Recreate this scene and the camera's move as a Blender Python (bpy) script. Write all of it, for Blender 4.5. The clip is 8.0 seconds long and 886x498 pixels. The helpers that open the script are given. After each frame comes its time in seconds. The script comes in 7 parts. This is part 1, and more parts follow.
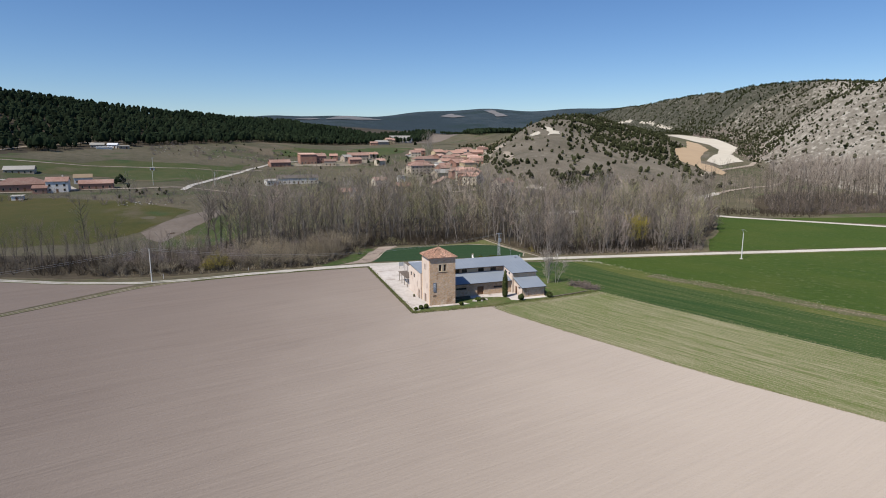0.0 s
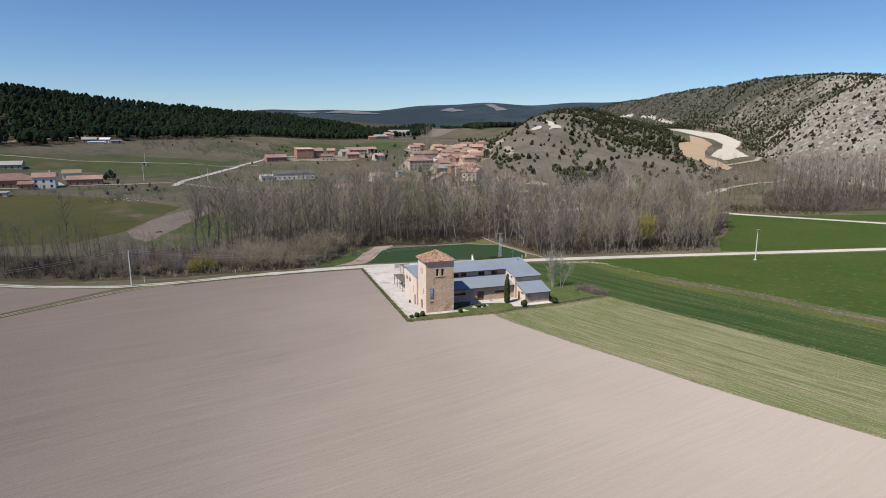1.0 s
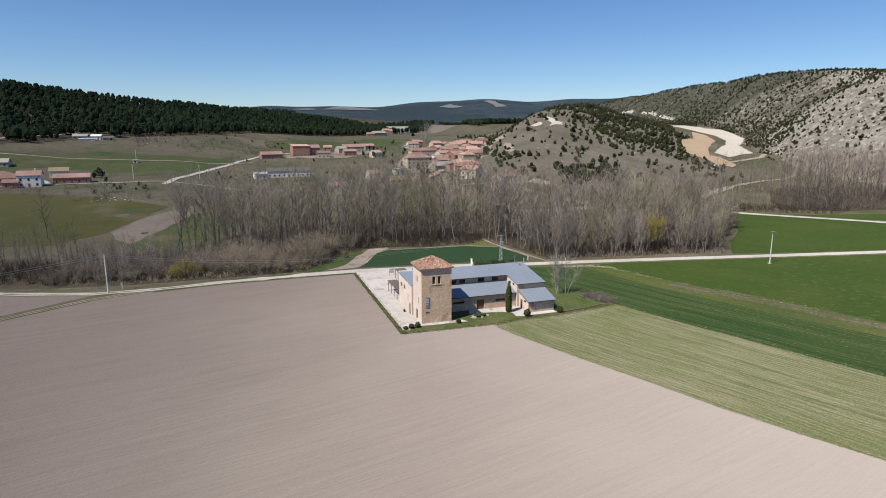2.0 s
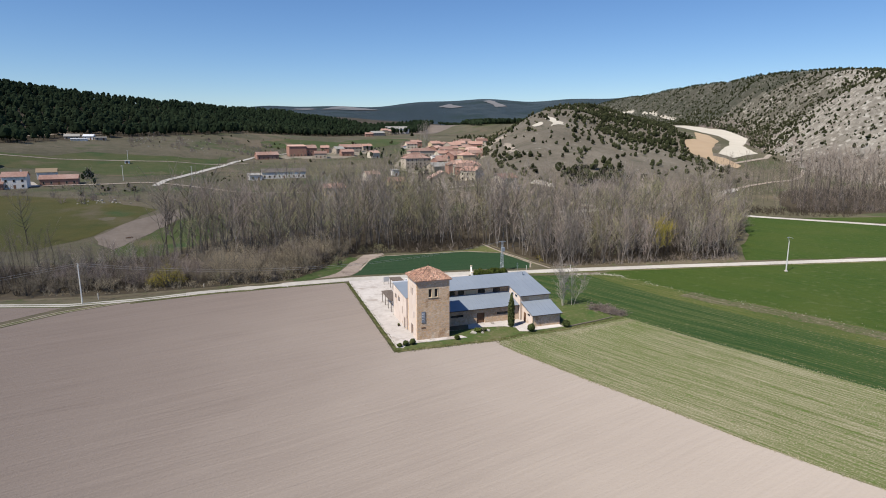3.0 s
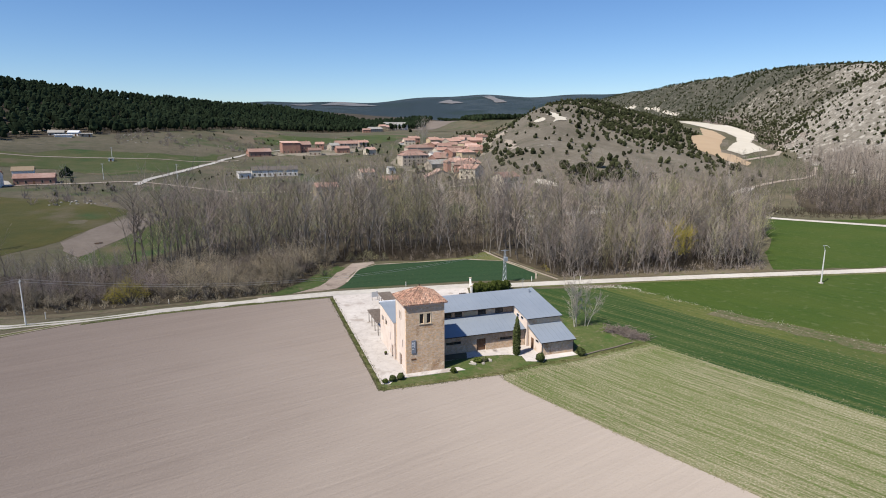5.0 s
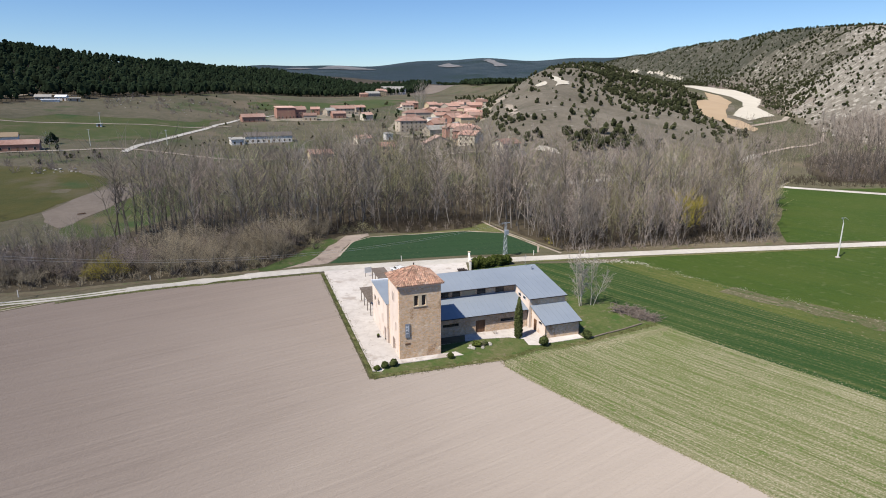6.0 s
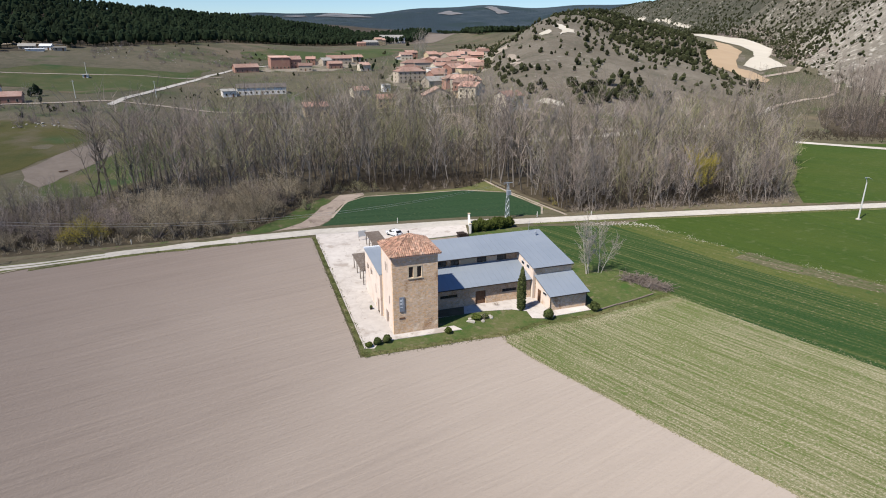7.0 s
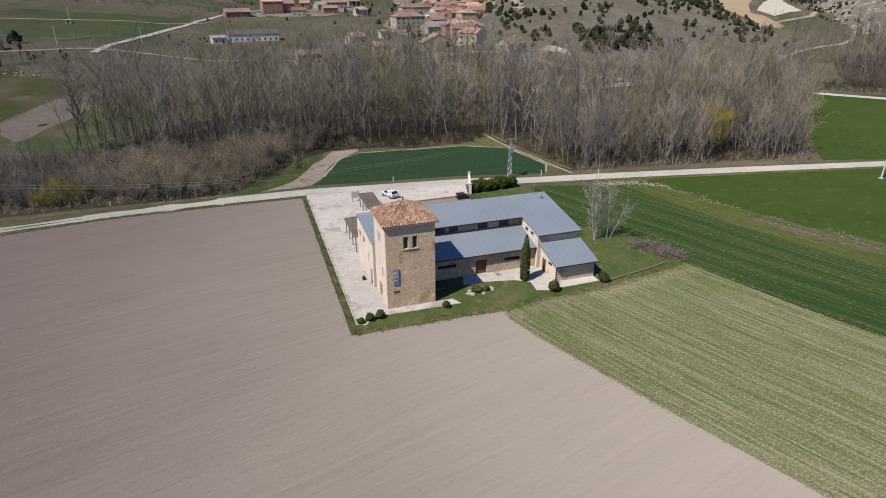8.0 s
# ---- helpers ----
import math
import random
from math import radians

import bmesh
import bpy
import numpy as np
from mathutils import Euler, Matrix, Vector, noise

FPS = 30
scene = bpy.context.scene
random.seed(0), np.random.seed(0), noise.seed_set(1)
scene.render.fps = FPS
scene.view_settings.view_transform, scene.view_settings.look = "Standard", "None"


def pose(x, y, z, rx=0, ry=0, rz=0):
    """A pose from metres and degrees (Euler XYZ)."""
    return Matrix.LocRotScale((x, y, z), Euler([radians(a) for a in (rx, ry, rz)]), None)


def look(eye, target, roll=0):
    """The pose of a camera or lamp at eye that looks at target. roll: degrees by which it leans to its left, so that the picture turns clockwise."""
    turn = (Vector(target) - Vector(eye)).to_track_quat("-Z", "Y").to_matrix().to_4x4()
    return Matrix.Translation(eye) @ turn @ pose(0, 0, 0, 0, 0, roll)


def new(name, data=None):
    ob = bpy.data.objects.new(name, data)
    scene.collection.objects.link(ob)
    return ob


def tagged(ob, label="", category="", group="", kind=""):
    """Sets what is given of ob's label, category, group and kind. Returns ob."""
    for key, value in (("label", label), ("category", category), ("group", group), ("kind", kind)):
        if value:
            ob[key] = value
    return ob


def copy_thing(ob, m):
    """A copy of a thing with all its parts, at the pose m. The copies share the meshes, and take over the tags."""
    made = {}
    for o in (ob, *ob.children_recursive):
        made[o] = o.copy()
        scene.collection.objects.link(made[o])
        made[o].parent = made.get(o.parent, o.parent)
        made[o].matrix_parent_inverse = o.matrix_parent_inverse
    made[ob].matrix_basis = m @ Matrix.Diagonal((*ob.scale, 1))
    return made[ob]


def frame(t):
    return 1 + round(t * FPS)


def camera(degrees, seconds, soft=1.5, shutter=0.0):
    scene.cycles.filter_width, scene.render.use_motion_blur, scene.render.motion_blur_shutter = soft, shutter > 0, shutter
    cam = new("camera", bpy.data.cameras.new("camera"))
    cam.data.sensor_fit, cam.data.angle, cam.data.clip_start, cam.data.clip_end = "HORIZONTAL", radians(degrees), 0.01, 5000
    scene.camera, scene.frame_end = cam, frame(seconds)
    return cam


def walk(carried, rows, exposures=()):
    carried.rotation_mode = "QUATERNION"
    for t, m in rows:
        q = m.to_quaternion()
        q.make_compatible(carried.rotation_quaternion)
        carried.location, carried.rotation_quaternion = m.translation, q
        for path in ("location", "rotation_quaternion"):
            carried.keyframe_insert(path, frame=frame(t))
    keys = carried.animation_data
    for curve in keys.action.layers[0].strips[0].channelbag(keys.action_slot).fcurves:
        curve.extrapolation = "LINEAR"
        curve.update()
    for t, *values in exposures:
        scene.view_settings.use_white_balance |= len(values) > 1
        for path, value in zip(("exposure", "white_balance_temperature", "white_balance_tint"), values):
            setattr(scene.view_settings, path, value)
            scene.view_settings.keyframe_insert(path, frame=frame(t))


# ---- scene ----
from mathutils import geometry

cam = camera(72.8, 8.0, 1.0)
PATH = [
    (0, (-42.116, -137.263, 40.723), (-41.496, -135.396, 40.361), -0.1),
    (0.5, (-40.198, -132.393, 40.785), (-39.579, -130.527, 40.419), -0.1),
    (1, (-38.307, -127.513, 40.811), (-37.688, -125.65, 40.431), -0.1),
    (1.5, (-36.401, -122.66, 40.81), (-35.781, -120.799, 40.419), -0.1),
    (3, (-30.873, -108.382, 40.815), (-30.251, -106.522, 40.424), -0.1),
    (3.5, (-29.082, -103.835, 40.845), (-28.458, -101.975, 40.454), -0.0),
    (4, (-27.33, -99.54, 40.895), (-26.707, -97.679, 40.506), -0.1),
    (5.5, (-22.565, -87.384, 40.705), (-21.944, -85.535, 40.266), -0.1),
    (6, (-21.046, -83.611, 40.632), (-20.43, -81.779, 40.119), -0.1),
    (6.5, (-19.55, -79.864, 40.582), (-18.942, -78.052, 39.996), -0.1),
    (7, (-18.058, -76.208, 40.53), (-17.458, -74.418, 39.868), -0.1),
    (7.5, (-16.698, -72.676, 40.467), (-16.108, -70.913, 39.731), -0.1),
    (8, (-15.401, -69.325, 40.408), (-14.821, -67.593, 39.593), -0.1),
]
walk(cam, [(t, look(eye, target, roll)) for t, eye, target, roll in PATH],
     [(0, -0.05), (1.5, -0.02), (3.5, 0.08), (5.5, 0.18), (6.5, 0.2), (7.5, 0.14), (8, -0.19)])

# ---- light ----
SHADE = Vector((8.0, 3.7, -12.1)).normalized()
world = bpy.data.worlds.new("sky")
scene.world = world
world.use_nodes = True
wn = world.node_tree
sky = wn.nodes.new("ShaderNodeTexSky")
sky.sky_type = "NISHITA"
sky.sun_disc = False
sky.sun_elevation = radians(53.9)
sky.sun_rotation = radians(245.2)
sky.altitude = 1000
sky.air_density, sky.dust_density, sky.ozone_density = 1.0, 0.1, 2.2
wn.nodes["Background"].inputs["Strength"].default_value = 0.095
deep = wn.nodes.new("ShaderNodeHueSaturation")
deep.inputs["Saturation"].default_value = 1.12
wn.links.new(sky.outputs["Color"], deep.inputs["Color"])
tint = wn.nodes.new("ShaderNodeMix")
tint.data_type, tint.blend_type = "RGBA", "MULTIPLY"
tint.inputs["Factor"].default_value = 1.0
tint.inputs["B"].default_value = (0.83, 0.952, 1.15, 1)
wn.links.new(deep.outputs["Color"], tint.inputs["A"])
wn.links.new(tint.outputs["Result"], wn.nodes["Background"].inputs["Color"])
sun = new("sun", bpy.data.lights.new("sun", "SUN"))
sun.data.energy, sun.data.angle, sun.data.color = 5.0, radians(0.53), (1.0, 0.93, 0.81)
sun.rotation_mode = "QUATERNION"
sun.rotation_quaternion = SHADE.to_track_quat("-Z", "Y")
sun.location = (-60, -30, 120)
scene.view_settings.exposure = 0.0


# ---- materials ----
def material(name, tones, scale=1.0, rough=0.9, metal=0.0, bump=0.0, bump_scale=None, stretch=(1, 1, 1), turn=0.0,
             spots=None, vary=0.0, island=0.0, detail=6.0, spec=0.3):
    """Noise between tones at two scales; spots: (colour, scale, threshold) of a second, patchy layer."""
    m = bpy.data.materials.new(name)
    m.use_nodes = True
    nt = m.node_tree
    b = nt.nodes["Principled BSDF"]
    b.inputs["Roughness"].default_value = rough
    b.inputs["Metallic"].default_value = metal
    b.inputs["Specular IOR Level"].default_value = spec
    b.inputs["Diffuse Roughness"].default_value = 1.0 if rough > 0.8 else 0.0
    co = nt.nodes.new("ShaderNodeNewGeometry")
    mp = nt.nodes.new("ShaderNodeMapping")
    mp.inputs["Rotation"].default_value = (0, 0, radians(turn))
    mp2 = nt.nodes.new("ShaderNodeMapping")
    mp2.inputs["Scale"].default_value = stretch
    nt.links.new(co.outputs["Position"], mp.inputs["Vector"])
    nt.links.new(mp.outputs["Vector"], mp2.inputs["Vector"])

    def noise_node(s, d, vec):
        n = nt.nodes.new("ShaderNodeTexNoise")
        n.inputs["Scale"].default_value = s
        n.inputs["Detail"].default_value = d
        n.inputs["Roughness"].default_value = 0.62
        nt.links.new(vec.outputs[0], n.inputs["Vector"])
        return n
    n1 = noise_node(scale, detail, mp2)
    n2 = noise_node(scale * 0.07, 3.0, mp)
    mix = nt.nodes.new("ShaderNodeMath")
    mix.operation = "MULTIPLY_ADD"
    nt.links.new(n2.outputs["Fac"], mix.inputs[0])
    mix.inputs[1].default_value = 0.7
    sc = nt.nodes.new("ShaderNodeMath")
    sc.operation = "MULTIPLY"
    nt.links.new(n1.outputs["Fac"], sc.inputs[0])
    sc.inputs[1].default_value = 0.3 if len(tones) < 2 else 0.55
    nt.links.new(sc.outputs[0], mix.inputs[2])
    ramp = nt.nodes.new("ShaderNodeValToRGB")
    el = ramp.color_ramp.elements
    while len(el) < len(tones):
        el.new(0.5)
    for i, c in enumerate(tones):
        el[i].position = 0.42 + 0.42 * i / max(1, len(tones) - 1)
        el[i].color = (*c, 1)
    nt.links.new(mix.outputs[0], ramp.inputs["Fac"])
    last = ramp.outputs["Color"]

    def blend(a, fac, colour):
        k = nt.nodes.new("ShaderNodeMix")
        k.data_type = "RGBA"
        nt.links.new(fac, k.inputs["Factor"])
        nt.links.new(a, k.inputs["A"])
        k.inputs["B"].default_value = (*colour, 1)
        return k.outputs["Result"]
    for colour, s, at in spots or ():
        n = noise_node(s, 5.0, mp)
        r = nt.nodes.new("ShaderNodeMapRange")
        r.inputs["From Min"].default_value = at
        r.inputs["From Max"].default_value = at + 0.09
        nt.links.new(n.outputs["Fac"], r.inputs["Value"])
        last = blend(last, r.outputs["Result"], colour)
    if vary or island:
        v = nt.nodes.new("ShaderNodeHueSaturation")
        r = nt.nodes.new("ShaderNodeMapRange")
        if vary:
            src = nt.nodes.new("ShaderNodeObjectInfo").outputs["Random"]
        else:
            src = co.outputs["Random Per Island"]
        amount = vary or island
        r.inputs["To Min"].default_value = 1 - amount
        r.inputs["To Max"].default_value = 1 + amount
        nt.links.new(src, r.inputs["Value"])
        nt.links.new(r.outputs["Result"], v.inputs["Value"])
        nt.links.new(last, v.inputs["Color"])
        last = v.outputs["Color"]
    nt.links.new(last, b.inputs["Base Color"])
    if bump:
        n = noise_node(bump_scale or scale * 2, 5.0, mp2)
        bp = nt.nodes.new("ShaderNodeBump")
        bp.inputs["Strength"].default_value = 1.0
        bp.inputs["Distance"].default_value = bump
        nt.links.new(n.outputs["Fac"], bp.inputs["Height"])
        nt.links.new(bp.outputs["Normal"], b.inputs["Normal"])
    return m


def rows_material(name, soil, leaf, pitch, turn, amount, patch, rough=0.95, spread=0.5, grain=1.2, dry=None, speck=0.7, along=0.05, wave=0.0, gap=1.0, flecks=()):
    """Drilled rows: leaf along lines at that pitch and angle over soil, broken up by noise; patch: a third tone in large patches."""
    m = bpy.data.materials.new(name)
    m.use_nodes = True
    nt = m.node_tree
    L = nt.links.new
    b = nt.nodes["Principled BSDF"]
    b.inputs["Roughness"].default_value = rough
    b.inputs["Specular IOR Level"].default_value = 0.15
    b.inputs["Diffuse Roughness"].default_value = 1.0
    geo = nt.nodes.new("ShaderNodeNewGeometry")
    mp = nt.nodes.new("ShaderNodeMapping")
    mp.inputs["Rotation"].default_value = (0, 0, radians(turn))
    L(geo.outputs["Position"], mp.inputs["Vector"])
    wob = nt.nodes.new("ShaderNodeTexNoise")
    wob.inputs["Scale"].default_value = 0.03
    L(mp.outputs[0], wob.inputs["Vector"])
    add = nt.nodes.new("ShaderNodeVectorMath")
    add.operation = "MULTIPLY_ADD"
    L(wob.outputs["Color"], add.inputs[0])
    add.inputs[1].default_value = (0, 3.0, 0)
    L(mp.outputs[0], add.inputs[2])
    strips = []
    for k, (w, d) in enumerate(((pitch, 5.0), (pitch * 3.7, 4.0), (pitch * 0.45, 3.0))):
        sc = nt.nodes.new("ShaderNodeMapping")
        sc.inputs["Scale"].default_value = (along / w, 1 / w, 1 / w)
        L(add.outputs[0], sc.inputs["Vector"])
        n = nt.nodes.new("ShaderNodeTexNoise")
        n.inputs["Scale"].default_value = 1.0
        n.inputs["Detail"].default_value = d
        L(sc.outputs[0], n.inputs["Vector"])
        strips.append(n.outputs["Fac"])
    fine = nt.nodes.new("ShaderNodeTexNoise")
    fine.inputs["Scale"].default_value = grain
    fine.inputs["Detail"].default_value = 8
    fine.inputs["Roughness"].default_value = 0.7
    L(geo.outputs["Position"], fine.inputs["Vector"])
    big = nt.nodes.new("ShaderNodeTexNoise")
    big.inputs["Scale"].default_value = 0.035
    big.inputs["Detail"].default_value = 4
    L(geo.outputs["Position"], big.inputs["Vector"])

    def plus(a, wa, c):
        x = nt.nodes.new("ShaderNodeMath")
        x.operation = "MULTIPLY_ADD"
        L(a, x.inputs[0])
        x.inputs[1].default_value = wa
        if isinstance(c, float):
            x.inputs[2].default_value = c
        else:
            L(c, x.inputs[2])
        return x.outputs[0]
    f = plus(strips[0], 1.0, plus(strips[1], 0.8, plus(strips[2], 0.5, plus(fine.outputs["Fac"], speck, -1.15 - 0.5 * speck))))
    if wave:
        sy = nt.nodes.new("ShaderNodeSeparateXYZ")
        L(mp.outputs[0], sy.inputs[0])
        wv = nt.nodes.new("ShaderNodeMath")
        wv.operation = "SINE"
        L(plus(sy.outputs[1], 6.283 / gap, plus(wob.outputs["Fac"], 2.5, 0.0)), wv.inputs[0])
        f = plus(wv.outputs[0], wave, f)
    r = nt.nodes.new("ShaderNodeMapRange")
    r.inputs["From Min"].default_value = -spread + amount
    r.inputs["From Max"].default_value = spread + amount
    L(f, r.inputs["Value"])
    k = nt.nodes.new("ShaderNodeMix")
    k.data_type = "RGBA"
    L(r.outputs["Result"], k.inputs["Factor"])
    k.inputs["A"].default_value = (*soil, 1)
    k.inputs["B"].default_value = (*leaf, 1)
    r2 = nt.nodes.new("ShaderNodeMapRange")
    r2.inputs["From Min"].default_value = 0.45
    r2.inputs["From Max"].default_value = 0.7
    r2.inputs["To Max"].default_value = 0.6
    L(big.outputs["Fac"], r2.inputs["Value"])
    k2 = nt.nodes.new("ShaderNodeMix")
    k2.data_type = "RGBA"
    L(r2.outputs["Result"], k2.inputs["Factor"])
    L(k.outputs["Result"], k2.inputs["A"])
    k2.inputs["B"].default_value = (*patch, 1)
    last = k2.outputs["Result"]
    for colour, size, at in flecks:
        n = nt.nodes.new("ShaderNodeTexNoise")
        n.inputs["Scale"].default_value = size
        n.inputs["Detail"].default_value = 3.0
        L(geo.outputs["Position"], n.inputs["Vector"])
        q = nt.nodes.new("ShaderNodeMapRange")
        q.inputs["From Min"].default_value = at
        q.inputs["From Max"].default_value = at + 0.16
        L(plus(f, 0.30, n.outputs["Fac"]) if colour[1] > colour[0] else plus(f, -0.30, n.outputs["Fac"]), q.inputs["Value"])
        kk = nt.nodes.new("ShaderNodeMix")
        kk.data_type = "RGBA"
        L(q.outputs["Result"], kk.inputs["Factor"])
        L(last, kk.inputs["A"])
        kk.inputs["B"].default_value = (*colour, 1)
        last = kk.outputs["Result"]
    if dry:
        # dry: a paler soil tone blended in towards the east of the field
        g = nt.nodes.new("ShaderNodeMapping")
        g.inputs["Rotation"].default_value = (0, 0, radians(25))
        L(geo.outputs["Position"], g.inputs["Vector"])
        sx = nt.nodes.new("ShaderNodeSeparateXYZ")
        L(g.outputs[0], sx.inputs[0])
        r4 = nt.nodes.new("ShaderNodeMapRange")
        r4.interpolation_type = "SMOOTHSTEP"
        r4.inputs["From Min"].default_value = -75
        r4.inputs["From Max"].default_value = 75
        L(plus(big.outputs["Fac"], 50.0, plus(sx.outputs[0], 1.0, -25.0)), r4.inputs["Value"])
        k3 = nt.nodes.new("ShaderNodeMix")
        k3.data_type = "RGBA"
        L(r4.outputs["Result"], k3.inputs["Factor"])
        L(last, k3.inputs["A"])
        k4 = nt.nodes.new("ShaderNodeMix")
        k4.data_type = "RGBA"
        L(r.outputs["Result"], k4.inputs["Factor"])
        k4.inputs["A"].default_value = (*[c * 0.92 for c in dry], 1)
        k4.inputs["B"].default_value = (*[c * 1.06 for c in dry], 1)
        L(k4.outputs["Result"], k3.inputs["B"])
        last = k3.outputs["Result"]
    L(last, b.inputs["Base Color"])
    bp = nt.nodes.new("ShaderNodeBump")
    bp.inputs["Distance"].default_value = 0.12
    L(f, bp.inputs["Height"])
    L(bp.outputs["Normal"], b.inputs["Normal"])
    return m


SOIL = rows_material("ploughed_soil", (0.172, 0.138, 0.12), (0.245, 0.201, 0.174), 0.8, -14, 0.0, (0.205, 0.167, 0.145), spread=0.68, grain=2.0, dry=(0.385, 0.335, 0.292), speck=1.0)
STUBBLE = rows_material("sprouting_stubble", (0.245, 0.226, 0.142), (0.085, 0.108, 0.032), 0.27, 69.8, -0.02, (0.115, 0.138, 0.045), spread=0.26, grain=3.4, speck=1.0, along=0.03, wave=0.06, gap=0.92,
                        flecks=[((0.085, 0.125, 0.03), 1.0, 0.57), ((0.31, 0.285, 0.205), 4.2, 0.53)])
CROP = rows_material("young_crop", (0.085, 0.10, 0.034), (0.022, 0.052, 0.014), 0.6, 69.8, -0.10, (0.04, 0.07, 0.018), spread=0.22, along=0.02, wave=0.06, gap=1.1, grain=2.5, speck=1.2,
                     flecks=[((0.14, 0.135, 0.07), 1.6, 0.60), ((0.03, 0.062, 0.018), 1.3, 0.58)])
WHEAT = rows_material("winter_wheat", (0.034, 0.064, 0.03), (0.014, 0.038, 0.017), 0.7, 5, 0.0, (0.02, 0.052, 0.02), spread=0.35, along=0.02, speck=1.0, flecks=[((0.07, 0.09, 0.045), 1.4, 0.6)])
BRIGHT = rows_material("bright_green_crop", (0.052, 0.080, 0.014), (0.028, 0.054, 0.010), 1.6, 69.8, 0.0, (0.062, 0.08, 0.018), speck=1.0, flecks=[((0.07, 0.092, 0.03), 0.5, 0.58)])
BARE = rows_material("bare_strip", (0.10, 0.106, 0.036), (0.062, 0.083, 0.018), 0.6, 69.8, -0.02, (0.05, 0.07, 0.022), spread=0.3, speck=1.0, flecks=[((0.2, 0.175, 0.115), 1.5, 0.63), ((0.045, 0.075, 0.02), 0.8, 0.56)])
WEEDY = rows_material("weedy_bare_earth", (0.145, 0.118, 0.082), (0.06, 0.076, 0.028), 0.6, 69.8, -0.02, (0.075, 0.078, 0.034), spread=0.3, speck=1.2, flecks=[((0.26, 0.23, 0.17), 1.5, 0.6), ((0.05, 0.078, 0.022), 0.8, 0.55)])
LAWN = material("lawn", [(0.038, 0.064, 0.015), (0.068, 0.092, 0.024), (0.12, 0.115, 0.05)], 1.3, bump=0.08, spots=[((0.14, 0.125, 0.07), 0.7, 0.56), ((0.045, 0.085, 0.016), 0.3, 0.56), ((0.25, 0.22, 0.15), 1.6, 0.66)])
VERGE = material("verge_grass", [(0.05, 0.07, 0.02), (0.10, 0.108, 0.036), (0.17, 0.15, 0.075)], 1.4, bump=0.1, spots=[((0.22, 0.19, 0.12), 0.8, 0.6)])
PASTURE = material("pasture", [(0.044, 0.052, 0.009), (0.068, 0.064, 0.013), (0.10, 0.077, 0.025)], 0.13, bump=0.2, bump_scale=0.6,
                   spots=[((0.11, 0.09, 0.055), 0.014, 0.57), ((0.04, 0.066, 0.016), 0.02, 0.60)])
MEADOW = material("upland_meadow", [(0.036, 0.058, 0.012), (0.054, 0.070, 0.017), (0.095, 0.086, 0.034)], 0.11, bump=0.2, bump_scale=0.6,
                  spots=[((0.12, 0.095, 0.055), 0.02, 0.57), ((0.034, 0.064, 0.014), 0.03, 0.58)])
DRY = material("dry_hill_grass", [(0.06, 0.059, 0.029), (0.097, 0.086, 0.052), (0.145, 0.122, 0.083)], 0.2, bump=0.6, bump_scale=0.35,
               spots=[((0.062, 0.075, 0.028), 0.025, 0.54), ((0.135, 0.108, 0.072), 0.018, 0.57), ((0.06, 0.058, 0.034), 0.16, 0.62), ((0.30, 0.26, 0.2), 0.06, 0.68)])
ROCKY = material("limestone_slope", [(0.13, 0.112, 0.085), (0.22, 0.197, 0.163), (0.34, 0.31, 0.265)], 0.25, bump=0.5, bump_scale=0.3,
                 spots=[((0.42, 0.39, 0.34), 0.2, 0.53), ((0.10, 0.088, 0.06), 0.22, 0.57)])
# Aerial haze is put into these base tones as a blue cast.
HAZY_WOOD = material("hazed_far_woodland", [(0.015, 0.027, 0.035), (0.025, 0.041, 0.052), (0.05, 0.068, 0.08)], 0.016, bump=9.0, bump_scale=0.06,
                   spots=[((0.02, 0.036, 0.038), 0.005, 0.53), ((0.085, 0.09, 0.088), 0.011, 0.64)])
FLOOR = material("woodland_floor", [(0.034, 0.027, 0.016), (0.056, 0.044, 0.027), (0.088, 0.07, 0.045)], 0.4, bump=0.2)
CONCRETE = material("pale_concrete", [(0.40, 0.36, 0.335), (0.50, 0.46, 0.43), (0.58, 0.545, 0.51)], 0.7, bump=0.01,
                    spots=[((0.36, 0.315, 0.28), 0.22, 0.55), ((0.27, 0.225, 0.19), 0.55, 0.63), ((0.17, 0.14, 0.115), 1.1, 0.70)])
GRAVEL = material("gravel_road", [(0.34, 0.315, 0.28), (0.44, 0.41, 0.37), (0.52, 0.49, 0.44)], 0.8, bump=0.03,
                  spots=[((0.34, 0.31, 0.26), 0.12, 0.64)])
STRIP = material("dull_ploughed_strip", [(0.13, 0.105, 0.085), (0.17, 0.14, 0.115), (0.21, 0.175, 0.145)], 0.4, bump=0.1)
SAND = material("bare_earth", [(0.22, 0.18, 0.14), (0.32, 0.27, 0.22), (0.40, 0.34, 0.28)], 0.4, bump=0.05)
# Tan greyed and blued in its base colour to stand in for haze.
HAZY_PATCH = material("hazed_far_clearing", [(0.12, 0.125, 0.135), (0.20, 0.185, 0.182)], 0.02, bump=0.5, spots=[((0.06, 0.085, 0.10), 0.012, 0.55)])
STRAW = material("dry_straw", [(0.15, 0.16, 0.06), (0.30, 0.27, 0.17), (0.40, 0.36, 0.255)], 0.6, 0.95, island=0.3)
LITTER = material("leaf_litter_verge", [(0.075, 0.06, 0.036), (0.115, 0.094, 0.06), (0.17, 0.145, 0.1)], 0.8, bump=0.08, spots=[((0.07, 0.09, 0.03), 0.35, 0.56)])
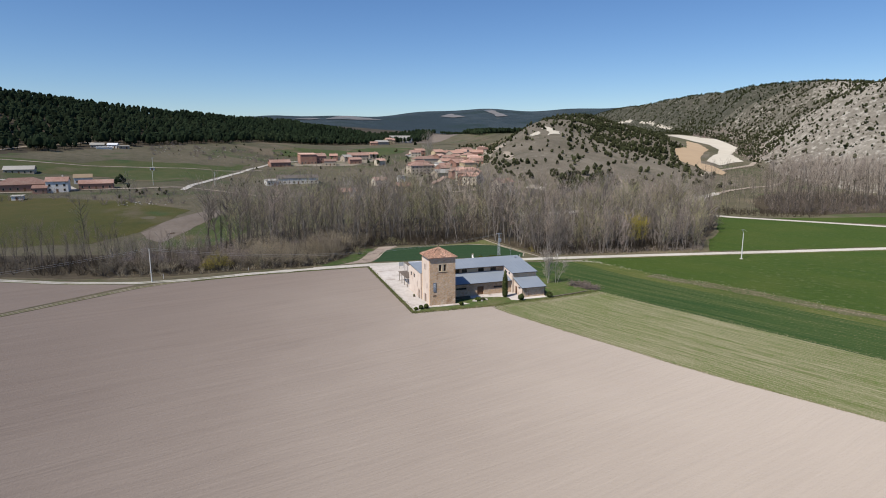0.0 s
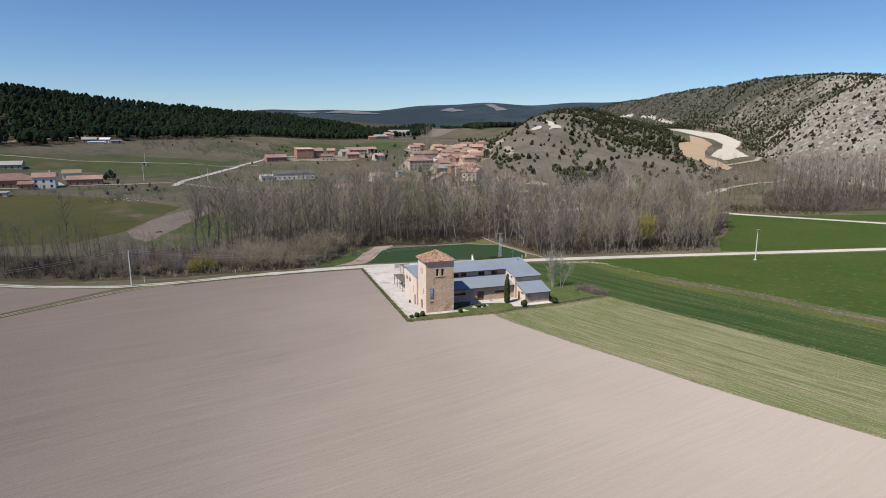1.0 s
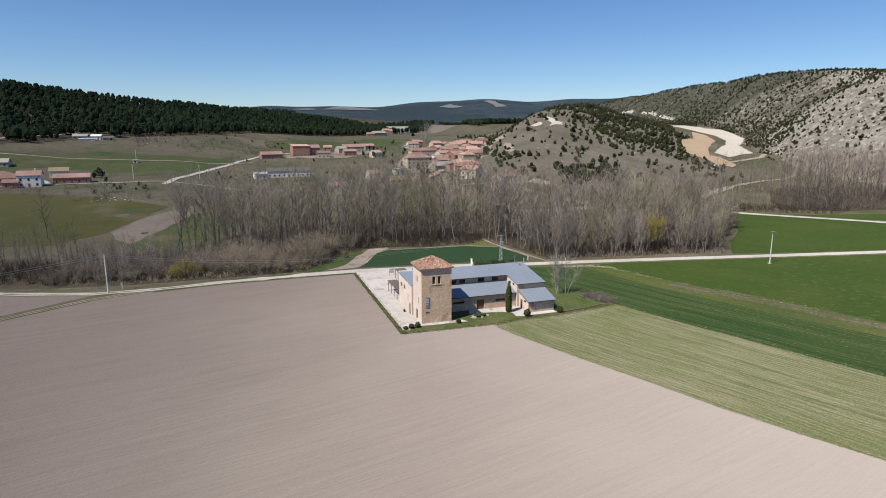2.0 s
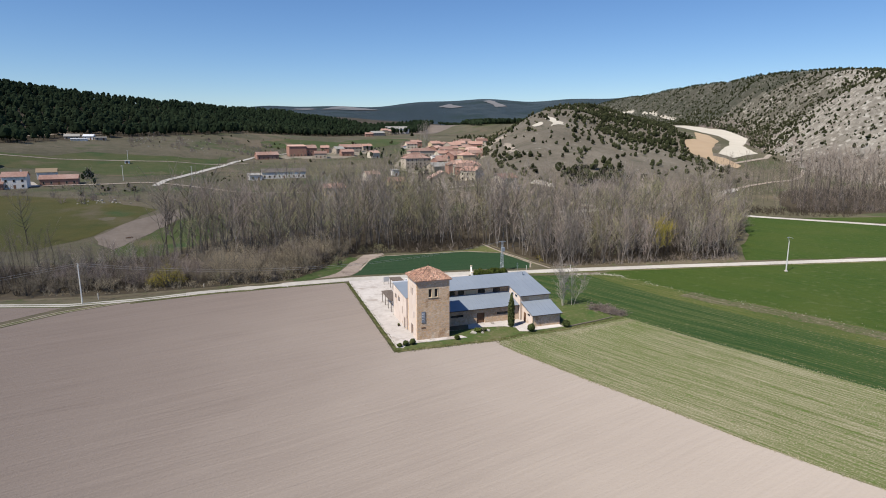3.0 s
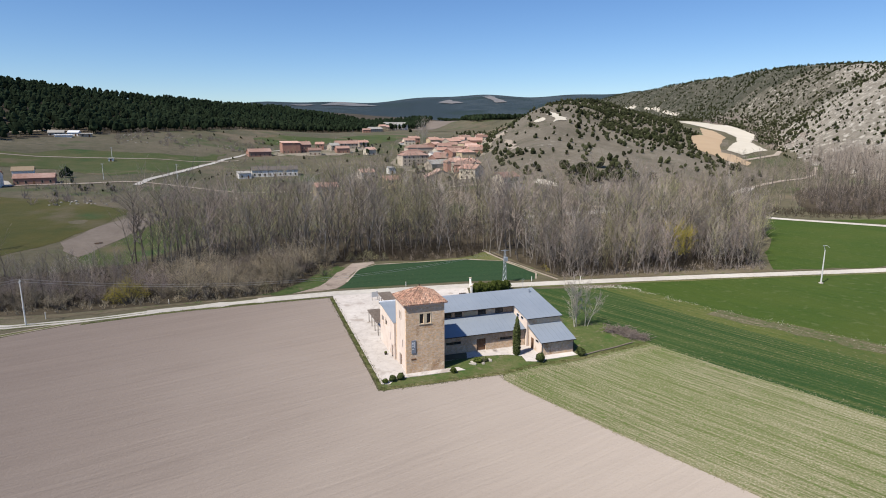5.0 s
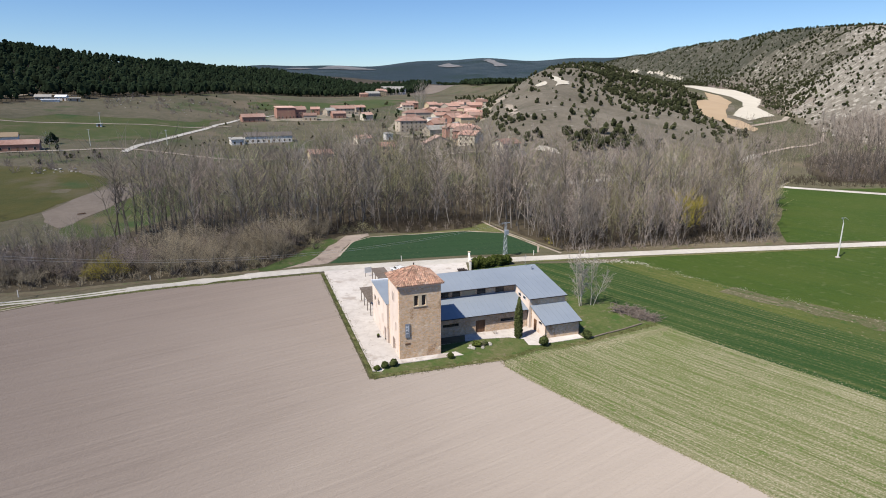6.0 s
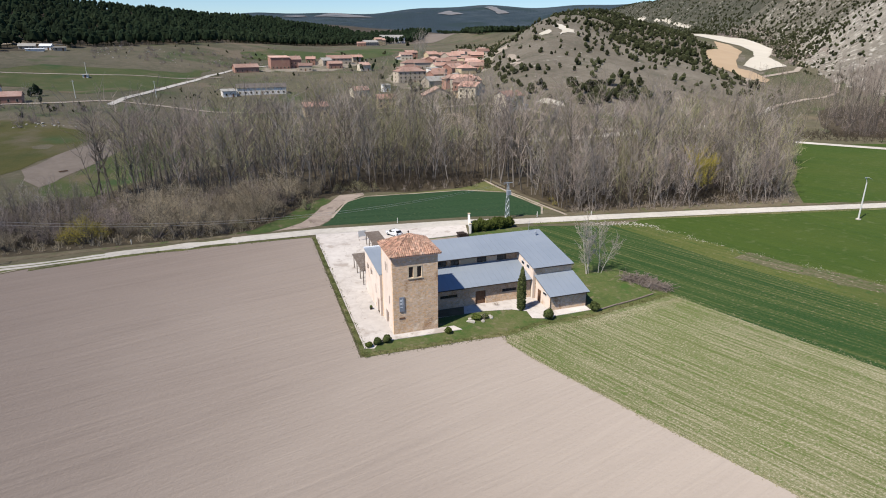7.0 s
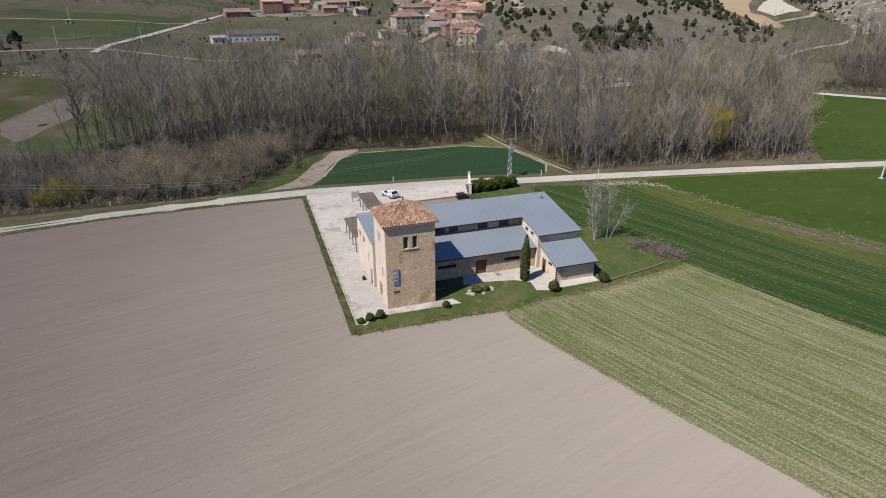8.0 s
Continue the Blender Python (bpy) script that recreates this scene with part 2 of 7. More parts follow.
DUSTY = material("dusty_village_ground", [(0.16, 0.14, 0.105), (0.24, 0.205, 0.16), (0.34, 0.30, 0.245)], 0.12, bump=0.1, spots=[((0.07, 0.08, 0.035), 0.05, 0.54), ((0.42, 0.38, 0.32), 0.07, 0.64)])
TRODDEN = material("trodden_earth", [(0.19, 0.15, 0.125), (0.27, 0.22, 0.185), (0.34, 0.285, 0.24)], 0.5, bump=0.05, spots=[((0.16, 0.125, 0.105), 0.3, 0.56), ((0.085, 0.105, 0.04), 0.5, 0.66)])
LUSH = material("lush_grass", [(0.024, 0.044, 0.010), (0.042, 0.068, 0.016), (0.08, 0.085, 0.034)], 0.9, bump=0.1, spots=[((0.10, 0.085, 0.05), 0.4, 0.55)])
PALEFIELD = material("pale_limed_field", [(0.44, 0.40, 0.33), (0.54, 0.495, 0.425)], 0.05, bump=0.1)
TANFIELD = material("tan_field", [(0.33, 0.24, 0.155), (0.41, 0.31, 0.205)], 0.05, bump=0.1)


def stone_material(name, tones, size, mortar):
    """Rough coursed rubble: uneven stones with joints."""
    m = material(name, tones, 0.8, 0.92, spots=[((tones[0][0] * 0.82, tones[0][1] * 0.78, tones[0][2] * 0.72), 0.32, 0.56), (tones[2], 0.5, 0.58)])
    nt = m.node_tree
    L = nt.links.new
    b = nt.nodes["Principled BSDF"]
    old = b.inputs["Base Color"].links[0].from_socket
    geo = nt.nodes.new("ShaderNodeNewGeometry")
    mp = nt.nodes.new("ShaderNodeMapping")
    mp.inputs["Scale"].default_value = (1 / size, 1 / size, 1.7 / size)
    L(geo.outputs["Position"], mp.inputs["Vector"])
    v = nt.nodes.new("ShaderNodeTexVoronoi")
    v.inputs["Scale"].default_value = 1.0
    L(mp.outputs[0], v.inputs["Vector"])
    e = nt.nodes.new("ShaderNodeTexVoronoi")
    e.feature = "DISTANCE_TO_EDGE"
    e.inputs["Scale"].default_value = 1.0
    L(mp.outputs[0], e.inputs["Vector"])
    sep = nt.nodes.new("ShaderNodeSeparateColor")
    L(v.outputs["Color"], sep.inputs[0])
    hs = nt.nodes.new("ShaderNodeHueSaturation")
    r = nt.nodes.new("ShaderNodeMapRange")
    r.inputs["To Min"].default_value = 0.88
    r.inputs["To Max"].default_value = 1.16
    L(sep.outputs[0], r.inputs["Value"])
    L(r.outputs["Result"], hs.inputs["Value"])
    r3 = nt.nodes.new("ShaderNodeMapRange")
    r3.inputs["To Min"].default_value = 0.8
    r3.inputs["To Max"].default_value = 1.25
    L(sep.outputs[1], r3.inputs["Value"])
    L(r3.outputs["Result"], hs.inputs["Saturation"])
    L(old, hs.inputs["Color"])
    j = nt.nodes.new("ShaderNodeMapRange")
    j.inputs["From Max"].default_value = 0.07
    j.inputs["To Min"].default_value = 1.0
    j.inputs["To Max"].default_value = 0.0
    L(e.outputs["Distance"], j.inputs["Value"])
    k = nt.nodes.new("ShaderNodeMix")
    k.data_type = "RGBA"
    L(j.outputs["Result"], k.inputs["Factor"])
    L(hs.outputs["Color"], k.inputs["A"])
    k.inputs["B"].default_value = (*mortar, 1)
    L(k.outputs["Result"], b.inputs["Base Color"])
    bp = nt.nodes.new("ShaderNodeBump")
    bp.inputs["Distance"].default_value = 0.05
    L(e.outputs["Distance"], bp.inputs["Height"])
    L(bp.outputs["Normal"], b.inputs["Normal"])
    return m


def cracked(m, dark, size, width):
    """Adds a wandering net of thin dark cracks and joints to a material."""
    nt = m.node_tree
    L = nt.links.new
    b = nt.nodes["Principled BSDF"]
    old = b.inputs["Base Color"].links[0].from_socket
    geo = nt.nodes.new("ShaderNodeNewGeometry")
    n = nt.nodes.new("ShaderNodeTexNoise")
    n.inputs["Scale"].default_value = 0.35
    n.inputs["Detail"].default_value = 6
    L(geo.outputs["Position"], n.inputs["Vector"])
    add = nt.nodes.new("ShaderNodeVectorMath")
    add.operation = "MULTIPLY_ADD"
    L(n.outputs["Color"], add.inputs[0])
    add.inputs[1].default_value = (5, 5, 0)
    L(geo.outputs["Position"], add.inputs[2])
    v = nt.nodes.new("ShaderNodeTexVoronoi")
    v.feature = "DISTANCE_TO_EDGE"
    v.inputs["Scale"].default_value = 1 / size
    L(add.outputs[0], v.inputs["Vector"])
    r = nt.nodes.new("ShaderNodeMapRange")
    r.inputs["From Max"].default_value = width / size
    r.inputs["To Min"].default_value = 0.45
    r.inputs["To Max"].default_value = 0.0
    L(v.outputs["Distance"], r.inputs["Value"])
    k = nt.nodes.new("ShaderNodeMix")
    k.data_type = "RGBA"
    L(r.outputs["Result"], k.inputs["Factor"])
    L(old, k.inputs["A"])
    k.inputs["B"].default_value = (*dark, 1)
    L(k.outputs["Result"], b.inputs["Base Color"])


cracked(CONCRETE, (0.27, 0.235, 0.205), 5.5, 0.06)
STONE = stone_material("golden_rubble_stone", [(0.49, 0.315, 0.20), (0.61, 0.45, 0.315), (0.70, 0.575, 0.44)], 0.34, (0.62, 0.49, 0.36))
SCRUB = material("oak_scrub_slope", [(0.075, 0.068, 0.048), (0.12, 0.108, 0.082), (0.185, 0.166, 0.133)], 0.3, bump=0.5, bump_scale=0.3, stretch=(0.4, 1.0, 1.0), turn=30,
                 spots=[((0.38, 0.35, 0.30), 0.14, 0.55), ((0.075, 0.07, 0.045), 0.2, 0.55)])
OAKS = material("oak_covered_slope", [(0.04, 0.042, 0.027), (0.062, 0.06, 0.041), (0.11, 0.10, 0.076)], 0.3, bump=0.8, bump_scale=0.2,
                spots=[((0.30, 0.275, 0.23), 0.13, 0.58), ((0.04, 0.044, 0.024), 0.2, 0.54)])
HILL = material("bare_grey_hill", [(0.09, 0.077, 0.055), (0.135, 0.116, 0.088), (0.185, 0.161, 0.126)], 0.3, bump=0.25, bump_scale=0.6,
                spots=[((0.085, 0.08, 0.052), 0.09, 0.56), ((0.33, 0.30, 0.25), 0.16, 0.63)])
PLASTER = material("sandy_plaster", [(0.54, 0.44, 0.375), (0.61, 0.515, 0.45), (0.67, 0.585, 0.515)], 0.6, bump=0.01, spots=[((0.47, 0.35, 0.265), 0.5, 0.60)])
DRESSED = material("dressed_stone", [(0.46, 0.38, 0.27), (0.56, 0.47, 0.35)], 1.5, bump=0.01)
TILE = material("clay_roof_tile", [(0.33, 0.175, 0.12), (0.45, 0.275, 0.2), (0.56, 0.42, 0.34)], 2.2, 0.85, island=0.42,
                spots=[((0.42, 0.31, 0.22), 1.3, 0.6), ((0.58, 0.45, 0.35), 2.5, 0.6)])
ZINC = material("blue_grey_metal_sheet", [(0.22, 0.255, 0.305), (0.25, 0.285, 0.335), (0.285, 0.32, 0.365)], 0.25, 0.55, 0.0, spec=0.5)
FLASH = material("pale_flashing", [(0.62, 0.64, 0.68), (0.72, 0.74, 0.78)], 1.0, 0.4)
WOOD = material("brown_timber", [(0.11, 0.055, 0.03), (0.17, 0.09, 0.05), (0.22, 0.12, 0.07)], 2.0, 0.7, bump=0.01)
GREYWOOD = material("weathered_timber", [(0.13, 0.10, 0.085), (0.19, 0.155, 0.13), (0.25, 0.21, 0.18)], 1.5, 0.9, bump=0.02)
GLASS = material("dark_window_glass", [(0.012, 0.013, 0.015), (0.03, 0.03, 0.035)], 1.0, 0.12, spec=0.5)
FRAME = material("dark_frame", [(0.03, 0.022, 0.018), (0.05, 0.035, 0.028)], 3.0, 0.6)
PALEBARK = material("pale_grey_bark", [(0.15, 0.13, 0.11), (0.24, 0.21, 0.185), (0.33, 0.30, 0.265)], 0.8, 0.95, vary=0.3)
GREYTWIG = material("grey_twigs", [(0.265, 0.229, 0.198), (0.327, 0.287, 0.252), (0.385, 0.345, 0.31)], 0.15, 0.95, vary=0.42)
BARK = material("grey_bark", [(0.08, 0.067, 0.055), (0.13, 0.11, 0.092), (0.21, 0.183, 0.157)], 0.8, 0.95, vary=0.3)
TWIG = material("bare_twigs", [(0.28, 0.229, 0.189), (0.345, 0.287, 0.24), (0.41, 0.347, 0.295)], 0.15, 0.95, vary=0.42)
# Set darker than the other twig tones to deepen the foot of the wood.
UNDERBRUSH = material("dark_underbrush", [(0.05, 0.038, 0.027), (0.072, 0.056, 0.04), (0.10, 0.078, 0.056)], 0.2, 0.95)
MAUVE = material("mauve_twigs", [(0.265, 0.211, 0.186), (0.32, 0.259, 0.231), (0.37, 0.305, 0.275)], 0.15, 0.95, vary=0.42)
PALETWIG = material("pale_grey_saplings", [(0.29, 0.26, 0.228), (0.35, 0.315, 0.28), (0.41, 0.375, 0.335)], 0.15, 0.95, vary=0.2)
BUDS = material("budding_twigs", [(0.25, 0.232, 0.128), (0.305, 0.284, 0.156), (0.35, 0.328, 0.19)], 0.15, 0.95, vary=0.42)
WILLOW = material("willow_shrub", [(0.255, 0.21, 0.146), (0.318, 0.267, 0.187), (0.378, 0.322, 0.233)], 0.2, 0.95, vary=0.35)
GOLD = material("yellow_budding_twigs", [(0.34, 0.28, 0.05), (0.41, 0.345, 0.075)], 0.3, 0.95)
BIRCH = material("white_bark", [(0.40, 0.37, 0.33), (0.50, 0.47, 0.43)], 1.0, 0.9)
PINE = material("pine_needles", [(0.016, 0.027, 0.014), (0.025, 0.038, 0.019), (0.037, 0.05, 0.024)], 0.03, 0.95, island=0.45, spec=0.05)
JUNIPER = material("juniper_foliage", [(0.03, 0.036, 0.016), (0.048, 0.052, 0.025), (0.068, 0.07, 0.036)], 0.05, 0.95, island=0.5, spec=0.05)
CYPRESS = material("cypress_foliage", [(0.045, 0.06, 0.02), (0.07, 0.086, 0.03), (0.095, 0.108, 0.042)], 1.2, 0.95, island=0.35, spec=0.05)
HEDGE = material("hedge_leaves", [(0.05, 0.07, 0.016), (0.08, 0.10, 0.025), (0.11, 0.125, 0.035)], 1.0, 0.9, island=0.4, spec=0.05)
STEEL = material("galvanised_steel", [(0.34, 0.37, 0.41), (0.42, 0.45, 0.5)], 2.0, 0.5, 0.4)
POLEWHITE = material("pale_painted_pole", [(0.62, 0.62, 0.58), (0.72, 0.71, 0.67)], 1.0, 0.6)
CARPAINT = material("white_car_paint", [(0.74, 0.75, 0.76), (0.8, 0.8, 0.81)], 1.0, 0.25, spec=0.6)
RUBBER = material("black_rubber", [(0.015, 0.015, 0.016), (0.025, 0.025, 0.026)], 4.0, 0.8)
WHITEWALL = material("whitewashed_wall", [(0.66, 0.64, 0.60), (0.78, 0.76, 0.72)], 0.6, 0.9)
VTILE = material("village_roof_tile", [(0.30, 0.165, 0.125), (0.40, 0.25, 0.20), (0.48, 0.345, 0.29)], 0.9, 0.9, vary=0.38, spots=[((0.34, 0.25, 0.19), 0.4, 0.6)])
VWALLS = [material("village_wall_" + n, [c, tuple(k * 1.18 for k in c)], 0.5, 0.9, spots=[(tuple(k * 0.8 for k in c), 0.3, 0.62)])
          for n, c in (("ochre", (0.48, 0.38, 0.25)), ("stone", (0.44, 0.375, 0.30)), ("white", (0.70, 0.67, 0.63)), ("brick", (0.36, 0.20, 0.15)), ("cream", (0.62, 0.55, 0.44)))]
DARKROOF = material("brown_grey_old_roof", [(0.13, 0.112, 0.10), (0.19, 0.165, 0.148)], 0.4, 0.9)
GREYROOF = material("grey_sheet_roof", [(0.28, 0.27, 0.25), (0.36, 0.345, 0.32)], 0.4, 0.8)
ROCK = material("pale_rock", [(0.30, 0.275, 0.24), (0.42, 0.39, 0.345), (0.52, 0.49, 0.44)], 1.0, 0.95, bump=0.04)
BRUSH = material("dead_brushwood", [(0.16, 0.125, 0.105), (0.22, 0.18, 0.155), (0.27, 0.23, 0.20)], 1.2, 0.95, island=0.3)
CABLE = material("bare_aluminium_cable", [(0.55, 0.55, 0.56), (0.62, 0.62, 0.63)], 1.0, 0.4, 0.9)
SIGNMAT = material("grey_blue_sign_board", [(0.18, 0.20, 0.24), (0.24, 0.26, 0.30)], 2.0, 0.6)
SIGNPALE = material("pale_sign_marks", [(0.55, 0.58, 0.62), (0.62, 0.65, 0.68)], 2.0, 0.6)


# ---- building blocks ----
def part(name, bm, mat, parent=None, label=""):
    me = bpy.data.meshes.new(name)
    bm.to_mesh(me)
    bm.free()
    me.materials.append(mat)
    ob = new(name, me)
    if parent is not None:
        ob.parent = parent
    if label:
        ob["label"] = label
    return ob


def thing(name, x, y, z, label, category, group="", turn=0.0):
    ob = new(name)
    ob.matrix_basis = pose(x, y, z, 0, 0, turn)
    return tagged(ob, label, category, group)


def raw_mesh(name, verts, faces, mat, smooth=False):
    me = bpy.data.meshes.new(name)
    me.from_pydata(verts, [], faces)
    me.materials.append(mat)
    if smooth:
        me.polygons.foreach_set("use_smooth", [True] * len(me.polygons))
    me.update()
    return me


def box(bm, x0, y0, z0, x1, y1, z1, bevel=0.0):
    vs = [bm.verts.new(p) for p in ((x0, y0, z0), (x1, y0, z0), (x1, y1, z0), (x0, y1, z0), (x0, y0, z1), (x1, y0, z1), (x1, y1, z1), (x0, y1, z1))]
    fs = [bm.faces.new([vs[i] for i in f]) for f in ((3, 2, 1, 0), (4, 5, 6, 7), (0, 1, 5, 4), (1, 2, 6, 5), (2, 3, 7, 6), (3, 0, 4, 7))]
    if bevel:
        es = {e for f in fs for e in f.edges}
        bmesh.ops.bevel(bm, geom=list(es), offset=bevel, segments=1, affect="EDGES")
    return bm


def slab(bm, corners, thick):
    """A plate with those top corners (counter-clockwise from above) and that thickness."""
    top = [bm.verts.new(c) for c in corners]
    low = [bm.verts.new((c[0], c[1], c[2] - thick)) for c in corners]
    bm.faces.new(top)
    bm.faces.new(low[::-1])
    n = len(top)
    for i in range(n):
        bm.faces.new((top[i], low[i], low[(i + 1) % n], top[(i + 1) % n]))
    return bm


def tube(bm, p, q, r0, r1, n=6):
    p, q = Vector(p), Vector(q)
    d = (q - p).normalized()
    a = d.orthogonal().normalized()
    b = d.cross(a)
    rings = []
    for c, r in ((p, r0), (q, r1)):
        rings.append([bm.verts.new(c + (a * math.cos(2 * math.pi * i / n) + b * math.sin(2 * math.pi * i / n)) * r) for i in range(n)])
    for i in range(n):
        bm.faces.new((rings[0][i], rings[0][(i + 1) % n], rings[1][(i + 1) % n], rings[1][i]))
    bm.faces.new(rings[0][::-1])
    bm.faces.new(rings[1])
    return bm


def wall(bm, axis, at, thick, u0, u1, z0, z1, holes=()):
    """A wall along x ("x": at is its outer y) or y ("y": at is its outer x), thick inwards, with openings (u0, u1, z0, z1) through it."""
    us = sorted({u0, u1, *[h[0] for h in holes], *[h[1] for h in holes]})
    zs = sorted({z0, z1, *[h[2] for h in holes], *[h[3] for h in holes]})
    for a, b in zip(us, us[1:]):
        for c, d in zip(zs, zs[1:]):
            m, n = (a + b) / 2, (c + d) / 2
            if any(h[0] < m < h[1] and h[2] < n < h[3] for h in holes):
                continue
            if axis == "x":
                box(bm, a, min(at, at + thick), c, b, max(at, at + thick), d)
            else:
                box(bm, min(at, at + thick), a, c, max(at, at + thick), b, d)
    bmesh.ops.remove_doubles(bm, verts=bm.verts, dist=0.0005)
    seen = {}
    for f in bm.faces:
        seen.setdefault(frozenset(v.index for v in f.verts), []).append(f)
    bm.verts.index_update()
    seen = {}
    for f in bm.faces:
        seen.setdefault(tuple(sorted(v.index for v in f.verts)), []).append(f)
    bmesh.ops.delete(bm, geom=[f for k in seen.values() if len(k) > 1 for f in k], context="FACES_ONLY")
    return bm


def prism_x(bm, x0, x1, profile):
    """A solid along x with that (y, z) profile."""
    a = [bm.verts.new((x0, y, z)) for y, z in profile]
    b = [bm.verts.new((x1, y, z)) for y, z in profile]
    bm.faces.new(a[::-1])
    bm.faces.new(b)
    n = len(a)
    for i in range(n):
        bm.faces.new((a[i], a[(i + 1) % n], b[(i + 1) % n], b[i]))
    bmesh.ops.recalc_face_normals(bm, faces=bm.faces)
    return bm


# ---- lie of the land ----
def step(a, b, v):
    k = np.clip((v - a) / (b - a), 0, 1)
    return k * k * (3 - 2 * k)


def rough(x, y, s, seed=0.0):
    """Cheap, smooth unevenness, about -1 to 1, at that wavelength."""
    x, y = x / s + seed, y / s - seed * 0.7
    return (np.sin(6.28 * x + 1.7 * np.sin(4.1 * y)) + np.sin(5.2 * y + 1.3 * np.sin(3.7 * x + 2.0)) + 0.6 * np.sin(11 * x - 8 * y + 1.1) + 0.5 * np.sin(9 * x + 13 * y)) / 3.1


def scarp(x, y):
    """How far a place lies behind the foot of the limestone scarp."""
    return (x - np.interp(y, [150, 282, 337, 460, 515, 690, 930, 1716], [380, 400, 444, 548, 592, 675, 800, 1010])) * 0.87


def lie(x, y):
    x, y = np.asarray(x, float), np.asarray(y, float)
    up = np.maximum(y - 112 - 18 * step(60, 220, x), 0)
    west = step(-20, -90, x)
    z = 22 * (west * (1 - np.exp(-up / 300)) * step(0, 60, up) + (1 - west) * (1 - np.exp(-((up / 400) ** 2.6)))) + 0.012 * np.minimum(up, 1500)
    # pine ridge
    s = -(x + 140) * 0.78 + (y - 490) * 0.62
    a = (x + 140) * 0.62 + (y - 490) * 0.78
    z += 13 * step(-130, 20, s) * step(420, 120, a) * step(-700, -300, a)
    z += np.clip(64 - np.where(a < 0, 0.068, 0.026) * a, 0, 78) * step(0, 450, s + 25 * rough(x, y, 400)) * step(100, 400, y)
    # bare hill behind the village
    dx, dy = x - 290, y - 480
    al, pe = dx * 0.5 + dy * 0.86, dx * 0.86 - dy * 0.5
    z += 44 * np.exp(-0.5 * (al / 215) ** 2 - 0.5 * (pe / np.where(pe < 0, 40, 78)) ** 2) * (1 + 0.10 * rough(x, y, 150, 2.0)) * step(105, 210, y)
    # limestone scarp
    s = scarp(x, y)
    z += 88 * (1 - 0.07 * step(800, 350, y)) * step(0, 132, s + 12 * rough(x, y, 210, 1.0) * step(15, 80, s)) * step(110, 250, y) * (1 + 0.03 * rough(x, y, 300)) * step(2300, 1500, y)
    z += (11 + 7 * step(330, 620, y)) * step(320, 420, x) * step(215, 320, y) * step(1900, 900, y)
    # far hills
    r = np.hypot(x + 30, y + 110)
    az = np.arctan2(x + 30, y + 110)
    z += (np.interp(np.degrees(az), [-20, -2, 3, 10, 22, 30, 60], [100, 94, 113, 127, 158, 160, 150]) + 7 * np.sin(az * 23) + 4 * np.sin(az * 51)) * step(1900, 3500, r)
    z += np.where(y > 140, 0.25 * rough(x, y, 70), 0) * step(140, 240, y)
    return z


def ground_sheet():
    fine = np.concatenate([np.arange(-26, 66, 0.45), np.arange(66, 334, 4.0)])
    ang = np.radians(fine)
    rad = np.concatenate([[0.0], np.geomspace(8, 4850, 400)])
    verts = [(-30.0, -110.0, float(lie(-30, -110)))]
    X = -30 + np.outer(rad[1:], np.sin(ang))
    Y = -110 + np.outer(rad[1:], np.cos(ang))
    Zs = lie(X, Y)
    verts += np.stack([X.ravel(), Y.ravel(), Zs.ravel()], 1).tolist()
    n = len(ang)
    faces, kinds = [], []
    for i in range(n):
        faces.append((0, 1 + (i + 1) % n, 1 + i))
        kinds.append(0)
    cx, cy, cr = X, Y, rad[1:]
    s_rock = scarp(X, Y)
    al, pe = (X - 290) * 0.5 + (Y - 480) * 0.86, (X - 290) * 0.86 - (Y - 480) * 0.5
    knoll = 44 * np.exp(-0.5 * (al / 215) ** 2 - 0.5 * (pe / np.where(pe < 0, 40, 78)) ** 2) * step(105, 210, Y) + 3 * rough(X, Y, 60)
    s_pine = -(X + 140) * 0.78 + (Y - 490) * 0.62
    for k in range(len(rad) - 2):
        for i in range(n):
            j = (i + 1) % n
            faces.append((1 + k * n + i, 1 + k * n + j, 1 + (k + 1) * n + j, 1 + (k + 1) * n + i))
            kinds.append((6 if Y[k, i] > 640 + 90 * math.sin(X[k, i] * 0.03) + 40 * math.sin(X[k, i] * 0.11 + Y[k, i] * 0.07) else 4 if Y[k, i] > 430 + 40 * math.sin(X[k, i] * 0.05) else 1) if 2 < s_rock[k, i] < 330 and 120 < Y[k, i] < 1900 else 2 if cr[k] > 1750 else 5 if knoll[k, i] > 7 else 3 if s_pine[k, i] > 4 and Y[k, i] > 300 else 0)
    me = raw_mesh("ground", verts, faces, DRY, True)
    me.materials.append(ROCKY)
    me.materials.append(HAZY_WOOD)
    me.materials.append(FLOOR)
    me.materials.append(SCRUB)
    me.materials.append(HILL)
    me.materials.append(OAKS)
    me.polygons.foreach_set("material_index", kinds)
    return tagged(new("ground", me), "dry grass valley floor rising to pine ridges and limestone hills", "ground", kind="structure")


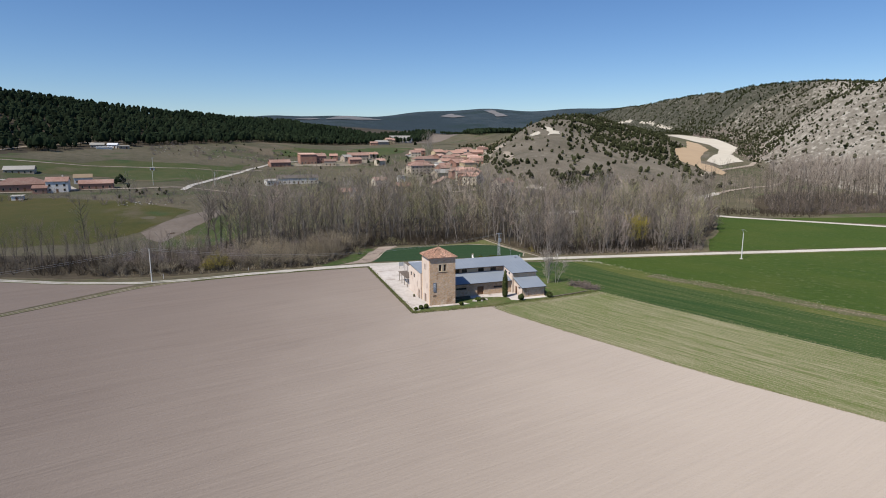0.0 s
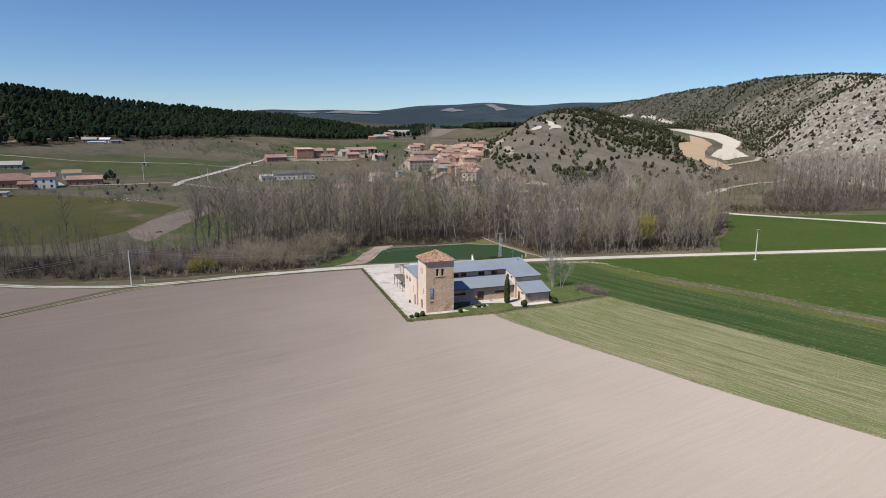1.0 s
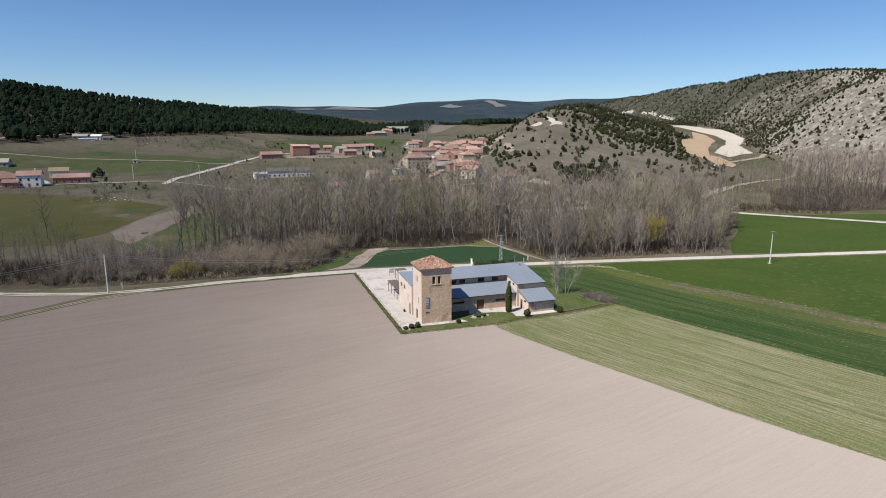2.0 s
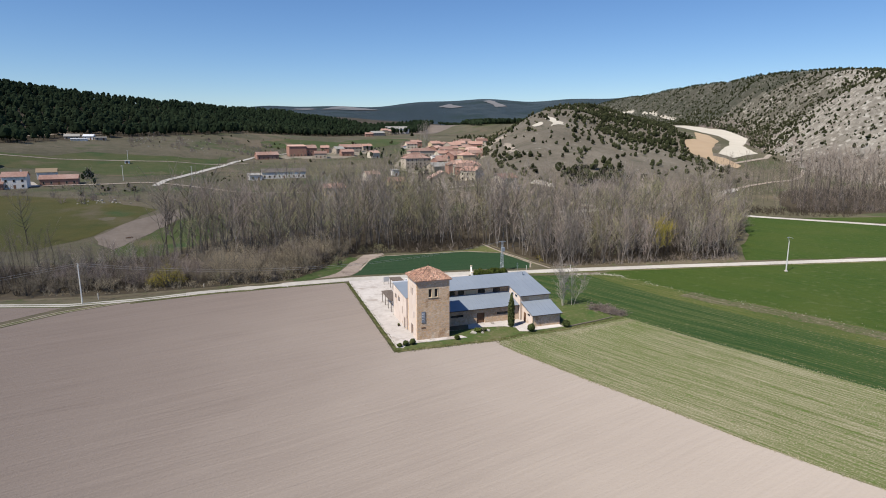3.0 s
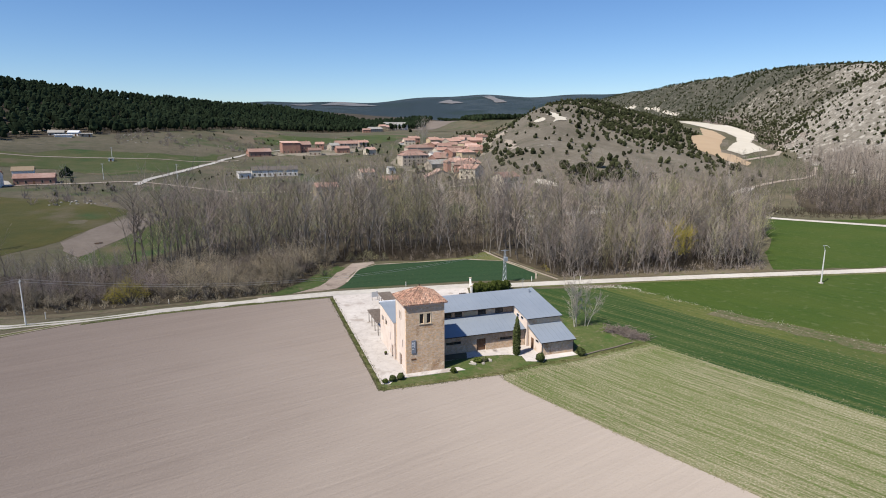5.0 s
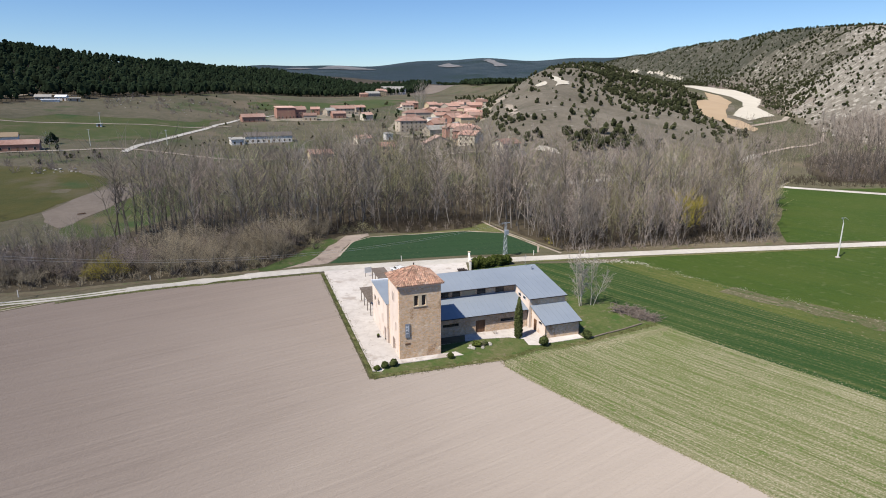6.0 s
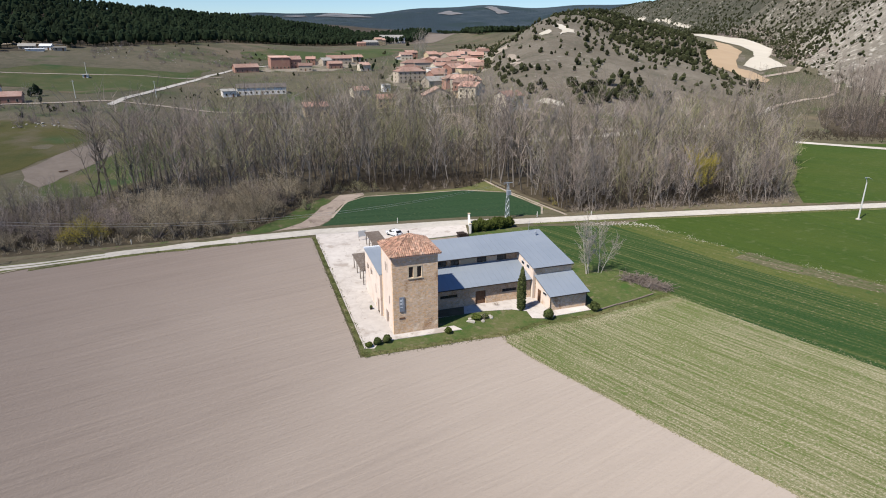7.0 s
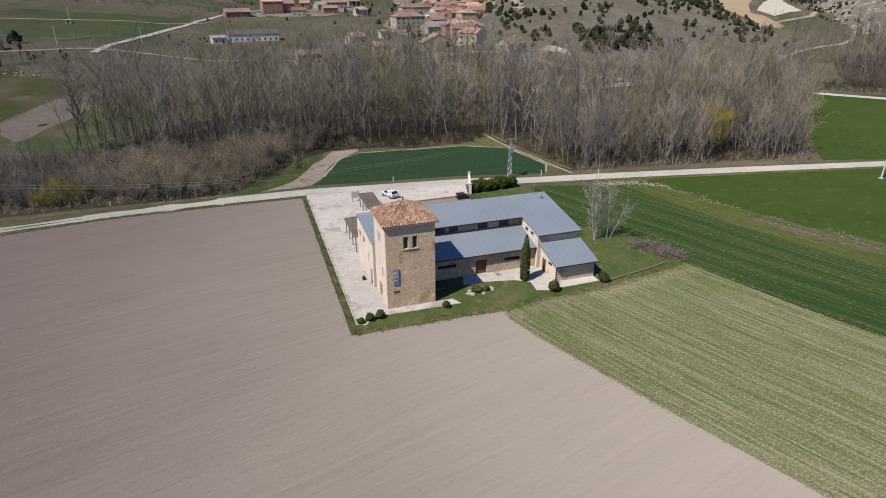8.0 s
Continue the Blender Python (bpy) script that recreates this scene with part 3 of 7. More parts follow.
def field(name, outline, mat, label, category, off=0.03, grid=0.0, kind="structure", ragged=0.0):
    """A sheet of ground cover with that outline, laid over the land."""
    pts = [Vector(p) for p in outline]
    n = len(pts)
    edges = [(i, (i + 1) % n) for i in range(n)]
    if grid:
        xs = [p[0] for p in outline]
        ys = [p[1] for p in outline]
        more = []
        for i in range(n):
            p, q = pts[i], pts[(i + 1) % n]
            k = int((q - p).length / grid)
            nrm = Vector((-(q - p).y, (q - p).x)).normalized()
            row = []
            for j in range(k + 1):
                c = p.lerp(q, j / (k + 1))
                wave = math.sin(c.x * 0.9 + c.y * 0.6) + math.sin(c.x * 0.37 - c.y * 0.51 + 1.0)
                row.append(c + nrm * (wave * grid * ragged if j else 0))
            more.append(row)
        pts = [p for row in more for p in row]
        n = len(pts)
        edges = [(i, (i + 1) % n) for i in range(n)]
        for gx in np.arange(min(xs), max(xs), grid):
            for gy in np.arange(min(ys), max(ys), grid):
                pts.append(Vector((gx + 0.13 * grid * math.sin(gy), gy)))
    v, _, f, *_ = geometry.delaunay_2d_cdt(pts, edges, [list(range(n))], 1, 1e-4)
    zz = lie([p[0] for p in v], [p[1] for p in v]) + off
    faces = []
    for t in f:
        a, b, c = (v[i] for i in t[:3])
        faces.append(tuple(t) if (b - a).cross(c - a) > 0 else tuple(t[::-1]))
    me = raw_mesh(name, [(p[0], p[1], float(z)) for p, z in zip(v, zz)], faces, mat, True)
    return tagged(new(name, me), label, category, kind=kind)


def ribbon(name, line, width, mat, label, category, off=0.05, kind="structure", wob=0.0):
    """A strip of that width along a line, laid over the land."""
    pts = [Vector(p) for p in line]
    dense = []
    for p, q in zip(pts, pts[1:]):
        k = max(1, int((q - p).length / 3))
        dense += [p.lerp(q, i / k) for i in range(k)]
    dense.append(pts[-1])
    left, right = [], []
    for i, p in enumerate(dense):
        d = (dense[min(i + 1, len(dense) - 1)] - dense[max(i - 1, 0)]).normalized()
        nrm = Vector((-d.y, d.x))
        w = width / 2 * (1 + wob * math.sin(i * 1.7) + wob * 0.6 * math.sin(i * 4.1))
        left.append(p + nrm * w)
        right.append(p - nrm * w * (1 + wob * math.cos(i * 2.3)))
    verts = []
    for a, b in zip(left, right):
        m = (a + b) / 2
        for q in (a, m, b):
            verts.append((q.x, q.y, float(lie(q.x, q.y)) + off))
    faces = []
    for i in range(len(dense) - 1):
        for k in (0, 1):
            faces.append((3 * i + k, 3 * i + k + 1, 3 * i + 4 + k, 3 * i + 3 + k))
    return tagged(new(name, raw_mesh(name, verts, faces, mat, True)), label, category, kind=kind)


# ---- ground covers ----
ground_sheet()
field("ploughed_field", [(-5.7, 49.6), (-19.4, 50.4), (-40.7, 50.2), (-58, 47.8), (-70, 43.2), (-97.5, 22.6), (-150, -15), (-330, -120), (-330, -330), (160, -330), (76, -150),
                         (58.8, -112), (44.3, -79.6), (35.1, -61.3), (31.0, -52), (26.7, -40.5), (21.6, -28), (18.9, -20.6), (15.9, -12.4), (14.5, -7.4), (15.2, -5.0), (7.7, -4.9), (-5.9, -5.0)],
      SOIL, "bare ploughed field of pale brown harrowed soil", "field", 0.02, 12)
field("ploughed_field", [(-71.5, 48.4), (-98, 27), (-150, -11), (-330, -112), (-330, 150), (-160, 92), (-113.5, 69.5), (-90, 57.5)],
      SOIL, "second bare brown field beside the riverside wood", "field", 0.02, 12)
field("stubble_field", [(15.4, -5.1), (14.5, -7.4), (15.9, -12.4), (18.9, -20.6), (21.6, -28), (26.7, -40.5), (31.0, -52), (35.1, -61.3), (44.3, -79.6), (58.8, -112), (76, -150), (160, -330), (230, -330), (110, -150), (85, -102), (69.3, -62.6), (56.8, -27.5), (52.5, -16.0),
                        (47.6, -1.0), (36.3, -2.6), (30.8, -3.8), (22, -3.6)],
      STUBBLE, "pale stubble field sprouting green in drilled rows", "field", 0.025, 12)
field("crop_field", [(47.6, -1.0), (52.5, -16.0), (56.8, -27.5), (69.3, -62.6), (85, -102), (110, -150), (230, -330), (260, -330), (130, -150), (105, -95), (89, -48), (75, -12.5), (66.8, 10), (60.5, 36.5), (42, 42), (36, 30), (36, 22), (46, 12)],
      CROP, "dark green young crop in sown rows", "field", 0.022, 12)
field("bare_strip", [(60.5, 36.5), (66.8, 10), (75, -12.5), (89, -48), (105, -95), (130, -150), (260, -330), (275, -330), (143, -150), (115.5, -90), (98.6, -41), (94.4, -33), (88.8, -15.6), (82.6, -1), (78, 5), (74.6, 14), (69.5, 31), (65.5, 37)],
      BARE, "olive strip of weedy grass between crops", "field", 0.022, 12)
ribbon("earth_margin", [(73.6, 11), (75.6, 4), (79.6, -2.6), (85.6, -16.6), (91, -34), (95.2, -42.4), (112, -91), (139.5, -151)], 5.2, WEEDY, "weedy brown earth margin beside the green crop", "ground", 0.034, wob=0.16)
field("green_field", [(65.5, 37), (69.5, 31), (74.6, 14), (78, 5), (82.6, -1), (88.8, -15.6), (94.4, -33), (98.6, -41), (115.5, -90), (143, -150), (275, -330), (420, -330), (420, -60), (300, -12), (200, 14), (131, 27), (91, 34.5), (70, 38)],
      BRIGHT, "smooth bright green cereal field beside the road", "field", 0.022, 12)
field("green_field", [(119, 37.5), (136, 57), (157, 74), (191, 114), (206, 101), (224, 77), (250, 52), (300, 0), (200, 20.5), (131, 33.5)],
      BRIGHT, "bright green meadow between the two roads", "field", 0.03, 6, ragged=0.12)
field("green_field", [(214, 101), (232, 80), (300, 15), (340, 60), (272, 86)], BRIGHT, "green meadow strip beside the poplar wood", "field", 0.05, 10)
field("wheat_field", [(-2.6, 57.4), (31.8, 53.6), (49.2, 49.6), (52.5, 54), (50.2, 72.6), (40, 78.6), (26, 79.4), (10.7, 80.8), (6.3, 76.4), (-0.1, 61.1)],
      WHEAT, "small plot of dark green winter wheat by the road", "field", 0.03, 6)
field("bare_earth_patch", [(-14, 56.2), (-6.8, 61.2), (-3.2, 67.6), (2.0, 77), (5.9, 84.6), (12.6, 85.4), (12.4, 82.6), (10.7, 81), (6.1, 76.6), (-0.4, 61.1), (-3, 57.6)],
      TRODDEN, "pale trodden earth turning area beside the wheat", "ground", 0.05, 5, ragged=0.1)
field("grass_bank", [(-24, 56.6), (-14, 56.4), (-6.4, 61.4), (-2.8, 67.6), (2.2, 77), (1.4, 83), (-4, 77), (-9, 69), (-15, 62.4)], LUSH, "lush green grass bank below the willows", "ground", 0.04, 5, ragged=0.15)
field("woodland_floor", [(-330, 152), (-160, 94), (-113, 71), (-88, 60), (-64, 56.5), (-40, 57), (-18, 57.5), (-11, 62.5), (-3, 73.5), (4, 84.5), (13, 86.6), (26, 81), (47, 80), (52, 73), (56.5, 49.6), (85, 45.5), (116, 41.5),
                         (136, 59), (160, 80), (193, 122), (150, 150), (100, 142), (60, 146), (20, 150), (-20, 140), (-45, 122), (-60, 106), (-80, 98), (-130, 112), (-330, 190)],
      FLOOR, "brown leaf-strewn floor of the riverside wood", "ground", 0.028, 10)
field("grass_margin", [(52.8, 54), (55, 49.8), (53.6, 60), (51.5, 74), (50.5, 88), (44, 83.5), (40, 81.6), (26, 81), (13, 82.4), (26, 79.9), (40, 79.1), (50.7, 73)],
      VERGE, "rough grass margin round the wheat plot", "ground", 0.04, 6)
field("verge", [(56.2, 49.4), (85, 45.4), (116, 41.4), (119, 37.2), (130, 33.4), (92, 40.0), (64.8, 44.9), (56.4, 46.5)], LITTER, "leaf-strewn roadside verge below the wood", "verge", 0.036, 5)
ribbon("path", [(50.3, 91), (50.6, 82), (51.2, 73.4), (52.6, 66), (53.6, 57), (55.0, 47.5)], 0.8, SAND, "worn pale earth path beside the wheat", "path", 0.07, wob=0.2)
ribbon("dry_edge", [(0.5, 63), (6.6, 77), (12.6, 80.9), (26, 79.8), (40, 79.0), (50.4, 73.2), (52.8, 56), (49.8, 50.2)], 0.55, SAND, "thin dry edge round the wheat plot", "ground", 0.065, wob=0.4)
ribbon("ditch_bank", [(51.4, 91), (52.0, 84), (52.6, 73.6), (54.2, 60), (56.2, 49.5)], 1.3, LITTER, "brown ditch bank between path and wood", "bank", 0.2, wob=0.15)
field("woodland_floor", [(228, 118), (246, 106), (275, 101), (400, 72), (410, 130), (350, 190), (296, 182), (262, 158), (240, 136)], FLOOR, "brown floor of the poplar wood", "ground", 0.1, 10, ragged=0.15)
field("village_ground", [(96, 300), (150, 318), (168, 360), (196, 420), (222, 500), (214, 540), (150, 566), (140, 520), (118, 452), (92, 390), (90, 340)], DUSTY, "dusty trodden ground between the village houses", "ground", 0.22, 8, ragged=0.15)
field("village_ground", [(8, 452), (60, 448), (100, 500), (90, 522), (36, 500), (-4, 476)], DUSTY, "dusty yard ground at the village edge", "ground", 0.22, 8, ragged=0.15)
# meadows across the river
field("pasture", [(-330, 240), (-187, 268), (-150, 240), (-110, 226), (-68, 192), (-74, 169), (-85, 144), (-100, 126), (-117, 128), (-160, 130), (-330, 200)],
      PASTURE, "green pasture across the river", "field", 0.07, 10, ragged=0.12)
field("ploughed_strip", [(-51, 197), (-58, 197), (-73.5, 168), (-84.5, 143), (-81, 131), (-74.5, 121), (-66.6, 142), (-60, 161), (-54, 180)], STRIP, "pale ploughed strip in the meadows", "field", 0.09, 6, ragged=0.06)
field("pasture", [(-66.2, 142), (-74, 121), (-71, 110), (-58, 105), (-46, 124), (-38, 150), (-40, 190), (-53.5, 180), (-59.6, 161)], MEADOW, "green meadow behind the riverside trees", "field", 0.07, 8, ragged=0.12)
field("pasture", [(-330, 385), (-215, 385), (-158, 380), (-139, 410), (-101, 413), (-55, 428), (-34, 462), (-48, 405), (-66, 325), (-95, 300), (-130, 330), (-190, 338), (-330, 330)],
      MEADOW, "wide sloping pasture below the pine ridge", "field", 0.1, 10, ragged=0.12)
field("pasture", [(-10, 560), (13, 606), (54, 612), (92, 620), (67, 556), (24, 530), (-6, 528)], MEADOW, "green meadow below the pines", "field", 0.2, 10, ragged=0.12)
field("pasture", [(60, 560), (95, 640), (150, 720), (190, 700), (150, 600), (100, 540)], MEADOW, "green meadow in the village", "field", 0.2, 10, ragged=0.12)
field("pasture", [(270, 860), (300, 950), (335, 1000), (405, 1090), (470, 1180), (520, 1100), (470, 960), (390, 860)], DRY, "dull grass field beyond the village", "field", 0.4, 20)
field("tan_field", [(150, 905), (225, 1115), (300, 1290), (420, 1400), (480, 1260), (400, 1100), (330, 1010), (290, 960), (230, 940)], STRIP, "dull tan bare field beyond the village", "field", 0.4, 20, ragged=0.1)
PALE_LINE = [(640, 690), (592, 585), (604, 570), (570, 512), (536, 457), (459, 386), (410, 319), (373, 309), (376, 330), (430, 375), (480, 427), (512, 480), (520, 520), (560, 640)]
field("pale_field", PALE_LINE, PALEFIELD, "almost white limed field in the side valley", "field", 0.5, 8, ragged=0.04)
TAN_LINE = [(388, 390), (417, 406), (505, 512), (500, 484), (457, 418), (385, 348), (363, 322), (366, 310), (356, 282), (342, 272), (339, 289), (346, 314), (348, 335)]
field("tan_field", TAN_LINE, TANFIELD, "tan bare field in the side valley", "field", 0.5, 8, ragged=0.04)
for line in ([(840, 960), (862, 1012), (884, 1062)], [(892, 1085), (914, 1140), (930, 1190)], [(952, 1260), (985, 1365)]):
    ribbon("pale_field", line, 7.0, PALEFIELD, "pale strip of field far up the side valley", "field", 0.8, wob=0.35)


field("clearing", [(198, 2693), (230, 2760), (267, 2781), (300, 2740), (317, 2695), (258, 2654)], HAZY_PATCH, "pale bare clearing on the far wooded hill", "clearing", 2.5, 40, ragged=0.1)
field("clearing", [(330, 2666), (400, 2850), (481, 2990), (556, 2817), (587, 2640), (530, 2660), (471, 2641)], HAZY_PATCH, "long pale bare clearing on the far wooded hill", "clearing", 2.5, 40, ragged=0.1)
field("clearing", [(846, 2570), (946, 2707), (938, 2491), (881, 2484)], HAZY_PATCH, "small pale clearing on the far wooded hill", "clearing", 2.5, 40, ragged=0.1)
field("clearing", [(1126, 2733), (1194, 2791), (1160, 2600), (1147, 2482), (1072, 2438), (1110, 2600)], HAZY_PATCH, "pale bare slope on the far wooded hill", "clearing", 2.5, 40, ragged=0.1)
field("rock_outcrop", [(248, 414), (246, 396), (234, 356), (219, 352), (228, 366), (232, 384), (240, 402)], PALEFIELD, "pale limestone outcrop on the hilltop", "rock", 0.4, 6, ragged=0.25)
field("rock_outcrop", [(212, 372), (222, 376), (218, 364), (206, 362)], PALEFIELD, "small pale limestone outcrop below the hilltop", "rock", 0.4, 5, ragged=0.25)
field("pale_bank", [(221, 520), (199, 428), (194, 385), (189, 377), (180, 382), (193, 439)], SAND, "long pale stony bank behind the village", "rock", 0.5, 8, ragged=0.12)
field("pale_bank", [(175, 350), (170, 325), (152, 278), (146, 274), (159, 311)], SAND, "pale eroded cut on the hill foot", "rock", 0.4, 6, ragged=0.2)
field("pale_bank", [(116, 187), (123, 192), (130, 184), (128, 178), (120, 184)], PALEFIELD, "pale cut bank behind the trees", "rock", 0.3, 4, ragged=0.2)

# ---- roads and paving ----
WEST = [(-330, 152), (-160, 90), (-113, 67), (-92, 56), (-72, 49.6), (-58, 49.4), (-41, 51.6), (-21, 52.8)]
ribbon("track", WEST, 3.4, VERGE, "grassy middle and sides of the valley track", "track", 0.055, wob=0.12)
for side in (-0.75, 0.75):
    ribbon("wheel_rut", [(x, y + side) for x, y in WEST] + [(-14, 53.1 + side)], 1.0, GRAVEL, "pale worn wheel rut of the valley track", "track", 0.08, wob=0.22)
ribbon("road", [(-22, 53.0), (-19, 53.2), (-3.8, 53.2), (31.2, 49.2), (41, 46.2), (64.8, 42.5), (92, 37.6), (129, 30.3), (200, 17), (300, -6), (420, -50)],
       4.0, GRAVEL, "pale gravel valley road past the yard", "road", 0.06)
ribbon("road", [(-46, 51.3), (-34, 52.2), (-21, 52.9)], 2.9, GRAVEL, "worn gravel where the track joins the road", "road", 0.066, wob=0.25)
ribbon("track", [(-58, 49.2), (-72, 43.6), (-97.5, 24.5), (-150, -13.5), (-330, -116)], 1.9, VERGE, "grassy farm track between brown fields", "track", 0.05, wob=0.12)
for side in (-0.75, 0.75):
    ribbon("wheel_rut", [(-60, 48.4 + side), (-72, 43.6 + side), (-97.5, 24.5 + side), (-150, -13.5 + side), (-330, -116 + side)], 0.4, SAND, "pale worn wheel rut of the farm track", "track", 0.075, wob=0.2)
ribbon("road", [(90, 138), (120, 139), (151, 141.5), (170, 143.5), (188, 145.6), (206, 153), (230, 166), (250, 177)], 4.5, GRAVEL, "pale gravel road behind the riverside wood", "road", 0.3)
ribbon("track", [(250, 177), (275, 190.5), (310, 208), (339, 221), (372, 240), (400, 262)], 2.6, SAND, "sandy track up the side valley", "track", 0.35, wob=0.2)
ribbon("road", [(188, 145), (190, 125), (198, 111.5), (224, 81), (239, 62), (300, 0), (360, -60)], 5.0, GRAVEL, "pale surfaced road to the village", "road", 0.12)
ribbon("road", [(150, 140), (128, 148), (112, 170), (90, 205), (60, 230), (0, 260), (-55, 272), (-77, 274), (-99, 270), (-128, 268), (-175, 262)], 3.2, SAND, "pale village road through the meadows", "road", 0.28)
ribbon("road", [(-77, 262), (-74, 285), (-54, 361), (-36, 427), (-15, 470), (20, 500)], 3.4, GRAVEL, "pale gravel road climbing to the village", "road", 0.3)
ribbon("track", [(-330, 300), (-205, 300), (-165, 305), (-143, 285), (-136, 268)], 3.5, GRAVEL, "pale farm drive curving past the barns", "track", 0.28)
ribbon("track", [(-330, 410), (-224, 434), (-213, 479), (-177, 520), (-150, 525)], 5.0, SAND, "pale track below the pine forest", "track", 0.3)
ribbon("track", [(-300, 372), (-150, 372), (-60, 395), (-25, 425)], 2.5, SAND, "pale field track across the pasture", "track", 0.3)
ribbon("road", [(136, 345), (146, 366), (148, 392), (162, 428), (172, 470)], 6.0, GRAVEL, "pale lane climbing between the village houses", "road", 0.4)
ribbon("track", [(300, 250), (345, 290), (400, 300), (440, 330), (470, 370), (540, 520), (640, 740)], 4.0, SAND, "sandy track into the side valley", "track", 0.45)

field("pavement", [(-4.75, 51.4), (-4.75, -2.8), (-3.6, -3.1), (-2.2, -1.3), (9.9, -1.5), (9.2, 0.0), (6.75, 0.0), (6.75, 6.7), (-0.35, 6.7), (-0.35, 18.2), (8, 18.2), (8, 40.5), (27, 41), (29.5, 49.6)],
      CONCRETE, "pale cracked concrete yard round the tower", "pavement", 0.05, 5)
field("pavement", [(6.7, 3.2), (15.5, 3.2), (19.7, 2.4), (21.7, 1.0), (21.4, -1.5), (24.2, -2.6), (25.1, -1.8), (31.5, -1.6), (31.5, 0.3), (25.4, 0.3), (25.4, 6.1), (6.7, 6.1)],
      CONCRETE, "pale concrete apron along the low wing", "pavement", 0.05, 4)
field("lawn", [(6.75, 3.2), (6.75, 0.0), (9.2, 0.0), (9.9, -1.5), (-2.2, -1.3), (-3.6, -3.1), (-4.75, -2.8), (-5.2, -4.3), (7.7, -4.3), (15.6, -4.5), (22, -3.0), (30.8, -3.2), (36.3, -2.0), (47.2, -0.2), (46, 12), (36, 22), (36, 30), (42, 41.6),
               (31, 42.5), (27, 40.6), (8.2, 40.3), (8.2, 18), (32, 18), (32, 0.2), (31.6, -1.7), (25.2, -1.9), (24.2, -2.7), (21.3, -1.5), (21.6, 1.0), (19.7, 2.3), (15.5, 3.1)],
      LAWN, "worn green lawn round the house", "lawn", 0.045, 5)
# Dark sheet over the apron: the tower's shadow deepened by colour, in LITTER.
field("planting_bed", [(6.9, 3.3), (12.0, 3.1), (12.9, 5.8), (6.9, 5.8)], LITTER, "dark patch deepening the tower shadow on the apron", "ground", 0.075, 4)
field("dry_border", [(8.6, 19), (26, 19), (26.5, 40.2), (8.4, 39.9)], TRODDEN, "dry brown bare border behind the house", "ground", 0.06, 4)
ribbon("verge", [(-5.3, 49.6), (-5.25, 30), (-5.3, 10), (-5.25, -4.4)], 0.6, VERGE, "narrow weedy grass verge along the yard", "verge", 0.07, wob=0.18)
ribbon("verge", [(-5.3, -4.6), (3, -4.7), (10, -4.8), (15.5, -4.9), (22, -3.5), (30.8, -3.6), (36.3, -2.4), (47.4, -0.6)], 0.9, VERGE, "uneven grass verge along the field edge", "verge", 0.072, wob=0.25)
ribbon("verge", [(44, 43.2), (64, 39.6), (92, 34.6), (129, 27.3), (200, 13.8)], 1.2, VERGE, "grassy roadside verge", "verge", 0.05, wob=0.2)
ribbon("verge", [(-58, 46.9), (-41, 49.6), (-19.4, 50.3), (-6, 50.3)], 0.8, VERGE, "thin grass verge between road and field", "verge", 0.05, wob=0.3)
ribbon("verge", [(-112, 70), (-90, 59.8), (-62, 54.2), (-41, 55.8), (-19, 56.4)], 1.6, LITTER, "leaf-strewn strip below the riverside trees", "verge", 0.05, wob=0.3)


def kerb(x0, y0, x1, y1):
    bm = bmesh.new()
    d = Vector((x1 - x0, y1 - y0, 0))
    a = math.degrees(math.atan2(d.y, d.x))
    box(bm, 0, -0.08, -0.05, d.length, 0.08, 0.13, 0.02)
    ob = part("kerb", bm, CONCRETE)
    ob.matrix_basis = pose(x0, y0, 0, 0, 0, a)
    return tagged(ob, "low pale concrete kerb edging the yard", "kerb", kind="structure")


kerb(-4.8, -2.8, -4.8, 49.5)
kerb(8.1, 40.5, 26.8, 41.0)
kerb(-2.2, -1.45, 9.9, -1.6)
kerb(25.2, -1.9, 31.5, -1.75)


# ---- the tower house ----
house_main = thing("visitor_house", 0, 0, 0, "golden stone tower house with blue-grey metal roofed wings", "building")
T = 0.55
tower = bmesh.new()
S_HOLES = [(2.4, 3.05, 8.55, 10.2), (3.62, 4.28, 8.55, 10.2)]
W_HOLES = [(2.9, 3.4, 8.4, 9.9), (3.9, 4.4, 8.4, 9.9), (2.0, 2.5, 3.9, 5.3), (2.9, 4.5, 0.0, 2.3)]
wall(tower, "x", 0.0, T, 0.0, 6.7, -0.2, 12.0, S_HOLES)
part("tower_front_wall", tower, STONE, house_main)
tower = bmesh.new()
wall(tower, "y", 0.0, T, T, 6.7 - T, -0.2, 12.0, W_HOLES)
part("tower_side_wall", tower, PLASTER, house_main, "sunlit sandy rendered tower wall")
tower = bmesh.new()
wall(tower, "x", 6.7, -T, 0.0, 6.7, -0.2, 12.0)
part("tower_back_wall", tower, STONE, house_main)
tower = bmesh.new()
wall(tower, "y", 6.7, -T, T, 6.7 - T, -0.2, 12.0)
part("tower_side_wall", tower, STONE, house_main)
bm = bmesh.new()
box(bm, T, T, 11.2, 6.7 - T, 6.7 - T, 11.35)
part("tower_floor", bm, WOOD, house_main)
bm = bmesh.new()
box(bm, 0.05, -0.03, 11.55, 6.65, -0.004, 11.98)
part("cornice", bm, PLASTER, house_main, "plain rendered band under the eaves")


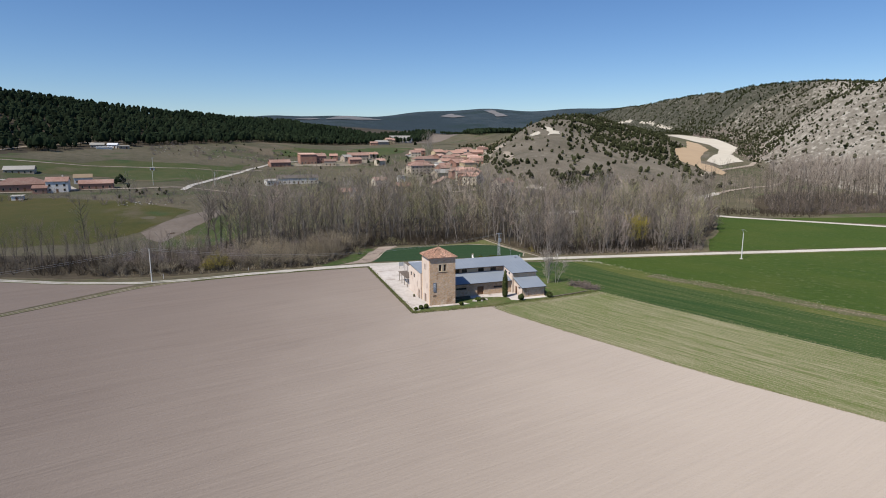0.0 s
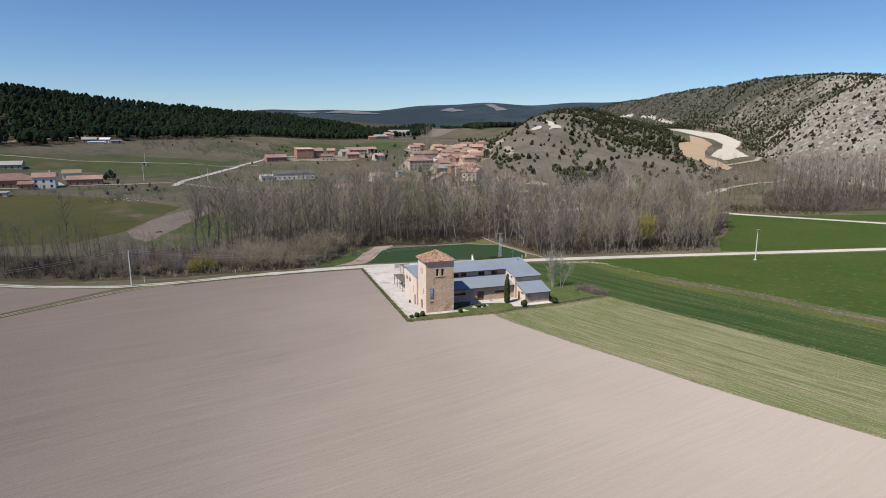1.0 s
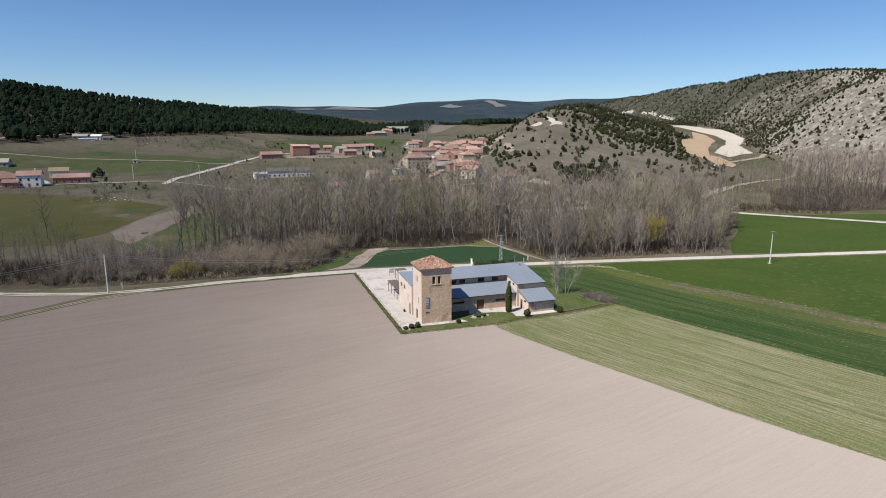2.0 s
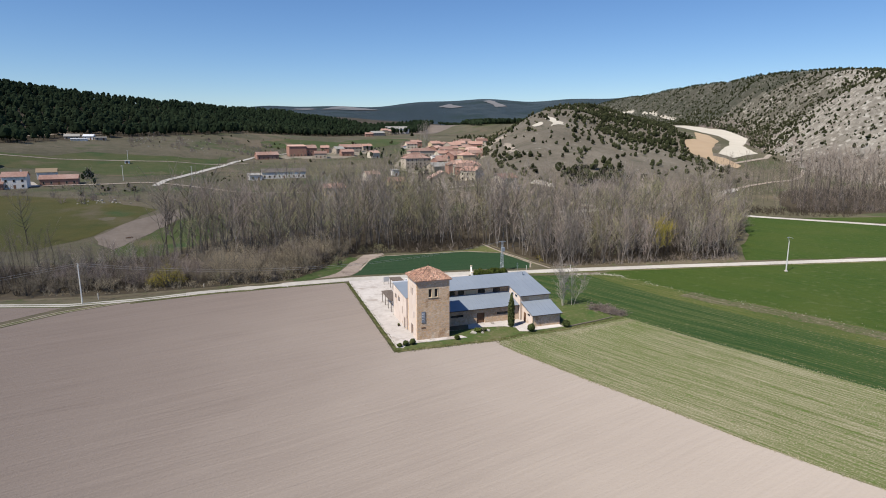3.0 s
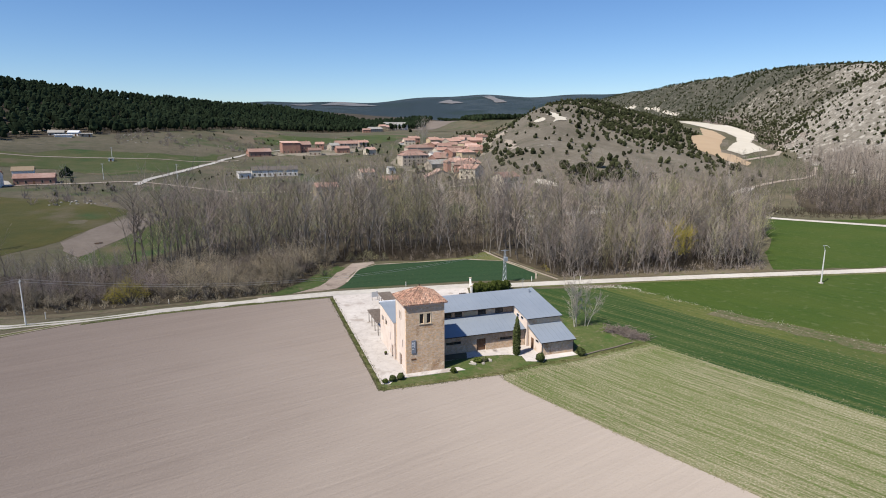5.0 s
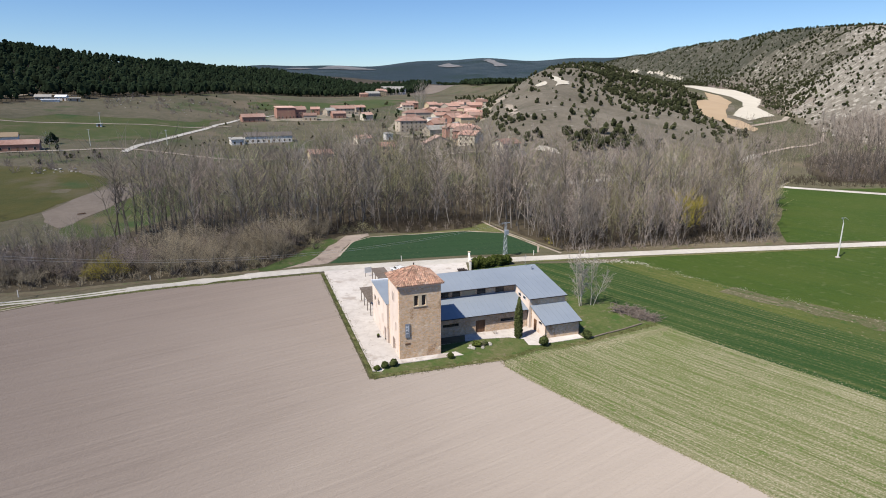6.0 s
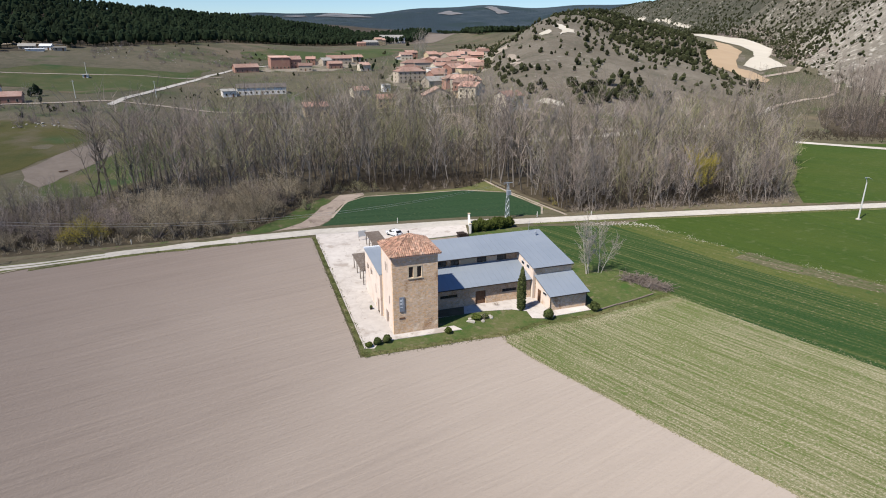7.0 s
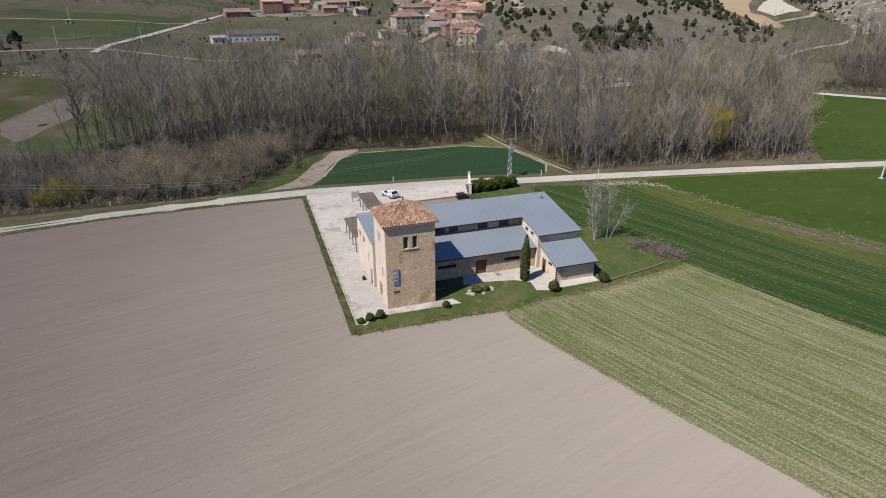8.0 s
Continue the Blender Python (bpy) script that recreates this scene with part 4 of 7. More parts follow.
def glazing(name, axis, at, u0, u1, z0, z1, depth, bars=1, mat=FRAME):
    """A window set back in its opening: frame, panes and bars as parts."""
    bm = bmesh.new()
    w = 0.07
    cuts = [u0 + (u1 - u0) * i / (bars + 1) for i in range(bars + 2)]

    def put(bm, a, b, c, d, t0, t1):
        if axis == "x":
            box(bm, a, at + min(t0, t1), c, b, at + max(t0, t1), d)
        else:
            box(bm, at + min(t0, t1), a, c, at + max(t0, t1), b, d)
    s = 1 if depth > 0 else -1
    put(bm, u0, u0 + w, z0, z1, depth, depth + 0.08 * s)
    put(bm, u1 - w, u1, z0, z1, depth, depth + 0.08 * s)
    put(bm, u0 + w, u1 - w, z0, z0 + w, depth, depth + 0.08 * s)
    put(bm, u0 + w, u1 - w, z1 - w, z1, depth, depth + 0.08 * s)
    for c in cuts[1:-1]:
        put(bm, c - w / 2, c + w / 2, z0 + w, z1 - w, depth, depth + 0.08 * s)
    fr = part(name, bm, mat, house_main)
    for a, b in zip(cuts, cuts[1:]):
        bm = bmesh.new()
        put(bm, a + w * 0.6, b - w * 0.6, z0 + w * 0.6, z1 - w * 0.6, depth + 0.03 * s, depth + 0.05 * s)
        part("pane", bm, GLASS, fr)
    return fr


def plank_door(axis, at, u0, u1, z0, z1, depth, n=5):
    w = (u1 - u0) / n
    bm = bmesh.new()
    s = 1 if depth > 0 else -1
    for i in range(n):
        a, b = u0 + i * w + 0.008, u0 + (i + 1) * w - 0.008
        lo, hi = sorted((at + depth, at + depth + 0.07 * s))
        if axis == "x":
            box(bm, a, lo, z0, b, hi, z1, 0.012)
        else:
            box(bm, lo, a, z0, hi, b, z1, 0.012)
    d = part("door", bm, WOOD, house_main, "brown plank door")
    bm = bmesh.new()
    m = u1 - 0.18
    lo, hi = sorted((at + depth - 0.06 * s, at + depth))
    if axis == "x":
        box(bm, m - 0.03, lo, z0 + 1.0, m + 0.03, hi, z0 + 1.16)
    else:
        box(bm, lo, m - 0.03, z0 + 1.0, hi, m + 0.03, z0 + 1.16)
    part("door_handle", bm, STEEL, d)
    return d


for h in S_HOLES:
    glazing("window", "x", 0.0, *h, 0.3, 0)
bm = bmesh.new()
box(bm, 2.2, -0.1, 8.38, 4.5, 0.1, 8.52, 0.02)
part("window_sill", bm, DRESSED, house_main)
for a, b, c, d in ((2.24, 2.4, 8.52, 10.2), (3.05, 3.62, 8.52, 10.2), (4.28, 4.44, 8.52, 10.2)):
    bm = bmesh.new()
    box(bm, a, -0.03, c, b, -0.003, d, 0.01)
    part("window_jamb", bm, DRESSED, house_main)
bm = bmesh.new()
box(bm, 2.24, -0.034, 10.21, 4.44, -0.004, 10.42, 0.012)
part("window_lintel", bm, DRESSED, house_main)
for h in W_HOLES[:3]:
    glazing("window", "y", 0.0, *h, 0.25, 0)
plank_door("y", 0.0, *W_HOLES[3], 0.3)
bm = bmesh.new()
box(bm, 0.85, -0.05, 2.35, 1.7, -0.003, 2.6, 0.01)
part("old_lintel", bm, WOOD, house_main, "weathered reddish timber lintel in the stone")


def tile_slope(bm, a, b, c, d, pitch=0.3, run=0.45):
    """Rows of curved tiles over a roof face with eaves a-b and ridge d-c; each tile is an arched piece of its own."""
    a, b, c, d = (Vector(v) for v in (a, b, c, d))
    along = (b - a).normalized()
    nrm = (b - a).cross(d - a)
    if nrm.length < 1e-6:
        nrm = (b - a).cross(c - a)
    nrm.normalize()
    up = nrm.cross(along)
    height = (c - a).dot(up)
    left0, left1 = 0.0, (d - a).dot(along)
    right0, right1 = (b - a).dot(along), (c - a).dot(along)
    n = int((right0 - left0) / pitch)
    for i in range(n):
        u = (i + 0.5) * (right0 - left0) / n
        tops = [height]
        if left1 > 0.01:
            tops.append(height * u / left1)
        if right0 - right1 > 0.01:
            tops.append(height * (right0 - u) / (right0 - right1))
        top = min(tops)
        k = max(1, int(top / run))
        for j in range(k):
            v0, v1 = top * j / k, top * (j + 1) / k + 0.05
            jit = random.uniform(-0.02, 0.02)
            rows = []
            for v, lift in ((v0, 0.05 + random.uniform(0, 0.02)), (v1, 0.012)):
                row = []
                for s, q in ((-0.46, -0.03), (-0.22, 0.085), (0.22, 0.085), (0.46, -0.03)):
                    row.append(bm.verts.new(a + along * (u + s * pitch + jit) + up * v + nrm * (q + lift)))
                rows.append(row)
            for m in range(3):
                bm.faces.new((rows[0][m], rows[0][m + 1], rows[1][m + 1], rows[1][m]))


E0, EZ, AP = 0.42, 11.98, Vector((3.35, 3.35, 14.0))
cs = [Vector((-E0, -E0, EZ)), Vector((6.7 + E0, -E0, EZ)), Vector((6.7 + E0, 6.7 + E0, EZ)), Vector((-E0, 6.7 + E0, EZ))]
bm = bmesh.new()
base = [bm.verts.new(c) for c in cs]
low = [bm.verts.new(c - Vector((0, 0, 0.12))) for c in cs]
apex = bm.verts.new(AP)
bm.faces.new(low[::-1])
for i in range(4):
    j = (i + 1) % 4
    bm.faces.new((base[i], base[j], apex))
    bm.faces.new((low[i], low[j], base[j], base[i]))
tower_roof = part("tower_roof", bm, TILE, house_main, "low pyramid of weathered red clay tiles")
bm = bmesh.new()
for i in range(4):
    tile_slope(bm, cs[i], cs[(i + 1) % 4], AP, AP)
tagged(part("roof_tile", bm, TILE, tower_roof), kind="stuff")
bm = bmesh.new()
for i in range(4):
    for k in range(14):
        p, q = cs[i].lerp(AP, k / 14), cs[i].lerp(AP, (k + 1.1) / 14)
        tube(bm, p + Vector((0, 0, 0.07)), q + Vector((0, 0, 0.05)), 0.13, 0.10, 5)
part("hip_tile", bm, TILE, tower_roof)
bm = bmesh.new()
tube(bm, AP, AP + Vector((0, 0, 0.35)), 0.09, 0.05, 8)
bmesh.ops.create_icosphere(bm, subdivisions=2, radius=0.13, matrix=Matrix.Translation(AP + Vector((0, 0, 0.4))))
part("finial", bm, FRAME, tower_roof)

# low wing in front
GE, GT = 3.38, 4.9
bm = bmesh.new()
G_HOLES = [(9.0, 11.9, 1.75, 2.3), (14.95, 16.75, 0.0, 2.35), (19.6, 22.1, 1.6, 2.15)]
wall(bm, "x", 5.9, 0.4, 6.72, 24.7, -0.2, GE - 0.05, G_HOLES)
part("gallery_wall", bm, STONE, house_main)
glazing("window", "x", 5.9, *G_HOLES[0], 0.15, 3)
glazing("window", "x", 5.9, *G_HOLES[2], 0.15, 3)
plank_door("x", 5.9, *G_HOLES[1], 0.2, 6)
bm = bmesh.new()
slab(bm, [(6.72, 5.42, GE), (24.66, 5.42, GE), (24.66, 11.34, GT + 0.13), (6.72, 11.34, GT + 0.13)], 0.12)
gallery_roof = part("gallery_roof", bm, ZINC, house_main, "shallow blue-grey metal lean-to roof")


def seams(parent, x0, x1, y0, z0, y1, z1, gap):
    n = int((x1 - x0) / gap)
    for i in range(1, n):
        x = x0 + (x1 - x0) * i / n
        bm = bmesh.new()
        slab(bm, [(x - 0.02, y0, z0 + 0.03), (x + 0.02, y0, z0 + 0.03), (x + 0.02, y1, z1 + 0.03), (x - 0.02, y1, z1 + 0.03)], 0.028)
        part("seam", bm, ZINC, parent)


def gutter(x0, x1, y, z):
    bm = bmesh.new()
    prism_x(bm, x0, x1, [(y, z), (y - 0.13, z), (y - 0.11, z - 0.11), (y - 0.02, z - 0.11)])
    part("gutter", bm, FRAME, house_main)


seams(gallery_roof, 6.72, 24.66, 5.42, GE, 10.88, GT, 0.9)
gutter(6.75, 24.6, 5.41, GE)

# tall wing behind, one roof plane falling to the front
def roof_z(y):
    return 5.5 + 0.163 * (y - 4.93)


bm = bmesh.new()
M_HOLES = [(8.0, 9.6, 5.05, 6.0), (10.2, 11.9, 5.05, 6.0), (12.6, 14.1, 5.05, 6.0), (17.3, 19.0, 5.05, 6.0), (20.9, 22.6, 5.05, 6.0)]
wall(bm, "x", 11.35, 0.4, 6.72, 24.66, 4.2, roof_z(11.35) - 0.2, M_HOLES)
part("upper_wall", bm, STONE, house_main)
for h in M_HOLES:
    glazing("window", "x", 11.35, *h, 0.12, 1)
bm = bmesh.new()
box(bm, 14.4, 11.3, 5.15, 16.9, 11.345, 5.95, 0.01)
part("shutter_panel", bm, DRESSED, house_main, "pale panel between the clerestory windows")
bm = bmesh.new()
prism_x(bm, 24.7, 25.1, [(5.2, -0.2), (17.5, -0.2), (17.5, roof_z(17.5) - 0.19), (5.2, roof_z(5.2) - 0.19)])
part("wing_side_wall", bm, PLASTER, house_main, "pale rendered side wall of the tall wing")
bm = bmesh.new()
prism_x(bm, 31.3, 31.7, [(5.2, -0.2), (17.5, -0.2), (17.5, roof_z(17.5) - 0.19), (5.2, roof_z(5.2) - 0.19)])
part("wing_side_wall", bm, STONE, house_main)
bm = bmesh.new()
wall(bm, "x", 5.2, 0.4, 25.1, 31.3, -0.2, roof_z(5.2) - 0.19)
part("wing_front_wall", bm, STONE, house_main)
bm = bmesh.new()
wall(bm, "x", 17.5, -0.4, 25.1, 31.3, -0.2, roof_z(17.1) - 0.19)
part("wing_back_wall", bm, STONE, house_main)
bm = bmesh.new()
wall(bm, "x", 17.5, -0.4, 6.72, 24.7, -0.2, roof_z(17.1) - 0.19)
part("main_back_wall", bm, STONE, house_main)
for y0 in (6.6, 8.5):
    bm = bmesh.new()
    box(bm, 24.66, y0, 4.75, 24.698, y0 + 1.1, 5.35)
    w = part("window", bm, FLASH, house_main, "white framed side window")
    bm = bmesh.new()
    box(bm, 24.64, y0 + 0.1, 4.83, 24.66, y0 + 1.0, 5.27)
    part("pane", bm, GLASS, w)
bm = bmesh.new()
slab(bm, [(6.75, 10.6, roof_z(10.6)), (24.55, 10.6, roof_z(10.6)), (24.55, 17.75, roof_z(17.75)), (6.75, 17.75, roof_z(17.75))], 0.17)
main_roof = part("main_roof", bm, ZINC, house_main, "long blue-grey metal sheet roof")
bm = bmesh.new()
slab(bm, [(24.553, 4.85, roof_z(4.85)), (31.95, 4.85, roof_z(4.85)), (31.95, 17.75, roof_z(17.75)), (24.553, 17.75, roof_z(17.75))], 0.17)
wing_roof = part("wing_roof", bm, ZINC, house_main, "blue-grey metal sheet roof of the end wing")
seams(main_roof, 6.75, 24.55, 10.6, roof_z(10.6), 17.75, roof_z(17.75), 1.0)
seams(wing_roof, 24.55, 31.95, 4.85, roof_z(4.85), 17.75, roof_z(17.75), 1.0)
gutter(6.8, 24.5, 10.59, roof_z(10.6) - 0.03)
gutter(24.6, 31.9, 4.84, roof_z(4.85) - 0.03)
bm = bmesh.new()
tube(bm, (30.2, 15.6, roof_z(15.6) - 0.1), (30.2, 15.6, roof_z(15.6) + 0.7), 0.14, 0.14, 10)
pipe = part("flue", bm, STEEL, house_main, "short galvanised flue on the roof")
bm = bmesh.new()
tube(bm, (30.2, 15.6, roof_z(15.6) + 0.72), (30.2, 15.6, roof_z(15.6) + 0.85), 0.24, 0.08, 10)
part("cowl", bm, STEEL, pipe)
bm = bmesh.new()
tube(bm, (29.6, 17.2, roof_z(17.2)), (29.6, 17.2, roof_z(17.2) + 2.4), 0.035, 0.02, 6)
for k in range(4):
    tube(bm, (29.2, 17.2, roof_z(17.2) + 1.5 + 0.22 * k), (30.0, 17.2, roof_z(17.2) + 1.5 + 0.22 * k), 0.012, 0.012, 4)
part("aerial", bm, STEEL, house_main)

# side wing behind the tower
bm = bmesh.new()
wall(bm, "y", -0.35, 0.45, 6.72, 17.8, -0.2, 6.75, [(7.7, 8.9, 0.0, 2.3), (9.6, 10.0, 2.6, 4.2), (12.2, 13.6, 4.4, 5.5), (15.0, 16.4, 4.4, 5.5)])
part("side_wing_wall", bm, PLASTER, house_main, "sunlit sandy rendered wall facing the yard")
plank_door("y", -0.35, 7.7, 8.9, 0.0, 2.3, 0.25)
for h in ((9.6, 10.0, 2.6, 4.2), (12.2, 13.6, 4.4, 5.5), (15.0, 16.4, 4.4, 5.5)):
    glazing("window", "y", -0.35, *h, 0.2, 0)
bm = bmesh.new()
wall(bm, "x", 17.8, -0.4, 0.1, 6.72, -0.2, 7.3)
part("side_wing_wall", bm, PLASTER, house_main)
bm = bmesh.new()
slab(bm, [(-0.45, 6.74, 6.9), (6.72, 6.74, 6.9), (6.72, 17.95, 7.5), (-0.45, 17.95, 7.5)], 0.14)
side_roof = part("side_roof", bm, ZINC, house_main, "blue-grey metal roof behind the tower")
seams(side_roof, -0.45, 6.72, 6.74, 6.9, 17.95, 7.5, 0.9)
bm = bmesh.new()
box(bm, -0.5, 17.6, 7.45, 6.72, 18.05, 7.66, 0.01)
part("ridge_flashing", bm, FLASH, house_main, "bright white metal ridge flashing")
bm = bmesh.new()
box(bm, 2.0, 13.2, 7.2, 6.7, 13.6, 7.42, 0.01)
part("ridge_flashing", bm, FLASH, house_main, "bright white metal ridge flashing")

# low annex
AE, AT = 2.62, 4.2
bm = bmesh.new()
wall(bm, "x", 0.0, 0.35, 25.25, 31.55, -0.2, AE + 0.02)
part("annex_wall", bm, STONE, house_main)
for x in (25.25, 31.2):
    bm = bmesh.new()
    prism_x(bm, x, x + 0.35, [(0.35, -0.2), (5.2, -0.2), (5.2, AT - 0.1), (0.35, AE + 0.02)])
    part("annex_side_wall", bm, PLASTER if x < 30 else STONE, house_main)
bm = bmesh.new()
slab(bm, [(24.85, -0.5, AE), (31.9, -0.5, AE), (31.9, 5.19, AT), (24.85, 5.19, AT)], 0.13)
annex_roof = part("annex_roof", bm, ZINC, house_main, "blue-grey metal roof of the low annex")
seams(annex_roof, 24.85, 31.9, -0.5, AE, 5.19, AT, 0.9)
gutter(24.9, 31.85, -0.51, AE)
bm = bmesh.new()
box(bm, 25.2, 3.3, 0.05, 25.245, 4.3, 2.1, 0.01)
part("door", bm, WOOD, house_main, "brown plank door")
bm = bmesh.new()
box(bm, 25.2, 1.3, 1.9, 25.245, 2.5, 2.4, 0.01)
w = part("window", bm, FLASH, house_main, "white framed side window")
bm = bmesh.new()
box(bm, 25.18, 1.38, 1.97, 25.2, 2.42, 2.33)
part("pane", bm, GLASS, w)
for x, y, z in ((24.72, 5.82, 3.3), (25.17, -0.06, 2.5), (31.62, -0.06, 2.5)):
    bm = bmesh.new()
    tube(bm, (x, y, 0), (x, y, z), 0.05, 0.05, 6)
    part("downpipe", bm, FRAME, house_main)

# board on the tower
board = thing("sign_board", 1.28, -0.05, 3.55, "tall grey-blue information board on the tower", "sign")
bm = bmesh.new()
box(bm, -0.38, -0.08, 0, 0.38, 0.04, 2.25, 0.02)
part("panel", bm, SIGNMAT, board)
for dx, dz, w, h in ((-0.15, 1.75, 0.14, 0.16), (-0.15, 1.25, 0.12, 0.14), (0.12, 1.5, 0.05, 0.5), (-0.1, 0.7, 0.2, 0.05)):
    bm = bmesh.new()
    box(bm, dx - w, -0.1, dz - h, dx + w, -0.082, dz + h)
    part("mark", bm, SIGNPALE, board)


# ---- trees ----
rng = np.random.default_rng(7)


class Sticks:
    """Collects tapered sticks as raw vertices and faces."""

    def __init__(self):
        self.v, self.f = [], []

    def add(self, p, q, r0, r1, n=3):
        p, q = np.asarray(p, float), np.asarray(q, float)
        d = q - p
        d = d / (np.linalg.norm(d) + 1e-9)
        a = np.cross(d, (0.31, 0.87, 0.39))
        a /= np.linalg.norm(a) + 1e-9
        b = np.cross(d, a)
        k = len(self.v)
        for i in range(n):
            w = 2 * math.pi * i / n
            self.v.append(tuple(p + (a * math.cos(w) + b * math.sin(w)) * r0))
        if r1 < 0.006:
            self.v.append(tuple(q))
            for i in range(n):
                self.f.append((k + i, k + (i + 1) % n, k + n))
        else:
            for i in range(n):
                w = 2 * math.pi * i / n
                self.v.append(tuple(q + (a * math.cos(w) + b * math.sin(w)) * r1))
            for i in range(n):
                j = (i + 1) % n
                self.f.append((k + i, k + j, k + n + j, k + n + i))

    def chain(self, pts, radii, n=6):
        """One continuous tapered stem along those points."""
        k = len(self.v)
        for p, r in zip(pts, radii):
            for i in range(n):
                w = 2 * math.pi * i / n
                self.v.append((p[0] + r * math.cos(w), p[1] + r * math.sin(w), p[2]))
        for j in range(len(pts) - 1):
            for i in range(n):
                a, b = k + j * n + i, k + j * n + (i + 1) % n
                self.f.append((a, b, b + n, a + n))

    def mesh(self, name, mat):
        return raw_mesh(name, self.v, self.f, mat)


def unit(v):
    return v / (np.linalg.norm(v) + 1e-9)


def poplar(seed, h, lean=0.04, limbs=26, twigs=13, spread=0.2, low=0.2, fat=0.0085, stems=1, rise=0.8, stout=1.0, fan=0.2):
    """Bare riverside tree: trunk, ascending limbs and a haze of twigs. Returns trunk and crown sticks."""
    g = np.random.default_rng(seed)
    trunk, crown = Sticks(), Sticks()
    for s in range(stems):
        base = np.array([0.0, 0.0, -0.3]) + (g.normal(0, 0.35, 3) * (1, 1, 0) if stems > 1 else 0)
        hh = h * (1 if s == 0 else g.uniform(0.7, 0.95))
        way = np.array([g.normal(0, lean), g.normal(0, lean), 1.0]) + (unit(np.append(base[:2], 0) + 1e-6) * fan if stems > 1 else 0)
        pts = [base]
        for k in range(6):
            way = unit(way + np.array([g.normal(0, 0.05), g.normal(0, 0.05), 0.06]))
            pts.append(pts[-1] + way * hh / 6)
        rad = [hh * fat * (1 - 0.93 * (k / 6) ** 0.8) + 0.02 for k in range(7)]
        trunk.chain(pts, rad, 6)
        m = limbs // stems
        for i in range(m):
            t = low + (0.985 - low) * ((i + g.uniform(0, 0.9)) / m) ** 0.8
            k = min(5, int(t * 6))
            p = pts[k] + (pts[k + 1] - pts[k]) * (t * 6 - k)
            az = g.uniform(0, 6.28)
            out = np.array([math.cos(az), math.sin(az), 0])
            ln = hh * spread * (0.5 + 0.75 * math.sin(math.pi * min(1.0, (t - low) / (1 - low)) ** 1.3)) * g.uniform(0.6, 1.4) + 0.5
            d = unit(out * g.uniform(0.4, 0.9) + np.array([0, 0, rise * g.uniform(0.6, 1.4)]))
            mid = p + d * ln * 0.5
            d2 = unit(d + np.array([0, 0, 0.3]) + g.normal(0, 0.2, 3))
            end = mid + d2 * ln * 0.6
            r = (rad[k] * 0.42 + 0.02) * stout
            trunk.add(p, mid, r, r * 0.65, 3)
            crown.add(mid, end, r * 0.65, 0.018, 3)
            for m2 in range(3):
                u = (0.35, 0.65, 0.98)[m2] * g.uniform(0.85, 1.0)
                q = p + (mid - p) * (u * 2) if u < 0.5 else mid + (end - mid) * (u * 2 - 1)
                bd = unit(d2 + g.normal(0, 0.45, 3) + np.array([0, 0, 0.15]))
                bl = ln * g.uniform(0.35, 0.6)
                tip = q + bd * bl
                crown.add(q, tip, 0.036 * stout, 0.014, 3)
                for j in range(twigs // 3):
                    w = q + (tip - q) * g.uniform(0.1, 1.0)
                    td = unit(bd * 0.7 + g.normal(0, 0.62, 3) + np.array([0, 0, 0.12]))
                    crown.add(w, w + td * g.uniform(0.6, 1.5) * (0.5 + 0.025 * h), g.uniform(0.015, 0.027), 0.0, 3)
    return trunk, crown


def shrub(seed, h, w, stems=46, twigs=8, thick=1.0):
    """Domed many-stemmed bare shrub."""
    g = np.random.default_rng(seed)
    trunk, crown = Sticks(), Sticks()
    for i in range(stems):
        az, tilt = g.uniform(0, 6.28), math.acos(g.uniform(0.15, 1.0))
        out = np.array([math.cos(az), math.sin(az), 0])
        reach = g.uniform(0.65, 0.95)
        base = out * g.uniform(0, 0.3) * w - (0, 0, 0.2)
        end = out * math.sin(tilt) * w * reach + np.array([0, 0, math.cos(tilt) * h * reach])
        mid = base + (end - base) * 0.5 + np.array([0, 0, 0.12 * h]) + g.normal(0, 0.12, 3)
        (trunk if i % 4 == 0 else crown).add(base, mid, 0.035 * thick, 0.022 * thick, 3)
        crown.add(mid, end, 0.022 * thick, 0.008, 3)
        d = unit(end - mid + (0, 0, 0.3 * h))
        for j in range(twigs):
            u = g.uniform(0.4, 1.0)
            q = base + (mid - base) * (2 * u) if u < 0.5 else mid + (end - mid) * (2 * u - 1)
            td = unit(d + g.normal(0, 0.75, 3))
            crown.add(q, q + td * g.uniform(0.35, 0.9) * (0.35 + 0.13 * h), g.uniform(0.011, 0.018) * thick, 0.0, 3)
    return trunk, crown


